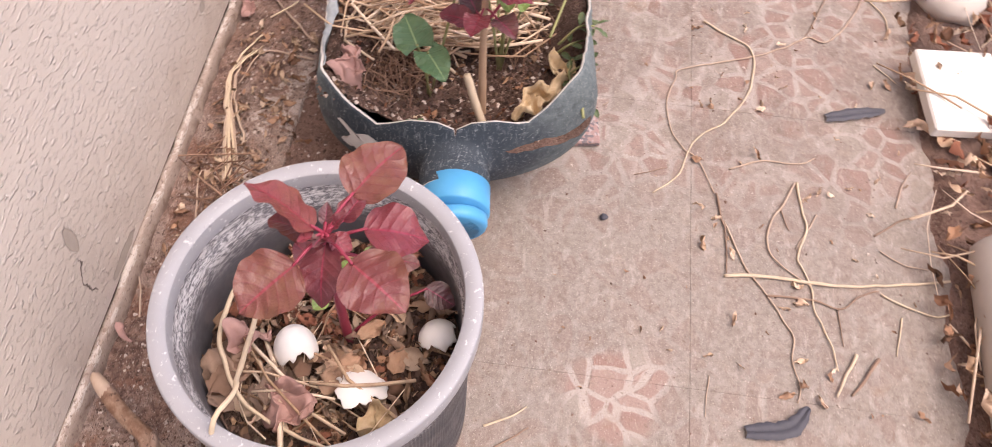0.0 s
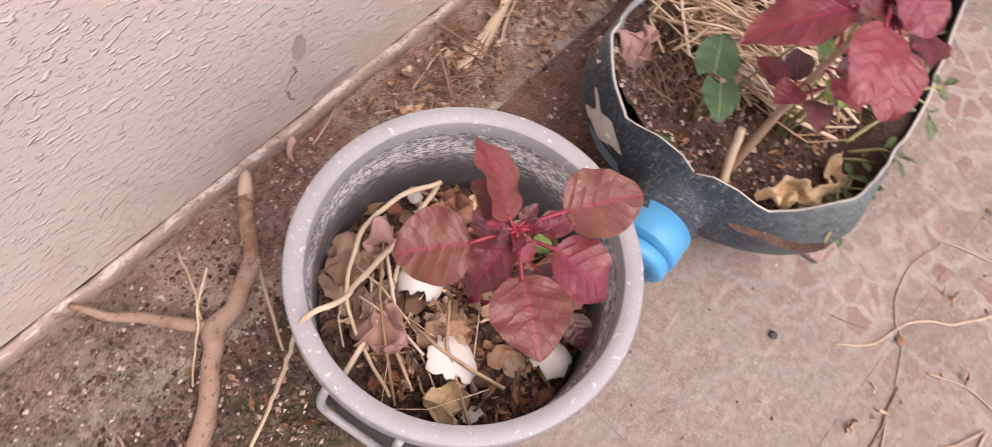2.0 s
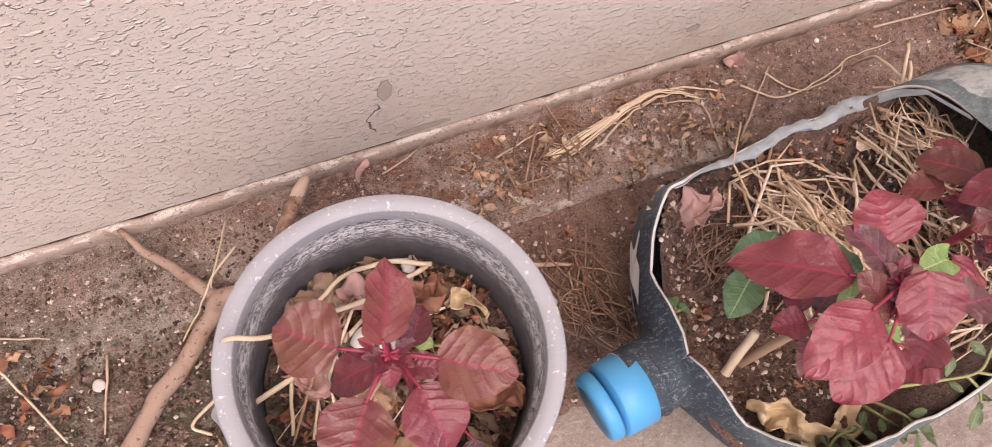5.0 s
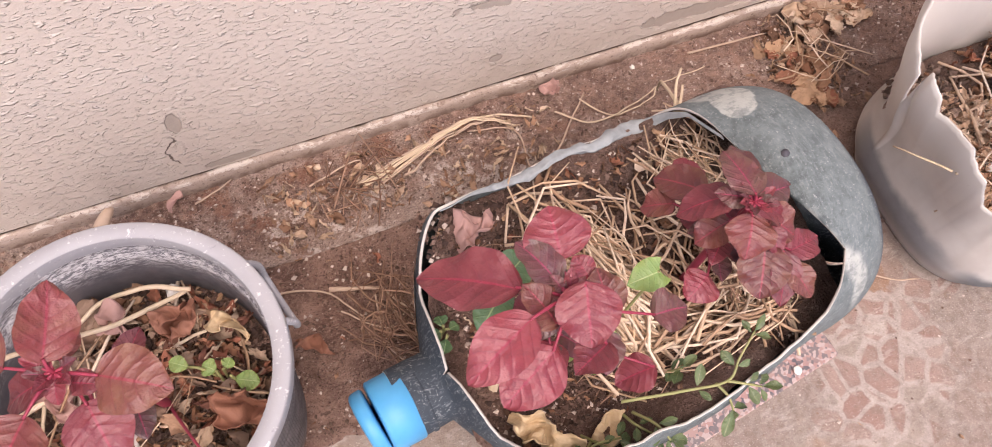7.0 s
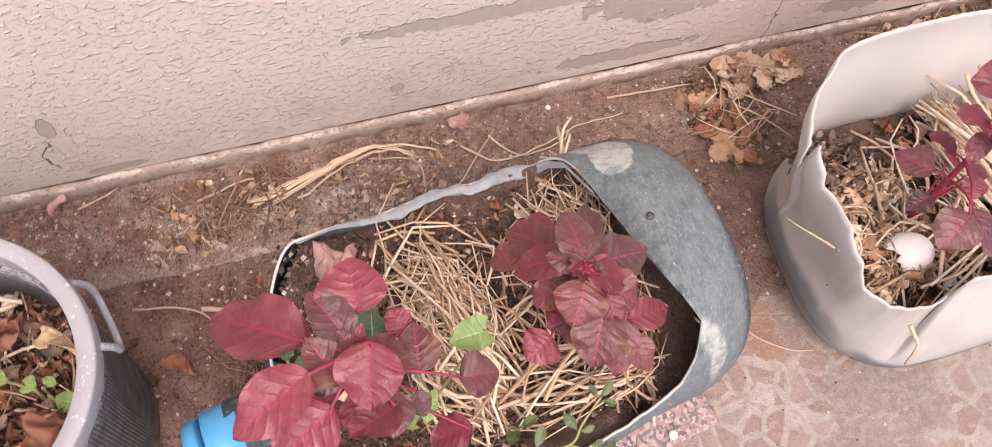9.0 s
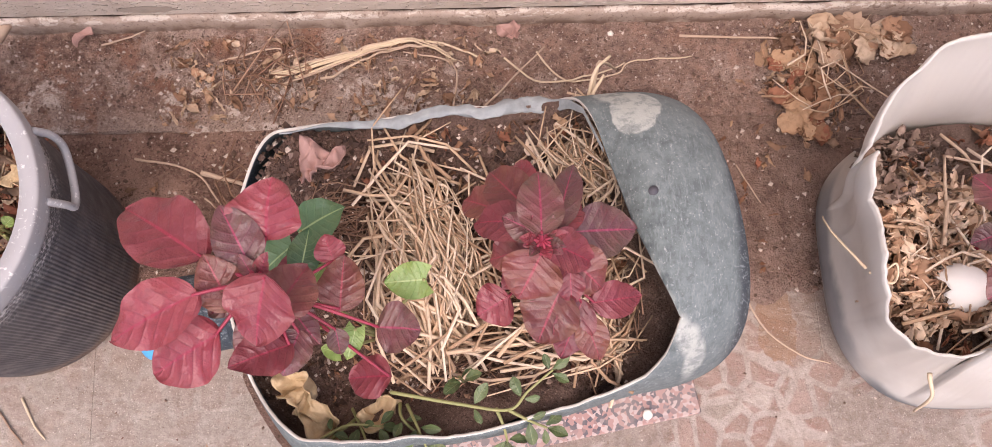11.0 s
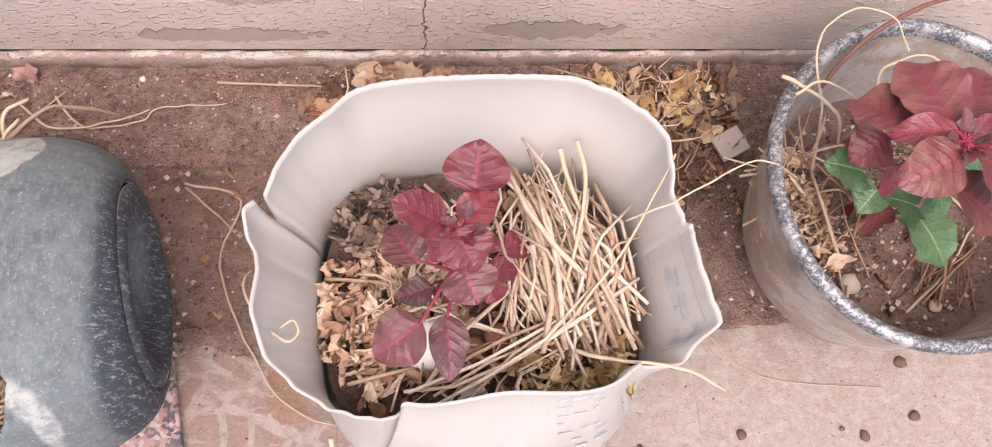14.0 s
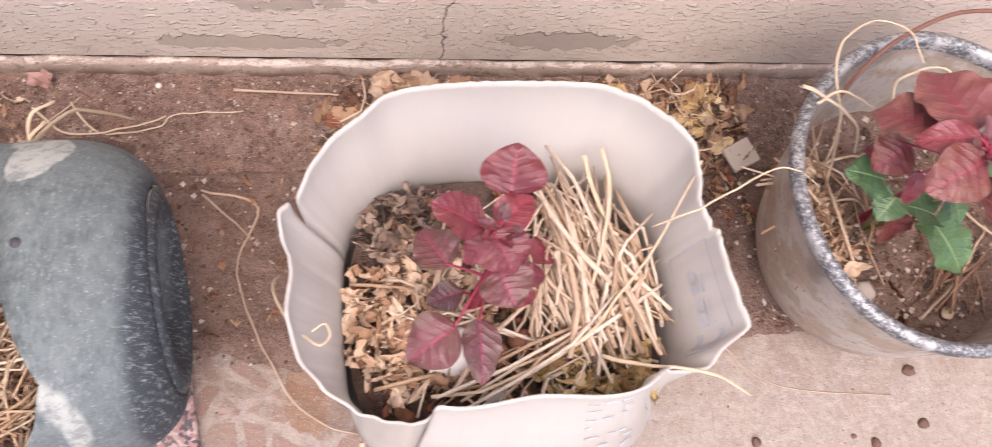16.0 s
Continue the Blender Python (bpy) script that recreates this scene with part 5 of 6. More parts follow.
purslane("green purslane trailing over the bottle's cut edge", [(1.019, -0.369, 0.15), (1.068, -0.38, 0.155), (1.104, -0.386, 0.158), (1.118, -0.374, 0.168), (1.136, -0.36, 0.177)], 3, 0.018, 1)
purslane("green purslane hanging out of the cut bottle", [(1.104, -0.386, 0.158), (1.118, -0.394, 0.158), (1.132, -0.4, 0.15)], 2, 0.018, 2)
purslane("green purslane sprig hanging at the bottle's shoulder", [(0.991, -0.386, 0.12), (0.973, -0.402, 0.13), (0.975, -0.418, 0.11)], 2, 0.013, 3)
purslane("green purslane sprig at the bottle's near edge", [(1.024, -0.375, 0.12), (1.027, -0.389, 0.135), (1.046, -0.407, 0.125)], 2, 0.013, 12)
purslane("green purslane sprig beside the granite offcut", [(1.095, -0.384, 0.156), (1.1, -0.397, 0.155), (1.103, -0.408, 0.145)], 1, 0.021, 4)
purslane("short green purslane among the straw", [(1.065, -0.352, 0.112), (1.07, -0.36, 0.14), (1.072, -0.364, 0.163)], 2, 0.017, 6)
purslane("short green purslane by the yellowed leaf", [(0.985, -0.375, 0.106), (0.995, -0.392, 0.13), (1.002, -0.408, 0.142)], 2, 0.016, 8)
purslane("thin green purslane leaning over the lip", [(0.94, -0.408, 0.135), (0.963, -0.402, 0.142), (0.986, -0.391, 0.137), (1.012, -0.393, 0.132)], 2, 0.014, 9)
purslane("green purslane drooping over the bottle's near lip", [(1.03, -0.378, 0.13), (1.038, -0.395, 0.148), (1.044, -0.41, 0.146)], 2, 0.017, 10)

# ---- straw and litter ----


def inside_disc(rnd, cx, cy, rx, ry, power=0.5):
    a, r = rnd.uniform(0, 2 * math.pi), rnd.random() ** power
    return cx + rx * r * math.cos(a), cy + ry * r * math.sin(a)


def straw_heap(name, label, n, spot, az, spread, length, z0, z1, thickness=0.0013, seed=1, mat=None, bow=0.1):
    rnd = random.Random(seed)
    raw = Raw()
    for _ in range(n):
        x, y = spot(rnd)
        a = radians(rnd.gauss(az, spread))
        half = rnd.uniform(*length) / 2
        z = rnd.uniform(z0, z1)
        d = Vector((math.cos(a), math.sin(a), rnd.uniform(-0.12, 0.12)))
        side = Vector((-d.y, d.x, 0)) * half * rnd.uniform(-bow, bow) * 2 + Vector((0, 0, half * rnd.uniform(-0.02, 0.16)))
        kink = side * rnd.uniform(0.6, 1.5)
        c = Vector((x, y, z))
        r = thickness * rnd.uniform(0.45, 1.25)
        raw.tube([c - d * half, c - d * half * 0.35 + side * 0.8, c + d * half * 0.3 + kink, c + d * half], [r, r * 1.05, r, r * 0.8], 5, flat=rnd.uniform(0.5, 1))
    return solo(name, raw, mat or STRAW, label, "straw", kind="stuff")


def litter(name, label, n, spot, size, z, mat, seed=1, lift=0.008, kind="stuff"):
    """Crumpled bits of dry leaf."""
    rnd = random.Random(seed)
    raw = Raw()
    for _ in range(n):
        x, y = spot(rnd)
        zz = (z(x, y) if callable(z) else z) + rnd.uniform(0, lift)
        s = rnd.uniform(*size)
        m = Matrix.Translation((x, y, zz)) @ Euler((rnd.gauss(0, 0.38), rnd.gauss(0, 0.38), rnd.uniform(0, 6.28))).to_matrix().to_4x4()
        w, b1, b2, ph = s * rnd.choice((0.1, 0.16, 0.24, 0.36, 0.5, 0.66)), rnd.uniform(-1.0, 1.0), rnd.uniform(-1.1, 1.1), rnd.uniform(0, 6)

        def fn(u, v):
            a, b = 2 * u - 1, 2 * v - 1
            k = max(0.12, 1 - abs(a) ** 2.4) * (0.75 + 0.25 * math.sin(7 * u + ph))
            q = Vector((a * 1.3 + ph * 3, b * 1.3, ph))
            return m @ Vector((a * s / 2 + 0.16 * s * noise.noise(q * 2.1), b * w / 2 * k + 0.12 * s * noise.noise(q * 1.9 + Vector((5, 0, 0))), s * (0.25 * b1 * a * a + 0.32 * b2 * b * b * k + 0.42 * noise.noise(q * 1.9 + Vector((0, 9, 0))))))

        raw.sheet(fn, 6, 4)
    return solo(name, raw, mat, label, "litter", kind=kind)


def crumpled(name, label, n, spot, size, z, mat, seed=1, lift=0.01):
    """Whole dry leaves, broad and puckered, lying on one another."""
    rnd = random.Random(seed)
    raw = Raw()
    for _ in range(n):
        x, y = spot(rnd)
        s = rnd.uniform(*size)
        w = s * rnd.uniform(0.5, 0.85)
        m = Matrix.Translation((x, y, z + rnd.uniform(0.002, lift))) @ Euler((rnd.gauss(0, 0.2), rnd.gauss(0, 0.2), rnd.uniform(0, 6.28))).to_matrix().to_4x4()
        ph, bend = rnd.uniform(0, 40), rnd.uniform(-0.5, 0.9)

        def fn(u, v):
            a, b = 2 * u - 1, 2 * v - 1
            k = math.sqrt(max(0.02, 1 - abs(a) ** 2.2))
            q = Vector((a + ph, b, ph))
            rag = 1 + (0.3 * noise.noise(q * 2.6) + 0.25 * noise.noise(q * 6.1)) * abs(b)
            h = 0.16 * bend * b * b + 0.16 * noise.noise(q * 1.7) + 0.15 * noise.noise(q * 4.3) * (0.4 + abs(b))
            return m @ Vector((a * s / 2 * (1 + 0.1 * noise.noise(q * 3.1)), b * w / 2 * k * rag, s * h))

        raw.sheet(fn, 11, 9)
    return solo(name, raw, mat, label, "litter", kind="stuff")


def bits(name, label, n, spot, size, z, mat, seed=1):
    """Small stones and crumbs."""
    rnd = random.Random(seed)
    raw = Raw()
    for _ in range(n):
        x, y = spot(rnd)
        zz = z(x, y) if callable(z) else z
        s = rnd.uniform(*size) * (0.5 + rnd.random())
        start = len(raw.v)
        for dx, dy, dz in ((1, 0, 0), (0, 1, 0), (-1, 0, 0), (0, -1, 0), (0.2, 0.1, 0.8), (0, 0, -0.5)):
            raw.v.append(Vector((x + s * (dx + rnd.uniform(-0.4, 0.4)), y + s * (dy + rnd.uniform(-0.4, 0.4)), zz + s * (dz + rnd.uniform(-0.2, 0.3)))))
        for a, b in ((0, 1), (1, 2), (2, 3), (3, 0)):
            raw.face((start + a, start + b, start + 4))
            raw.face((start + b, start + a, start + 5))
    return solo(name, raw, mat, label, "gravel", kind="stuff", smooth=False)


def in_canister(r, k=0.94):
    while True:
        a, b = r.uniform(-1, 1), r.uniform(-1, 1)
        if abs(a) ** 2.7 + abs(b) ** 2.7 < 1 and b > -0.86:
            return JX - 0.0005 + a * (JA - 0.018) * k, JY - 0.005 + b * (JB - 0.008) * k


def strip(x0, x1, y0, y1):
    return lambda r: (r.uniform(x0, x1), r.uniform(y0, y1))


# grey pot
soil_spot = lambda r: inside_disc(r, PX, PY, 0.09, 0.09)
litter("leaf_litter", "brown crumbled dry leaves in the grey pot", 420, soil_spot, (0.006, 0.02), 0.146, LITTER, 11, 0.007)
litter("leaf_litter", "large curled brown leaf chips in the grey pot", 90, lambda r: inside_disc(r, PX + 0.012, PY - 0.004, 0.072, 0.078), (0.016, 0.034), 0.15, CHIPS, 17, 0.008)
litter("leaf_litter", "reddish leaf scraps at the grey pot's east side", 60, lambda r: inside_disc(r, PX + 0.045, PY + 0.012, 0.04, 0.05), (0.012, 0.026), 0.15, RUSTLITTER, 18, 0.008)
crumpled("leaf_litter", "grey-brown crumpled leaves at the grey pot's wall side", 12, lambda r: inside_disc(r, PX - 0.03, PY + 0.05, 0.035, 0.025), (0.022, 0.038), 0.152, CHIPS, 79, 0.012)
crumpled("leaf_litter", "tan crumpled leaves on the grey pot's soil", 9, lambda r: inside_disc(r, PX - 0.01, PY - 0.03, 0.045, 0.03), (0.018, 0.03), 0.152, TANLITTER, 80, 0.01)
bits("soil_crumbs", "dark soil crumbs in the grey pot", 2200, lambda r: inside_disc(r, PX, PY, 0.091, 0.091), (0.0012, 0.0038), 0.147, DARKGRIT, 15)
litter("leaf_litter", "pale dry leaf bits in the grey pot", 60, lambda r: inside_disc(r, PX, PY, 0.085, 0.085), (0.005, 0.015), 0.15, PALELITTER, 12, 0.008)
straw_heap("dry_stalks", "dry pale stalks lying in the grey pot", 10, lambda r: inside_disc(r, 0.645, -0.232, 0.03, 0.045), 62, 22, (0.06, 0.12), 0.155, 0.17, 0.002, 13)
straw_heap("dry_stalks", "thin dry twigs in the grey pot", 12, lambda r: inside_disc(r, 0.72, -0.22, 0.05, 0.05), 120, 60, (0.025, 0.06), 0.15, 0.164, 0.0015, 14)

straw_heap("dry_stalks", "curly pale rootlets round the edge of the grey pot", 12, lambda r: inside_disc(r, 0.65, -0.225, 0.04, 0.06), 75, 45, (0.03, 0.09), 0.152, 0.166, 0.001, 16, None, 0.7)

# cut bottle
straw_heap("straw", "bundle of pale broken straw on the soil", 240, lambda r: inside_disc(r, 1.047, -0.272, 0.024, 0.062), 108, 20, (0.03, 0.11), 0.117, 0.15, 0.0014, 21, None, 0.4)
straw_heap("straw", "loose pale straw scattered in the bottle", 60, lambda r: inside_disc(r, 1.06, -0.25, 0.06, 0.085), 110, 55, (0.04, 0.1), 0.118, 0.146, 0.0016, 22, None, 0.45)
straw_heap("straw", "pale straw round the second seedling", 70, lambda r: inside_disc(r, 1.15, -0.27, 0.05, 0.09), 70, 60, (0.04, 0.09), 0.12, 0.14, 0.0015, 23, None, 0.3)
straw_heap("fine_roots", "fine reddish dry roots on the soil", 200, lambda r: inside_disc(r, 1.1, -0.33, 0.075, 0.04), 5, 24, (0.03, 0.08), 0.115, 0.124, 0.0006, 24, ROOT)
straw_heap("fine_roots", "fine reddish dry roots by the straw", 110, lambda r: inside_disc(r, 0.995, -0.225, 0.04, 0.03), 20, 40, (0.02, 0.06), 0.108, 0.118, 0.0006, 25, ROOT)
litter("leaf_litter", "crumbled brown leaves in the cut bottle", 190, strip(1.04, 1.2, -0.36, -0.16), (0.006, 0.018), bottle_level, LITTER, 26, 0.008)
litter("leaf_litter", "pale crumpled dry leaves at the bottle's corner", 46, lambda r: inside_disc(r, 1.165, -0.17, 0.03, 0.022), (0.015, 0.034), 0.118, PALELITTER, 27, 0.02)
straw_heap("straw", "tangle of reddish dry grass under the bottle's hood", 60, lambda r: inside_disc(r, 1.176, -0.195, 0.014, 0.032), 100, 26, (0.03, 0.08), 0.135, 0.165, 0.0011, 74, None, 0.5)
straw_heap("straw", "long brown stalks along the bottle's near side", 26, lambda r: inside_disc(r, 1.14, -0.345, 0.05, 0.022), 8, 14, (0.05, 0.11), 0.138, 0.15, 0.0015, 75, STRAW, 0.2)
straw_heap("straw", "pale stalks by the bottle's foot", 44, lambda r: inside_disc(r, 1.178, -0.31, 0.018, 0.05), 80, 50, (0.03, 0.08), 0.134, 0.15, 0.0013, 76, None, 0.3)
straw_heap("fine_roots", "fine reddish dry roots by the bottle's foot", 120, lambda r: inside_disc(r, 1.175, -0.305, 0.025, 0.05), 60, 70, (0.02, 0.06), 0.134, 0.145, 0.0007, 77, ROOT, 0.4)
litter("leaf_litter", "brown leaf crumbs by the bottle's foot", 90, lambda r: inside_disc(r, 1.175, -0.29, 0.028, 0.07), (0.006, 0.017), bottle_level, LITTER, 78, 0.006)
bits("soil_crumbs", "crumbs of dark soil in the bottle", 2600, strip(0.92, 1.2, -0.37, -0.16), (0.0008, 0.0026), bottle_level, GRIT, 28)
bits("soil_crumbs", "dark crumbs of soil in the bottle", 2600, strip(0.92, 1.2, -0.375, -0.16), (0.001, 0.0034), bottle_level, DARKGRIT, 29)
litter("leaf_litter", "small brown leaf crumbs on the bottle's soil", 150, strip(0.93, 1.1, -0.375, -0.17), (0.004, 0.013), bottle_level, LITTER, 30, 0.004)

# white canister
straw_heap("straw", "heap of thick pale broken straw in the canister", 95, lambda r: inside_disc(r, 1.607, -0.25, 0.038, 0.056), 106, 14, (0.06, 0.125), 0.105, 0.143, 0.0021, 31, PALESTRAW, 0.14)
straw_heap("straw", "thin pale straw among the heap in the canister", 90, lambda r: inside_disc(r, 1.6, -0.255, 0.045, 0.062), 100, 30, (0.04, 0.12), 0.105, 0.14, 0.0013, 38, PALESTRAW, 0.2)
straw_heap("straw", "loose pale straw in the canister", 80, lambda r: in_canister(r, 0.74), 60, 70, (0.03, 0.09), 0.104, 0.122, 0.0015, 32, PALESTRAW, 0.35)
straw_heap("straw", "long pale straws crossing the canister", 9, lambda r: inside_disc(r, 1.58, -0.305, 0.04, 0.03), 30, 8, (0.13, 0.18), 0.128, 0.14, 0.0017, 33, PALESTRAW)
litter("leaf_litter", "crumbled brown leaves in the canister", 420, in_canister, (0.008, 0.022), 0.1, LITTER, 34, 0.009)
litter("leaf_litter", "tan woody strips in the canister", 240, lambda r: inside_disc(r, 1.468, -0.272, 0.058, 0.072), (0.014, 0.032), 0.103, PALELITTER, 35, 0.012)
litter("leaf_litter", "curled tan chips at the canister's near corner", 90, lambda r: inside_disc(r, 1.478, -0.312, 0.034, 0.026), (0.01, 0.024), 0.103, TANLITTER, 39, 0.01)
litter("leaf_litter", "grey-brown decayed leaves at the canister's back corner", 110, lambda r: inside_disc(r, 1.462, -0.2, 0.045, 0.032), (0.01, 0.026), 0.103, GREYLITTER, 37, 0.014)
litter("leaf_litter", "yellowed dry leaves by the canister's torn corner", 70, lambda r: inside_disc(r, 1.607, -0.325, 0.055, 0.028), (0.014, 0.034), 0.11, YELLOWLITTER, 36, 0.016)

# cooking pot
straw_heap("straw", "pale straw and stalks in the cooking pot", 34, lambda r: inside_disc(r, 1.825, -0.195, 0.05, 0.06), 60, 60, (0.03, 0.09), 0.117, 0.13, 0.0013, 41)
straw_heap("fine_roots", "bundle of thin dry roots in the cooking pot", 26, lambda r: inside_disc(r, 1.935, -0.262, 0.03, 0.022), 48, 20, (0.04, 0.09), 0.115, 0.124, 0.001, 42, ROOT)
litter("leaf_litter", "pale crumpled leaves along the cooking pot's wall", 220, lambda r: inside_disc(r, 1.815, -0.215, 0.032, 0.07), (0.008, 0.026), 0.114, PALELITTER, 43, 0.016)
litter("leaf_litter", "bits of brown leaf on the cooking pot's soil", 70, lambda r: inside_disc(r, KX, KY, 0.095, 0.095), (0.005, 0.016), 0.113, LITTER, 44, 0.004)
bits("soil_crumbs", "crumbs of brown soil in the cooking pot", 1600, lambda r: inside_disc(r, KX + 0.01, KY, 0.108, 0.108), (0.0008, 0.0024), 0.114, GRIT, 45)

# at the wall, on the earth and beyond the paving
bits("grit", "small stones and crumbs on the ledge", 4200, strip(0.25, 2.1, -0.1, -0.012), (0.0006, 0.0018), 0.0095, GRIT, 51)
bits("grit", "small stones and crumbs on the earth", 6500, strip(0.25, 2.1, -0.29, -0.11), (0.0007, 0.0024), 0.0045, GRIT, 52)
bits("grit", "small stones and crumbs on the mossy ground", 3200, strip(0.22, 0.64, -0.33, -0.02), (0.0008, 0.0024), 0.007, GRIT, 70)
bits("grit", "dark crumbs on the mossy ground", 2600, strip(0.22, 0.64, -0.33, -0.02), (0.0009, 0.0028), 0.007, DARKGRIT, 71)
bits("grit", "specks of grit on the paving", 900, strip(0.5, 2.2, -0.78, -0.3), (0.0004, 0.0013), 0.0008, GRIT, 53)
crumpled("leaf_litter", "pale crumpled dry leaves in the wall's corner by the canister", 26, lambda r: (r.uniform(1.445, 1.535), min(-0.02, r.gauss(-0.036, 0.012))), (0.022, 0.04), 0.011, TANLITTER, 54, 0.012)
crumpled("leaf_litter", "brown crumpled leaves trailing from the wall towards the bottle", 30, lambda r: (r.gauss(1.424, 0.016), r.uniform(-0.135, -0.03)), (0.016, 0.034), 0.008, LITTER, 73, 0.008)
litter("leaf_litter", "crushed brown leaves on the earth by the canister", 130, lambda r: (r.gauss(1.435, 0.03), min(-0.012, r.gauss(-0.075, 0.035))), (0.005, 0.018), 0.009, TANLITTER, 55, 0.006)
litter("leaf_litter", "dry yellow-brown leaves between canister and cooking pot", 120, strip(1.64, 1.83, -0.11, -0.016), (0.012, 0.03), 0.011, TANLITTER, 56, 0.01)
litter("leaf_litter", "brown leaf crumbs between canister and cooking pot", 300, strip(1.64, 1.82, -0.17, -0.012), (0.006, 0.022), 0.009, LITTER, 57, 0.008)
crumpled("leaf_litter", "yellowish crumpled leaves between canister and cooking pot", 16, strip(1.66, 1.8, -0.09, -0.025), (0.02, 0.034), 0.011, YELLOWLITTER, 81, 0.008)
litter("leaf_litter", "scattered brown leaf crumbs behind the bottle", 190, strip(0.8, 1.12, -0.105, -0.02), (0.005, 0.018), 0.0105, TANLITTER, 58, 0.006)
litter("leaf_litter", "scattered leaf crumbs on the bare earth", 220, strip(0.3, 1.4, -0.28, -0.1), (0.005, 0.016), 0.005, LITTER, 59, 0.004)
litter("leaf_litter", "brown and yellow leaves on the dark clod of earth", 60, lambda r: inside_disc(r, 0.36, -0.12, 0.08, 0.05), (0.008, 0.024), 0.008, LITTER, 60, 0.01)
litter("leaf_litter", "dry leaves and stalks along the verge", 240, strip(0.55, 1.6, -1.0, -0.775), (0.008, 0.03), 0.012, PALELITTER, 61, 0.02)
litter("leaf_litter", "rusty brown leaves along the verge", 380, strip(0.55, 1.6, -1.0, -0.772), (0.01, 0.03), 0.01, LITTER, 62, 0.02)
straw_heap("dry_stalks", "dry stalks along the verge", 70, strip(0.6, 1.5, -0.95, -0.77), 20, 60, (0.04, 0.14), 0.012, 0.035, 0.0014, 63)
straw_heap("dry_stalks", "thin dry stalks among the leaves by the cooking pot", 34, strip(1.66, 1.8, -0.12, -0.02), 30, 60, (0.03, 0.08), 0.016, 0.03, 0.001, 68, None, 0.4)
straw_heap("dry_stalks", "thin dry stalks among the leaves by the canister", 22, lambda r: inside_disc(r, 1.46, -0.07, 0.06, 0.045), 30, 60, (0.03, 0.07), 0.02, 0.03, 0.001, 69, None, 0.4)
straw_heap("fine_roots", "tangle of fine roots by the bottle's neck", 60, lambda r: inside_disc(r, 0.885, -0.205, 0.022, 0.045), 100, 45, (0.03, 0.08), 0.008, 0.02, 0.0009, 64, ROOT, 0.4)
straw_heap("fine_roots", "curled rootlets behind the bottle", 18, lambda r: inside_disc(r, 0.9, -0.055, 0.045, 0.03), 40, 60, (0.03, 0.07), 0.012, 0.022, 0.001, 65, ROOT, 0.9)


litter("leaf_litter", "small pale dry flakes on the paving", 46, strip(0.74, 1.25, -0.78, -0.52), (0.005, 0.016), 0.002, PALELITTER, 66, 0.003)
litter("leaf_litter", "brown leaf crumbs on the paving", 60, strip(0.6, 1.5, -0.77, -0.4), (0.003, 0.008), 0.0008, TANLITTER, 67, 0.002)


# ---- single stalks, twigs and sticks ----
def stalk(name, label, pts, r, mat=None, group="dry twigs on the ground", taper=0.6, sides=7, wobble=0.0015):
    line = curve_through(pts, 6)
    line = [p + Vector((wob(p, 60, 1), wob(p, 60, 2), 0.3 * wob(p, 60, 3))) * wobble for p in line]
    raw = Raw().tube(line, [r * (1 - (1 - taper) * k / (len(line) - 1)) * (1 + 0.18 * wob(line[k], 130)) for k in range(len(line))], sides)
    return solo(name, raw, mat or TWIG, label, "twig", group)


def flat_twig(label, xy, r, z, mat=None):
    return stalk("twig", label, [(x, y, z + r) for x, y in xy], r, mat)


P = "thin dry brown twig lying on the paving"
TWIGS_A = [
    ([(1.351, -0.756), (1.295, -0.75), (1.249, -0.733), (1.202, -0.699), (1.205, -0.675), (1.185, -0.647), (1.164, -0.607), (1.149, -0.567), (1.132, -0.524), (1.115, -0.518), (1.087, -0.509), (1.049, -0.513), (1.02, -0.528), (1.007, -0.544), (0.966, -0.561)], 0.0012),
    ([(1.212, -0.55), (1.194, -0.58), (1.175, -0.606), (1.138, -0.608), (1.1, -0.598), (1.063, -0.574), (1.034, -0.542), (0.987, -0.524), (0.957, -0.497)], 0.0015),
    ([(1.279, -0.703), (1.22, -0.679), (1.204, -0.671)], 0.001),
    ([(0.999, -0.578), (1.015, -0.611), (1.017, -0.652), (1.027, -0.67)], 0.0012),
    ([(1.281, -0.754), (1.25, -0.772), (1.216, -0.771)], 0.0012),
    ([(0.978, -0.476), (0.992, -0.512)], 0.0007),
]
TWIGS_B = [
    ([(1.332, -0.755), (1.317, -0.811)], 0.0009),
    ([(1.172, -0.75), (1.149, -0.773)], 0.001),
    ([(0.966, -0.563), (0.934, -0.569), (0.922, -0.572), (0.872, -0.573)], 0.0014),
    ([(0.934, -0.571), (0.886, -0.589), (0.854, -0.612), (0.828, -0.627), (0.809, -0.635), (0.784, -0.633), (0.765, -0.639), (0.746, -0.636)], 0.0012),
    ([(0.868, -0.57), (0.873, -0.604), (0.873, -0.646), (0.873, -0.687), (0.879, -0.729), (0.893, -0.796)], 0.0022),
    ([(0.852, -0.612), (0.854, -0.633), (0.853, -0.66), (0.848, -0.684), (0.865, -0.705), (0.872, -0.723)], 0.0014),
]
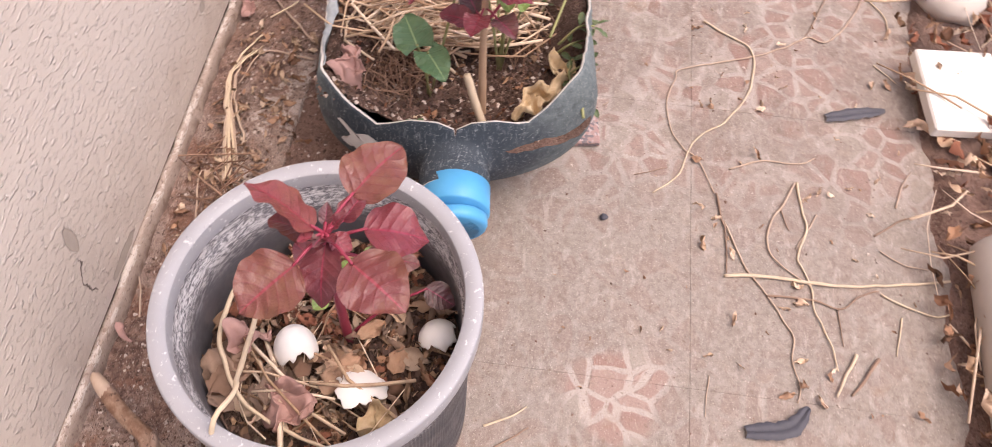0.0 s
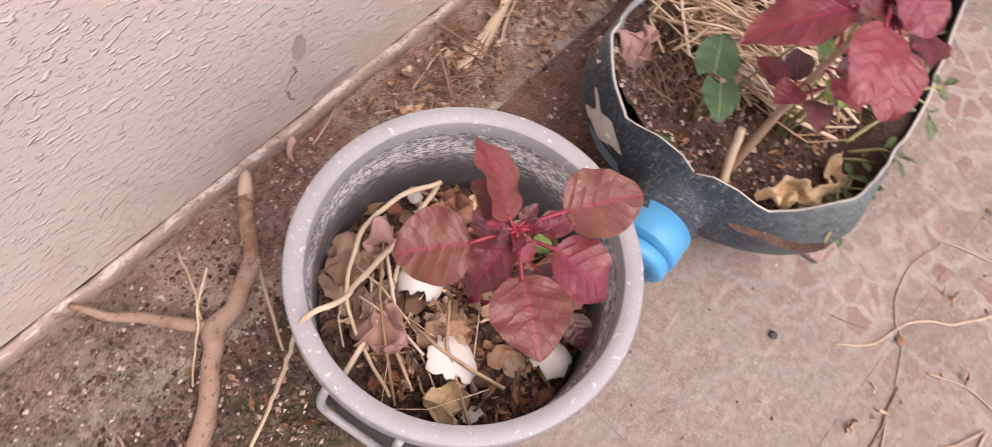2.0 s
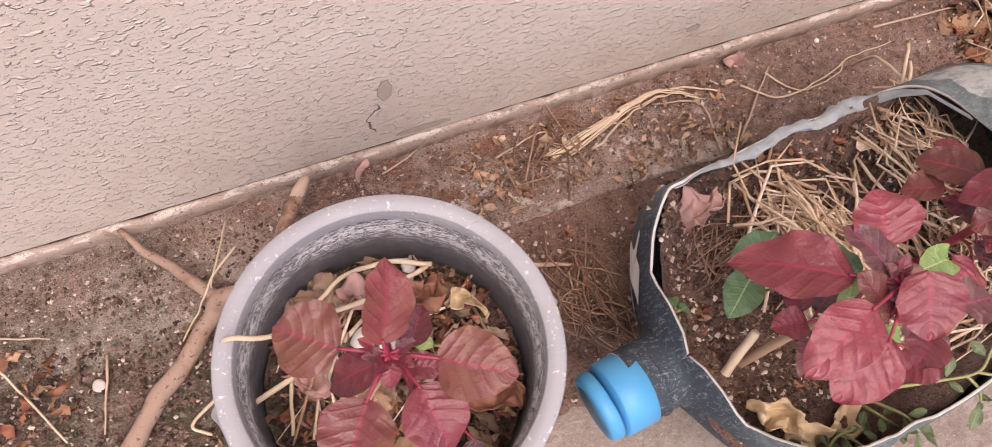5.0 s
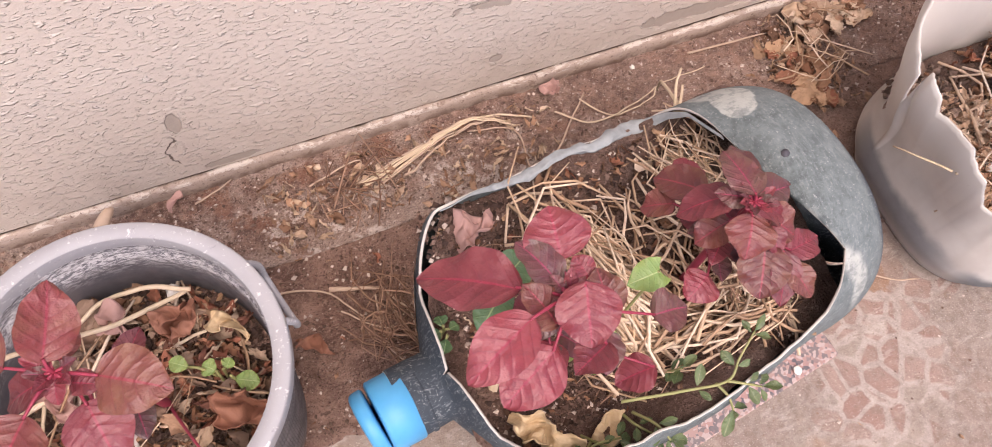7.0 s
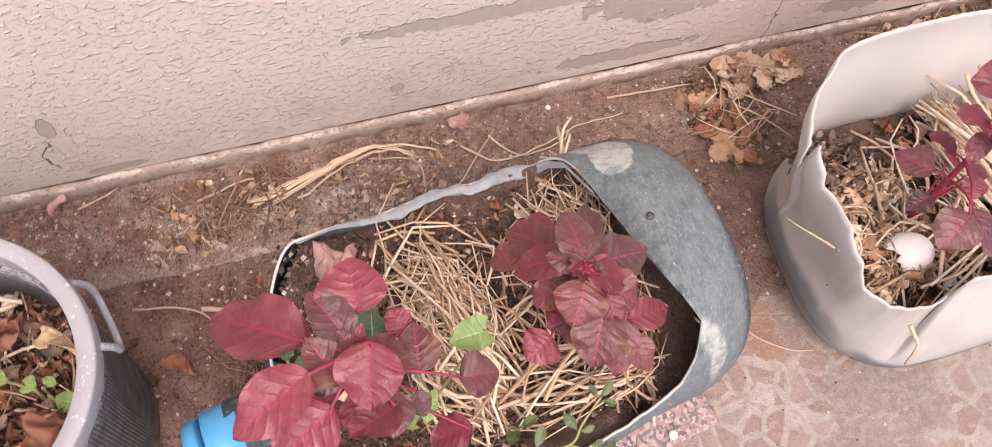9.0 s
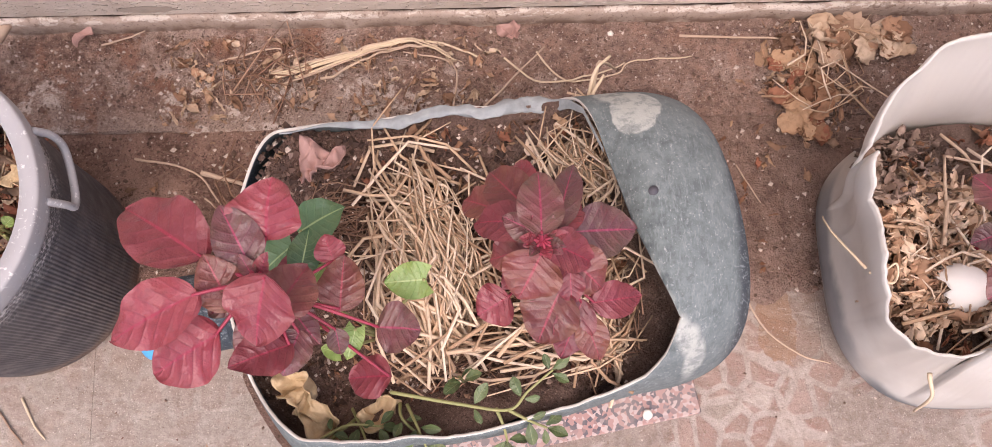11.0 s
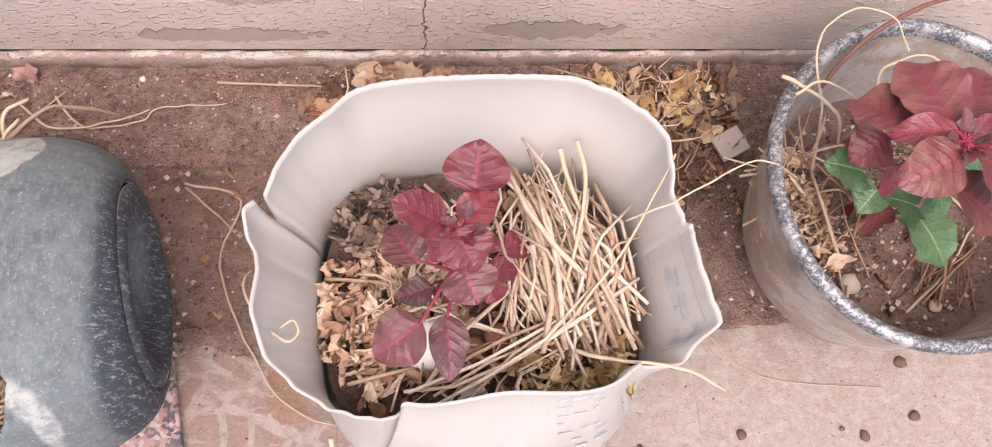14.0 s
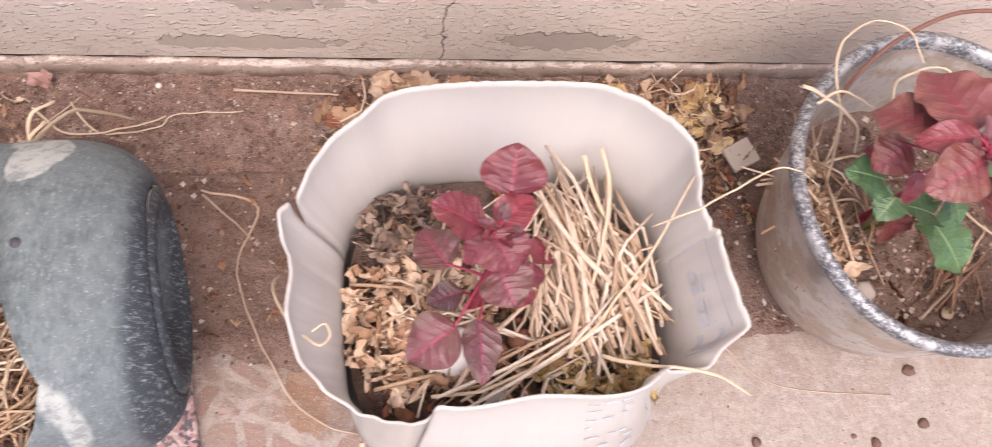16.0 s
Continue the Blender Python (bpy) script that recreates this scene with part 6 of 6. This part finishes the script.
TWIGS_C = [
    ([(0.991, -0.647), (0.966, -0.635), (0.935, -0.618), (0.906, -0.616), (0.886, -0.631), (0.87, -0.656)], 0.0014),
    ([(0.992, -0.649), (0.958, -0.653), (0.934, -0.656), (0.902, -0.645), (0.888, -0.649), (0.87, -0.656), (0.848, -0.657), (0.824, -0.665), (0.802, -0.673), (0.782, -0.676)], 0.0014),
    ([(0.956, -0.63), (0.931, -0.638)], 0.001),
    ([(0.954, -0.668), (0.91, -0.644)], 0.001),
    ([(0.869, -0.725), (0.859, -0.749), (0.852, -0.776), (0.857, -0.794)], 0.0013),
    ([(0.936, -0.726), (0.954, -0.748), (0.968, -0.773)], 0.0013),
    ([(0.919, -0.729), (0.906, -0.753), (0.904, -0.776)], 0.001),
]
TWIGS_D = [
    ([(0.801, -0.695), (0.777, -0.682), (0.756, -0.673)], 0.002),
    ([(0.799, -0.715), (0.77, -0.695), (0.759, -0.686)], 0.002),
    ([(0.762, -0.554), (0.722, -0.55)], 0.0007),
    ([(0.846, -0.743), (0.805, -0.734)], 0.001),
    ([(0.847, -0.681), (0.808, -0.683)], 0.0008),
    ([(0.974, -0.752), (1.003, -0.762), (1.025, -0.775)], 0.001),
    ([(0.687, -0.352), (0.697, -0.373), (0.709, -0.389)], 0.0013),
    ([(0.666, -0.36), (0.69, -0.392)], 0.0013),
    ([(1.767, -0.292), (1.791, -0.321), (1.839, -0.341), (1.935, -0.352)], 0.0009),
    ([(0.62, -0.41), (0.66, -0.43), (0.68, -0.47)], 0.0009),
]
for k, (xy, r) in enumerate(TWIGS_A + TWIGS_B + TWIGS_C + TWIGS_D):
    flat_twig(P, xy, r * 0.9, 0.0008, (TWIG, PALETWIG, BROWNTWIG)[k % 3])
Q = "dry tan stalk lying on the earth by the wall"
for xy, r, z in (([(1.075, -0.106), (1.078, -0.05), (1.029, -0.035)], 0.0012, 0.011), ([(1.099, -0.103), (1.169, -0.033)], 0.0014, 0.012), ([(1.306, -0.025), (1.416, -0.031)], 0.0015, 0.012),
                 ([(0.837, -0.152), (0.886, -0.168)], 0.0026, 0.007), ([(0.886, -0.168), (0.904, -0.207), (0.895, -0.255)], 0.0014, 0.009), ([(0.742, -0.024), (0.782, -0.009)], 0.0011, 0.016),
                 ([(0.852, -0.041), (0.91, -0.029), (0.889, -0.07)], 0.0011, 0.012), ([(0.841, -0.176), (0.878, -0.208), (0.919, -0.185)], 0.0009, 0.008), ([(0.878, -0.172), (0.872, -0.222), (0.895, -0.262)], 0.0011, 0.008),
                 ([(1.279, -0.13), (1.325, -0.175)], 0.0013, 0.006), ([(1.278, -0.126), (1.329, -0.145), (1.312, -0.208), (1.35, -0.306), (1.383, -0.343), (1.416, -0.356)], 0.0013, 0.006),
                 ([(0.775, -0.135), (0.83, -0.15), (0.86, -0.19)], 0.0013, 0.007), ([(0.462, -0.108), (0.446, -0.174)], 0.0013, 0.008), ([(0.297, -0.022), (0.348, -0.012)], 0.0014, 0.013),
                 ([(0.351, -0.053), (0.42, -0.079)], 0.0013, 0.012), ([(1.35, -0.16), (1.37, -0.2)], 0.001, 0.006)):
    flat_twig(Q, xy, r, z)
W = "pale dry stem lying along the wall"
fibres = random.Random(77)
for k in range(8):
    off = Vector((fibres.uniform(-0.02, 0.02), fibres.uniform(-0.004, 0.005), fibres.uniform(0, 0.003)))
    ends = [Vector(p) + off * s for p, s in (((0.93, -0.062, 0.012), 1.6), ((0.998, -0.037, 0.0155), 0.8), ((1.053, -0.027, 0.0165), 0.8), ((1.107, -0.046, 0.013), 1.8))]
    stalk("stem", "split dry fibre of a stem by the wall", ends[: 3 + k % 2], fibres.uniform(0.0008, 0.0017), PALETWIG if k % 3 else TWIG, "pale dry stems by the wall", 0.7, 6, 0.004)
for pts, r in (([(1.128, -0.045, 0.014), (1.164, -0.072, 0.016), (1.221, -0.065, 0.018), (1.246, -0.055, 0.02)], 0.0016), ([(1.16, -0.039, 0.014), (1.187, -0.07, 0.014), (1.237, -0.065, 0.014), (1.253, -0.053, 0.016), (1.316, -0.048, 0.014)], 0.0014),
               ([(0.29, -0.035, 0.014), (0.338, -0.057, 0.02), (0.374, -0.089, 0.016), (0.416, -0.171, 0.008)], 0.0022)):
    stalk("stem", W, pts, r * 0.75, PALETWIG, "pale dry stems by the wall")
# broken branch with a fork behind the grey pot
branch = thing("branch", "broken forked branch with grey-brown bark", "branch", (0.55, -0.1, 0.01))
spine = curve_through([(0.661, -0.031, 0.05), (0.627, -0.076, 0.046), (0.596, -0.097, 0.037), (0.567, -0.099, 0.028), (0.539, -0.126, 0.022), (0.493, -0.165, 0.016), (0.44, -0.218, 0.013)], 7)
girth = [(0.0062 + 0.0026 * k / (len(spine) - 1)) * (1 + 0.22 * wob(p, 45, 4)) + 0.0022 * math.exp(-(((k - 21) / 2.2) ** 2)) + 0.0012 * math.exp(-(((k - 9) / 1.6) ** 2)) for k, p in enumerate(spine)]
part("limb", Raw().tube([p + Vector((wob(p, 40, 1), wob(p, 40, 2), 0)) * 0.004 for p in spine], girth, 12), BARK, branch)
part("side_limb", Raw().tube([p + Vector((wob(p, 50, 3), wob(p, 50, 5), 0)) * 0.003 for p in curve_through([(0.566, -0.097, 0.028), (0.54, -0.063, 0.027), (0.517, -0.03, 0.026), (0.5, -0.006, 0.03)], 6)], [0.0062 - 0.0002 * k for k in range(19)], 10), BARK, branch)
part("twig_stub", Raw().tube(curve_through([(0.616, -0.084, 0.045), (0.624, -0.088, 0.052), (0.63, -0.086, 0.056)], 3), [0.004, 0.0036, 0.0033, 0.003, 0.0026, 0.0022, 0.0018], 8), BARK, branch)
part("torn_end", Raw().tube(curve_through([(0.657, -0.036, 0.05), (0.668, -0.024, 0.053), (0.673, -0.018, 0.05)], 3), [0.0062, 0.0066, 0.006, 0.0052, 0.0045, 0.003, 0.002], 9), TWIG, branch, "pale frayed broken end")
# stalks leaning over the rim of the grey pot and in the planters
S = "long pale dry stem drooping over the pot's rim"
stalk("stem", S, [(0.733, -0.172, 0.175), (0.684, -0.185, 0.19), (0.632, -0.197, 0.225), (0.618, -0.202, 0.237), (0.593, -0.195, 0.24), (0.579, -0.186, 0.15), (0.555, -0.183, 0.06), (0.516, -0.193, 0.012), (0.529, -0.205, 0.01)], 0.002, PALETWIG, "dry stems in the pots", 0.7)
stalk("stem", "dry stem curving round the inside of the pot", [(0.737, -0.172, 0.175), (0.708, -0.16, 0.178), (0.676, -0.16, 0.176), (0.65, -0.172, 0.172), (0.629, -0.191, 0.168), (0.617, -0.219, 0.165), (0.608, -0.253, 0.16)], 0.0021, PALETWIG, "dry stems in the pots")
stalk("stem", "thin brown stick standing behind the pot", [(0.637, -0.067, 0.03), (0.617, -0.104, 0.02), (0.596, -0.146, 0.012)], 0.0022, TWIG, "dry twigs on the ground")
stalk("stem", "thin curled vine over the forked branch", [(0.595, -0.062, 0.05), (0.576, -0.075, 0.045), (0.559, -0.092, 0.04), (0.544, -0.1, 0.014), (0.526, -0.118, 0.01)], 0.0013, PALETWIG, "dry twigs on the ground")
stalk("stem", "thin curled vine over the forked branch", [(0.591, -0.023, 0.02), (0.577, -0.066, 0.045), (0.565, -0.09, 0.042)], 0.0012, PALETWIG, "dry twigs on the ground")
stalk("stem", "stout dry stump of stem in the bottle", [(0.925, -0.325, 0.1), (0.94, -0.31, 0.135), (0.95, -0.3, 0.165)], 0.0045, PALETWIG, "dry stems in the pots", 0.8)
stalk("stem", "thick dry stalk lying across the bottle", [(1.075, -0.318, 0.12), (1.12, -0.316, 0.128), (1.185, -0.308, 0.13), (1.21, -0.3, 0.132)], 0.0034, TWIG, "dry stems in the pots")
for pts in ([(0.925, -0.232, 0.112), (0.935, -0.252, 0.114), (0.94, -0.275, 0.112)], [(0.915, -0.242, 0.11), (0.928, -0.262, 0.113), (0.938, -0.288, 0.11)]):
    stalk("stem", "short pale splinter on the bottle's soil", pts, 0.0022, PALETWIG, "dry stems in the pots")
for pts in ([(1.184, -0.15, 0.12), (1.182, -0.146, 0.15), (1.186, -0.128, 0.17), (1.2, -0.115, 0.165)], [(1.178, -0.165, 0.115), (1.183, -0.148, 0.16), (1.193, -0.13, 0.163)], [(1.183, -0.148, 0.16), (1.2, -0.1, 0.12), (1.23, -0.075, 0.05)],
            [(1.18, -0.148, 0.155), (1.17, -0.17, 0.13), (1.178, -0.2, 0.12)]):
    stalk("stem", "pale dry stem knotted over the bottle's edge", pts, 0.0019, PALETWIG, "dry stems in the pots")
L = "long pale straw sticking out of the canister"
for pts, r in (([(1.47, -0.343, 0.13), (1.517, -0.339, 0.137), (1.587, -0.307, 0.142), (1.619, -0.276, 0.152), (1.647, -0.24, 0.18), (1.672, -0.193, 0.225)], 0.0019), ([(1.6, -0.322, 0.15), (1.625, -0.332, 0.165), (1.672, -0.343, 0.178), (1.708, -0.36, 0.165)], 0.0022),
               ([(1.6, -0.163, 0.165), (1.608, -0.185, 0.152), (1.625, -0.237, 0.145), (1.636, -0.318, 0.13)], 0.0028), ([(1.614, -0.158, 0.17), (1.619, -0.202, 0.156), (1.589, -0.304, 0.135)], 0.0026),
               ([(1.636, -0.236, 0.2), (1.663, -0.231, 0.226), (1.723, -0.204, 0.232), (1.75, -0.203, 0.224), (1.778, -0.207, 0.2)], 0.0011)):
    stalk("straw", L, pts, r * 0.8, PALETWIG, "long straws in the canister")
for pts in ([(1.376, -0.3, 0.18), (1.39, -0.309, 0.182), (1.397, -0.303, 0.18), (1.394, -0.296, 0.186), (1.386, -0.301, 0.185)], [(1.374, -0.297, 0.18), (1.366, -0.285, 0.178), (1.358, -0.262, 0.165), (1.362, -0.25, 0.15)]):
    stalk("straw", "curled pale straw tied at the canister's rim", pts, 0.0012, PALETWIG, "long straws in the canister")
stalk("straw", "pale straw hanging at the canister's near corner", [(1.418, -0.375, 0.165), (1.421, -0.394, 0.155), (1.423, -0.402, 0.125)], 0.0018, PALETWIG, "long straws in the canister")
V = "pale vine tied round the cooking pot's rim"
for pts, r in (([(1.825, -0.18, 0.14), (1.806, -0.15, 0.205), (1.795, -0.126, 0.228), (1.8, -0.1, 0.236), (1.832, -0.078, 0.237), (1.863, -0.085, 0.236), (1.874, -0.112, 0.23)], 0.0017), ([(1.765, -0.132, 0.227), (1.78, -0.139, 0.227), (1.815, -0.155, 0.21), (1.83, -0.168, 0.18)], 0.0026),
               ([(1.775, -0.146, 0.226), (1.798, -0.137, 0.228), (1.835, -0.142, 0.21)], 0.002), ([(1.858, -0.135, 0.2), (1.862, -0.118, 0.215), (1.9, -0.112, 0.222), (1.93, -0.14, 0.2)], 0.0022)):
    stalk("vine", V, pts, r * 0.68, PALETWIG, "vine round the cooking pot")
for pts in ([(1.85, -0.275, 0.12), (1.846, -0.295, 0.117), (1.862, -0.312, 0.117)], [(1.9, -0.3, 0.117), (1.945, -0.265, 0.121), (1.985, -0.22, 0.123)], [(1.96, -0.19, 0.12), (1.985, -0.225, 0.125), (2.005, -0.24, 0.13)], [(1.81, -0.2, 0.122), (1.85, -0.19, 0.127), (1.875, -0.2, 0.122)]):
    stalk("stem", "dry stem lying in the cooking pot", pts, 0.0014, PALETWIG, "dry stems in the pots")


# ---- egg shells, leaves and oddments ----
def eggshell(label, at, r, turn, cut=0.1, seed=0, long=1.28):
    raw = Raw()
    m = Matrix.Translation(at) @ Euler([radians(a) for a in turn]).to_matrix().to_4x4()

    def fn(u, v):
        a = 2 * math.pi * v
        stop = math.pi * (0.5 + cut) + 0.22 * math.sin(3 * a + seed) + 0.12 * math.sin(8 * a + seed * 2) + 0.07 * math.sin(17 * a)
        t = stop * u
        return m @ Vector((r * math.sin(t) * math.cos(a), r * math.sin(t) * math.sin(a), r * long * math.cos(t)))

    ob = solo("eggshell", raw.sheet(fn, 14, 48, wrap=True), SHELL, label, "eggshell", "broken eggshells")
    return thick(ob, 0.0007)


eggshell("broken white eggshell on the pot's litter", (0.678, -0.211, 0.156), 0.0158, (0, 35, 20), 0.0, 1)
eggshell("crushed piece of white eggshell in the pot", (0.652, -0.264, 0.158), 0.021, (24, 14, 50), -0.16, 2, 0.5)
eggshell("cracked white eggshell against the pot's wall", (0.701, -0.314, 0.155), 0.0155, (-20, 30, 10), -0.06, 3, 1.0)
eggshell("white eggshell under the canister's seedling", (1.487, -0.305, 0.108), 0.021, (60, 10, 70), 0.14, 4, 1.25)
eggshell("white eggshell chip at the canister's torn edge", (1.523, -0.352, 0.108), 0.0165, (200, 24, 10), -0.1, 5, 0.8)
eggshell("small white eggshell piece in the pot's litter", (0.638, -0.297, 0.157), 0.009, (150, 24, 10), -0.2, 6, 0.6)


def dry_leaf(label, base, tip, width, mat, kind="ovate", fold=0.6, droop=0.3, roll=0.0, seed=0.2, group="fallen leaves"):
    raw = Raw()
    blade(raw, base, tip, width, kind, droop, fold, roll, seed, 0, (40, 20))
    raw.v = [v + Vector((wob(v, 60, seed + 1) * 0.011 + wob(v, 150, seed + 3) * 0.004, wob(v, 60, seed + 2) * 0.011 + wob(v, 150, seed + 4) * 0.004, wob(v, 90, seed) * 0.016 + wob(v, 210, seed) * 0.005)) for v in raw.v]
    return thick(solo("dry_leaf", raw, mat, label, "leaf", group), 0.0006)


dry_leaf("curled yellowed dry leaf on the bottle's soil", (0.939, -0.346, 0.13), (0.979, -0.408, 0.134), 0.02, YELLOW, fold=1.7)
dry_leaf("small yellowed leaf beside the purslane", (1.0, -0.375, 0.118), (1.022, -0.392, 0.122), 0.02, YELLOW, fold=0.9)
dry_leaf("faded pink curled leaf at the bottle's corner", (0.95, -0.2, 0.136), (0.985, -0.178, 0.142), 0.03, ROSE, fold=0.8, roll=-20)
dry_leaf("brown crumpled leaf in the grey pot", (0.711, -0.206, 0.166), (0.732, -0.176, 0.174), 0.032, BROWN, fold=1.1)
dry_leaf("brown folded leaf in the grey pot", (0.729, -0.262, 0.166), (0.766, -0.286, 0.17), 0.026, BROWN, fold=1.1)
dry_leaf("faded pink leaf against the pot's wall", (0.64, -0.2, 0.16), (0.628, -0.235, 0.178), 0.034, ROSE, fold=0.5, roll=24)
dry_leaf("faded pink leaf among the stalks", (0.665, -0.172, 0.165), (0.69, -0.186, 0.175), 0.024, ROSE, fold=0.6)
dry_leaf("tan bark-like leaf in the grey pot", (0.738, -0.195, 0.165), (0.768, -0.222, 0.168), 0.013, YELLOW, fold=0.3)
dry_leaf("pale tan leaf with rough edge in the grey pot", (0.625, -0.268, 0.165), (0.63, -0.3, 0.168), 0.022, YELLOW, fold=0.8)
dry_leaf("yellow fallen leaf by the wall", (0.325, -0.04, 0.018), (0.352, -0.052, 0.02), 0.022, YELLOW, fold=0.5)
dry_leaf("pink fallen petal by the wall", (0.306, -0.028, 0.018), (0.318, -0.036, 0.018), 0.014, ROSE, fold=0.5)
dry_leaf("grey curled leaf lying by the wall", (1.125, -0.014, 0.014), (1.148, -0.02, 0.016), 0.016, ROSE, fold=0.6)
dry_leaf("tan leaf on the earth by the neck", (0.79, -0.19, 0.01), (0.82, -0.215, 0.012), 0.016, BROWN, fold=0.6)
dry_leaf("pale pink chip on the ledge", (0.722, -0.016, 0.014), (0.73, -0.006, 0.02), 0.007, ROSE, fold=0.4)


def feather(label, pts, w, seed):
    raw = Raw()
    line = curve_through(pts, 5)
    raw.tube(line, 0.0006, 5)
    n = len(line)
    for side in (-1, 1):
        def fn(u, v):
            k = u * (n - 1)
            i = min(n - 2, int(k))
            p = line[i].lerp(line[i + 1], k - i)
            d = (line[i + 1] - line[i]).normalized()
            out = Vector((-d.y, d.x, 0)) * side
            half = w * math.sin(math.pi * min(0.98, 0.12 + 0.85 * u)) ** 0.4 * (0.9 + 0.25 * wob((u * 9, side, seed), 1) + 0.12 * wob((u * 30, side, seed), 1))
            return p + out * half * v - d * half * 0.5 * v + Vector((0, 0, 0.002 * math.sin(math.pi * v)))
        raw.sheet(fn, 24, 3)
    return solo("feather", raw, DUSK, label, "feather", "feathers on the paving")


feather("small dark grey feather lying on the paving", [(1.085, -0.688, 0.003), (1.096, -0.725, 0.004), (1.104, -0.755, 0.003)], 0.0085, 1)
feather("dark grey downy feather lying on the paving", [(0.712, -0.588, 0.003), (0.72, -0.626, 0.005), (0.742, -0.645, 0.004)], 0.0095, 2)


def pebble(label, at, r, mat, seed, category="pebble", group="loose pebbles and chips", flat=0.6):
    raw = Raw()

    def fn(u, v):
        t, a = math.pi * u, 2 * math.pi * v
        p = Vector((math.sin(t) * math.cos(a), math.sin(t) * math.sin(a), math.cos(t) * flat))
        k = r * (1 + 0.35 * wob(p, 1.6, seed))
        return Vector(at) + p * k

    return solo("pebble", raw.sheet(fn, 8, 12, wrap=True), mat, label, category, group)


pebble("small black stone on the paving", (0.92, -0.447, 0.003), 0.0042, DUSK, 1)
pebble("square cream tile chip on mossy ground", (0.45, -0.132, 0.009), 0.006, BEIGE, 2, flat=0.3)
pebble("cream stone chip on mossy ground", (0.362, -0.098, 0.012), 0.006, BEIGE, 3, flat=0.4)
pebble("white chip on the granite offcut", (1.239, -0.394, 0.013), 0.0045, CREAM, 4, flat=0.3)
pebble("pale stone in the cooking pot", (1.856, -0.272, 0.114), 0.0095, BEIGE, 5, flat=0.5)
pebble("pale wood chip in the cooking pot", (1.93, -0.295, 0.115), 0.006, PALETWIG, 6, flat=0.5)
pebble("white crumb on the ledge", (1.237, -0.02, 0.012), 0.003, CREAM, 7)
pebble("brown nutshell in the canister", (1.527, -0.31, 0.108), 0.0105, BROWN, 8, flat=0.9)
pebble("brown nutshell in the canister", (1.548, -0.3, 0.108), 0.0105, BROWN, 9, flat=0.9)
pebble("white chip in the grey pot", (0.722, -0.162, 0.158), 0.006, CREAM, 10, flat=0.7)
for n, (x, y) in enumerate([(1.961, -0.329), (1.786, -0.387), (1.964, -0.381), (1.687, -0.393), (1.887, -0.388), (1.909, -0.396)]):
    pebble("dark clod on the paving", (x, y, 0.002), (0.0062, 0.0048, 0.0055, 0.0036, 0.0026, 0.0052)[n], DARKGRIT, 11 + n, "clod")
pebble("rough beige stone on the verge", (1.28, -0.85, 0.018), 0.04, BEIGE, 14, "stone")

slab = solo("marble_offcut", box((-0.055, -0.045, 0), (0.055, 0.045, 0.016), 0.002), CREAM, "white stained marble offcut lying on the verge", "slab")
slab.matrix_basis = pose(1.124, -0.832, 0.016, 2, -3, 6)
chip = solo("tile_shard", box((-0.016, -0.014, 0), (0.016, 0.014, 0.005), 0.001), BEIGE, "pale grey tile shard lying among dry leaves", "tile shard")
chip.matrix_basis = pose(1.815, -0.1, 0.016, 3, -5, 25)
stone = solo("granite_offcut", box((-0.142, -0.085, 0), (0.142, 0.085, 0.0085), 0.0015), GRANITE, "polished pink granite offcut under the bottle", "slab")
stone.matrix_basis = pose(1.137, -0.332, 0.0012, 0, 0, 8.5)
pipe = Raw().tube([(0.2, -0.815, 0.03), (0.85, -0.835, 0.03), (0.905, -0.837, 0.03), (0.922, -0.837, 0.03), (0.928, -0.837, 0.03)], [0.032, 0.032, 0.032, 0.028, 0.02], 32)
solo("pipe", pipe, BEIGE, "beige plastic pipe lying along the paving", "pipe")

# ---- paving tiles, each on its own ----
paving = tagged(new("pavement"), "worn mosaic-patterned paving tiles with dusty film", "pavement", "", "structure")
T = 0.3334
tile_mesh = box((0, 0, -0.02), (T, T, 0), 0.0006)
tile_mesh.materials.append(TILE)
for i in range(-5, 7):
    for j in range(2):
        t = new("tile", tile_mesh)
        t.parent = paving
        t.location = (1.0805 + i * 0.3335, -0.5365 - 0.3335 * j + 0.0, 0.0001 * ((i * 7 + j * 5) % 3))
grout = part("joint_mortar", Raw().sheet(lambda u, v: (-0.58 + 4.0 * u, -0.87 + 0.66 * v, -0.0004), 4, 2), TILE, paving, "dirt-filled joints")
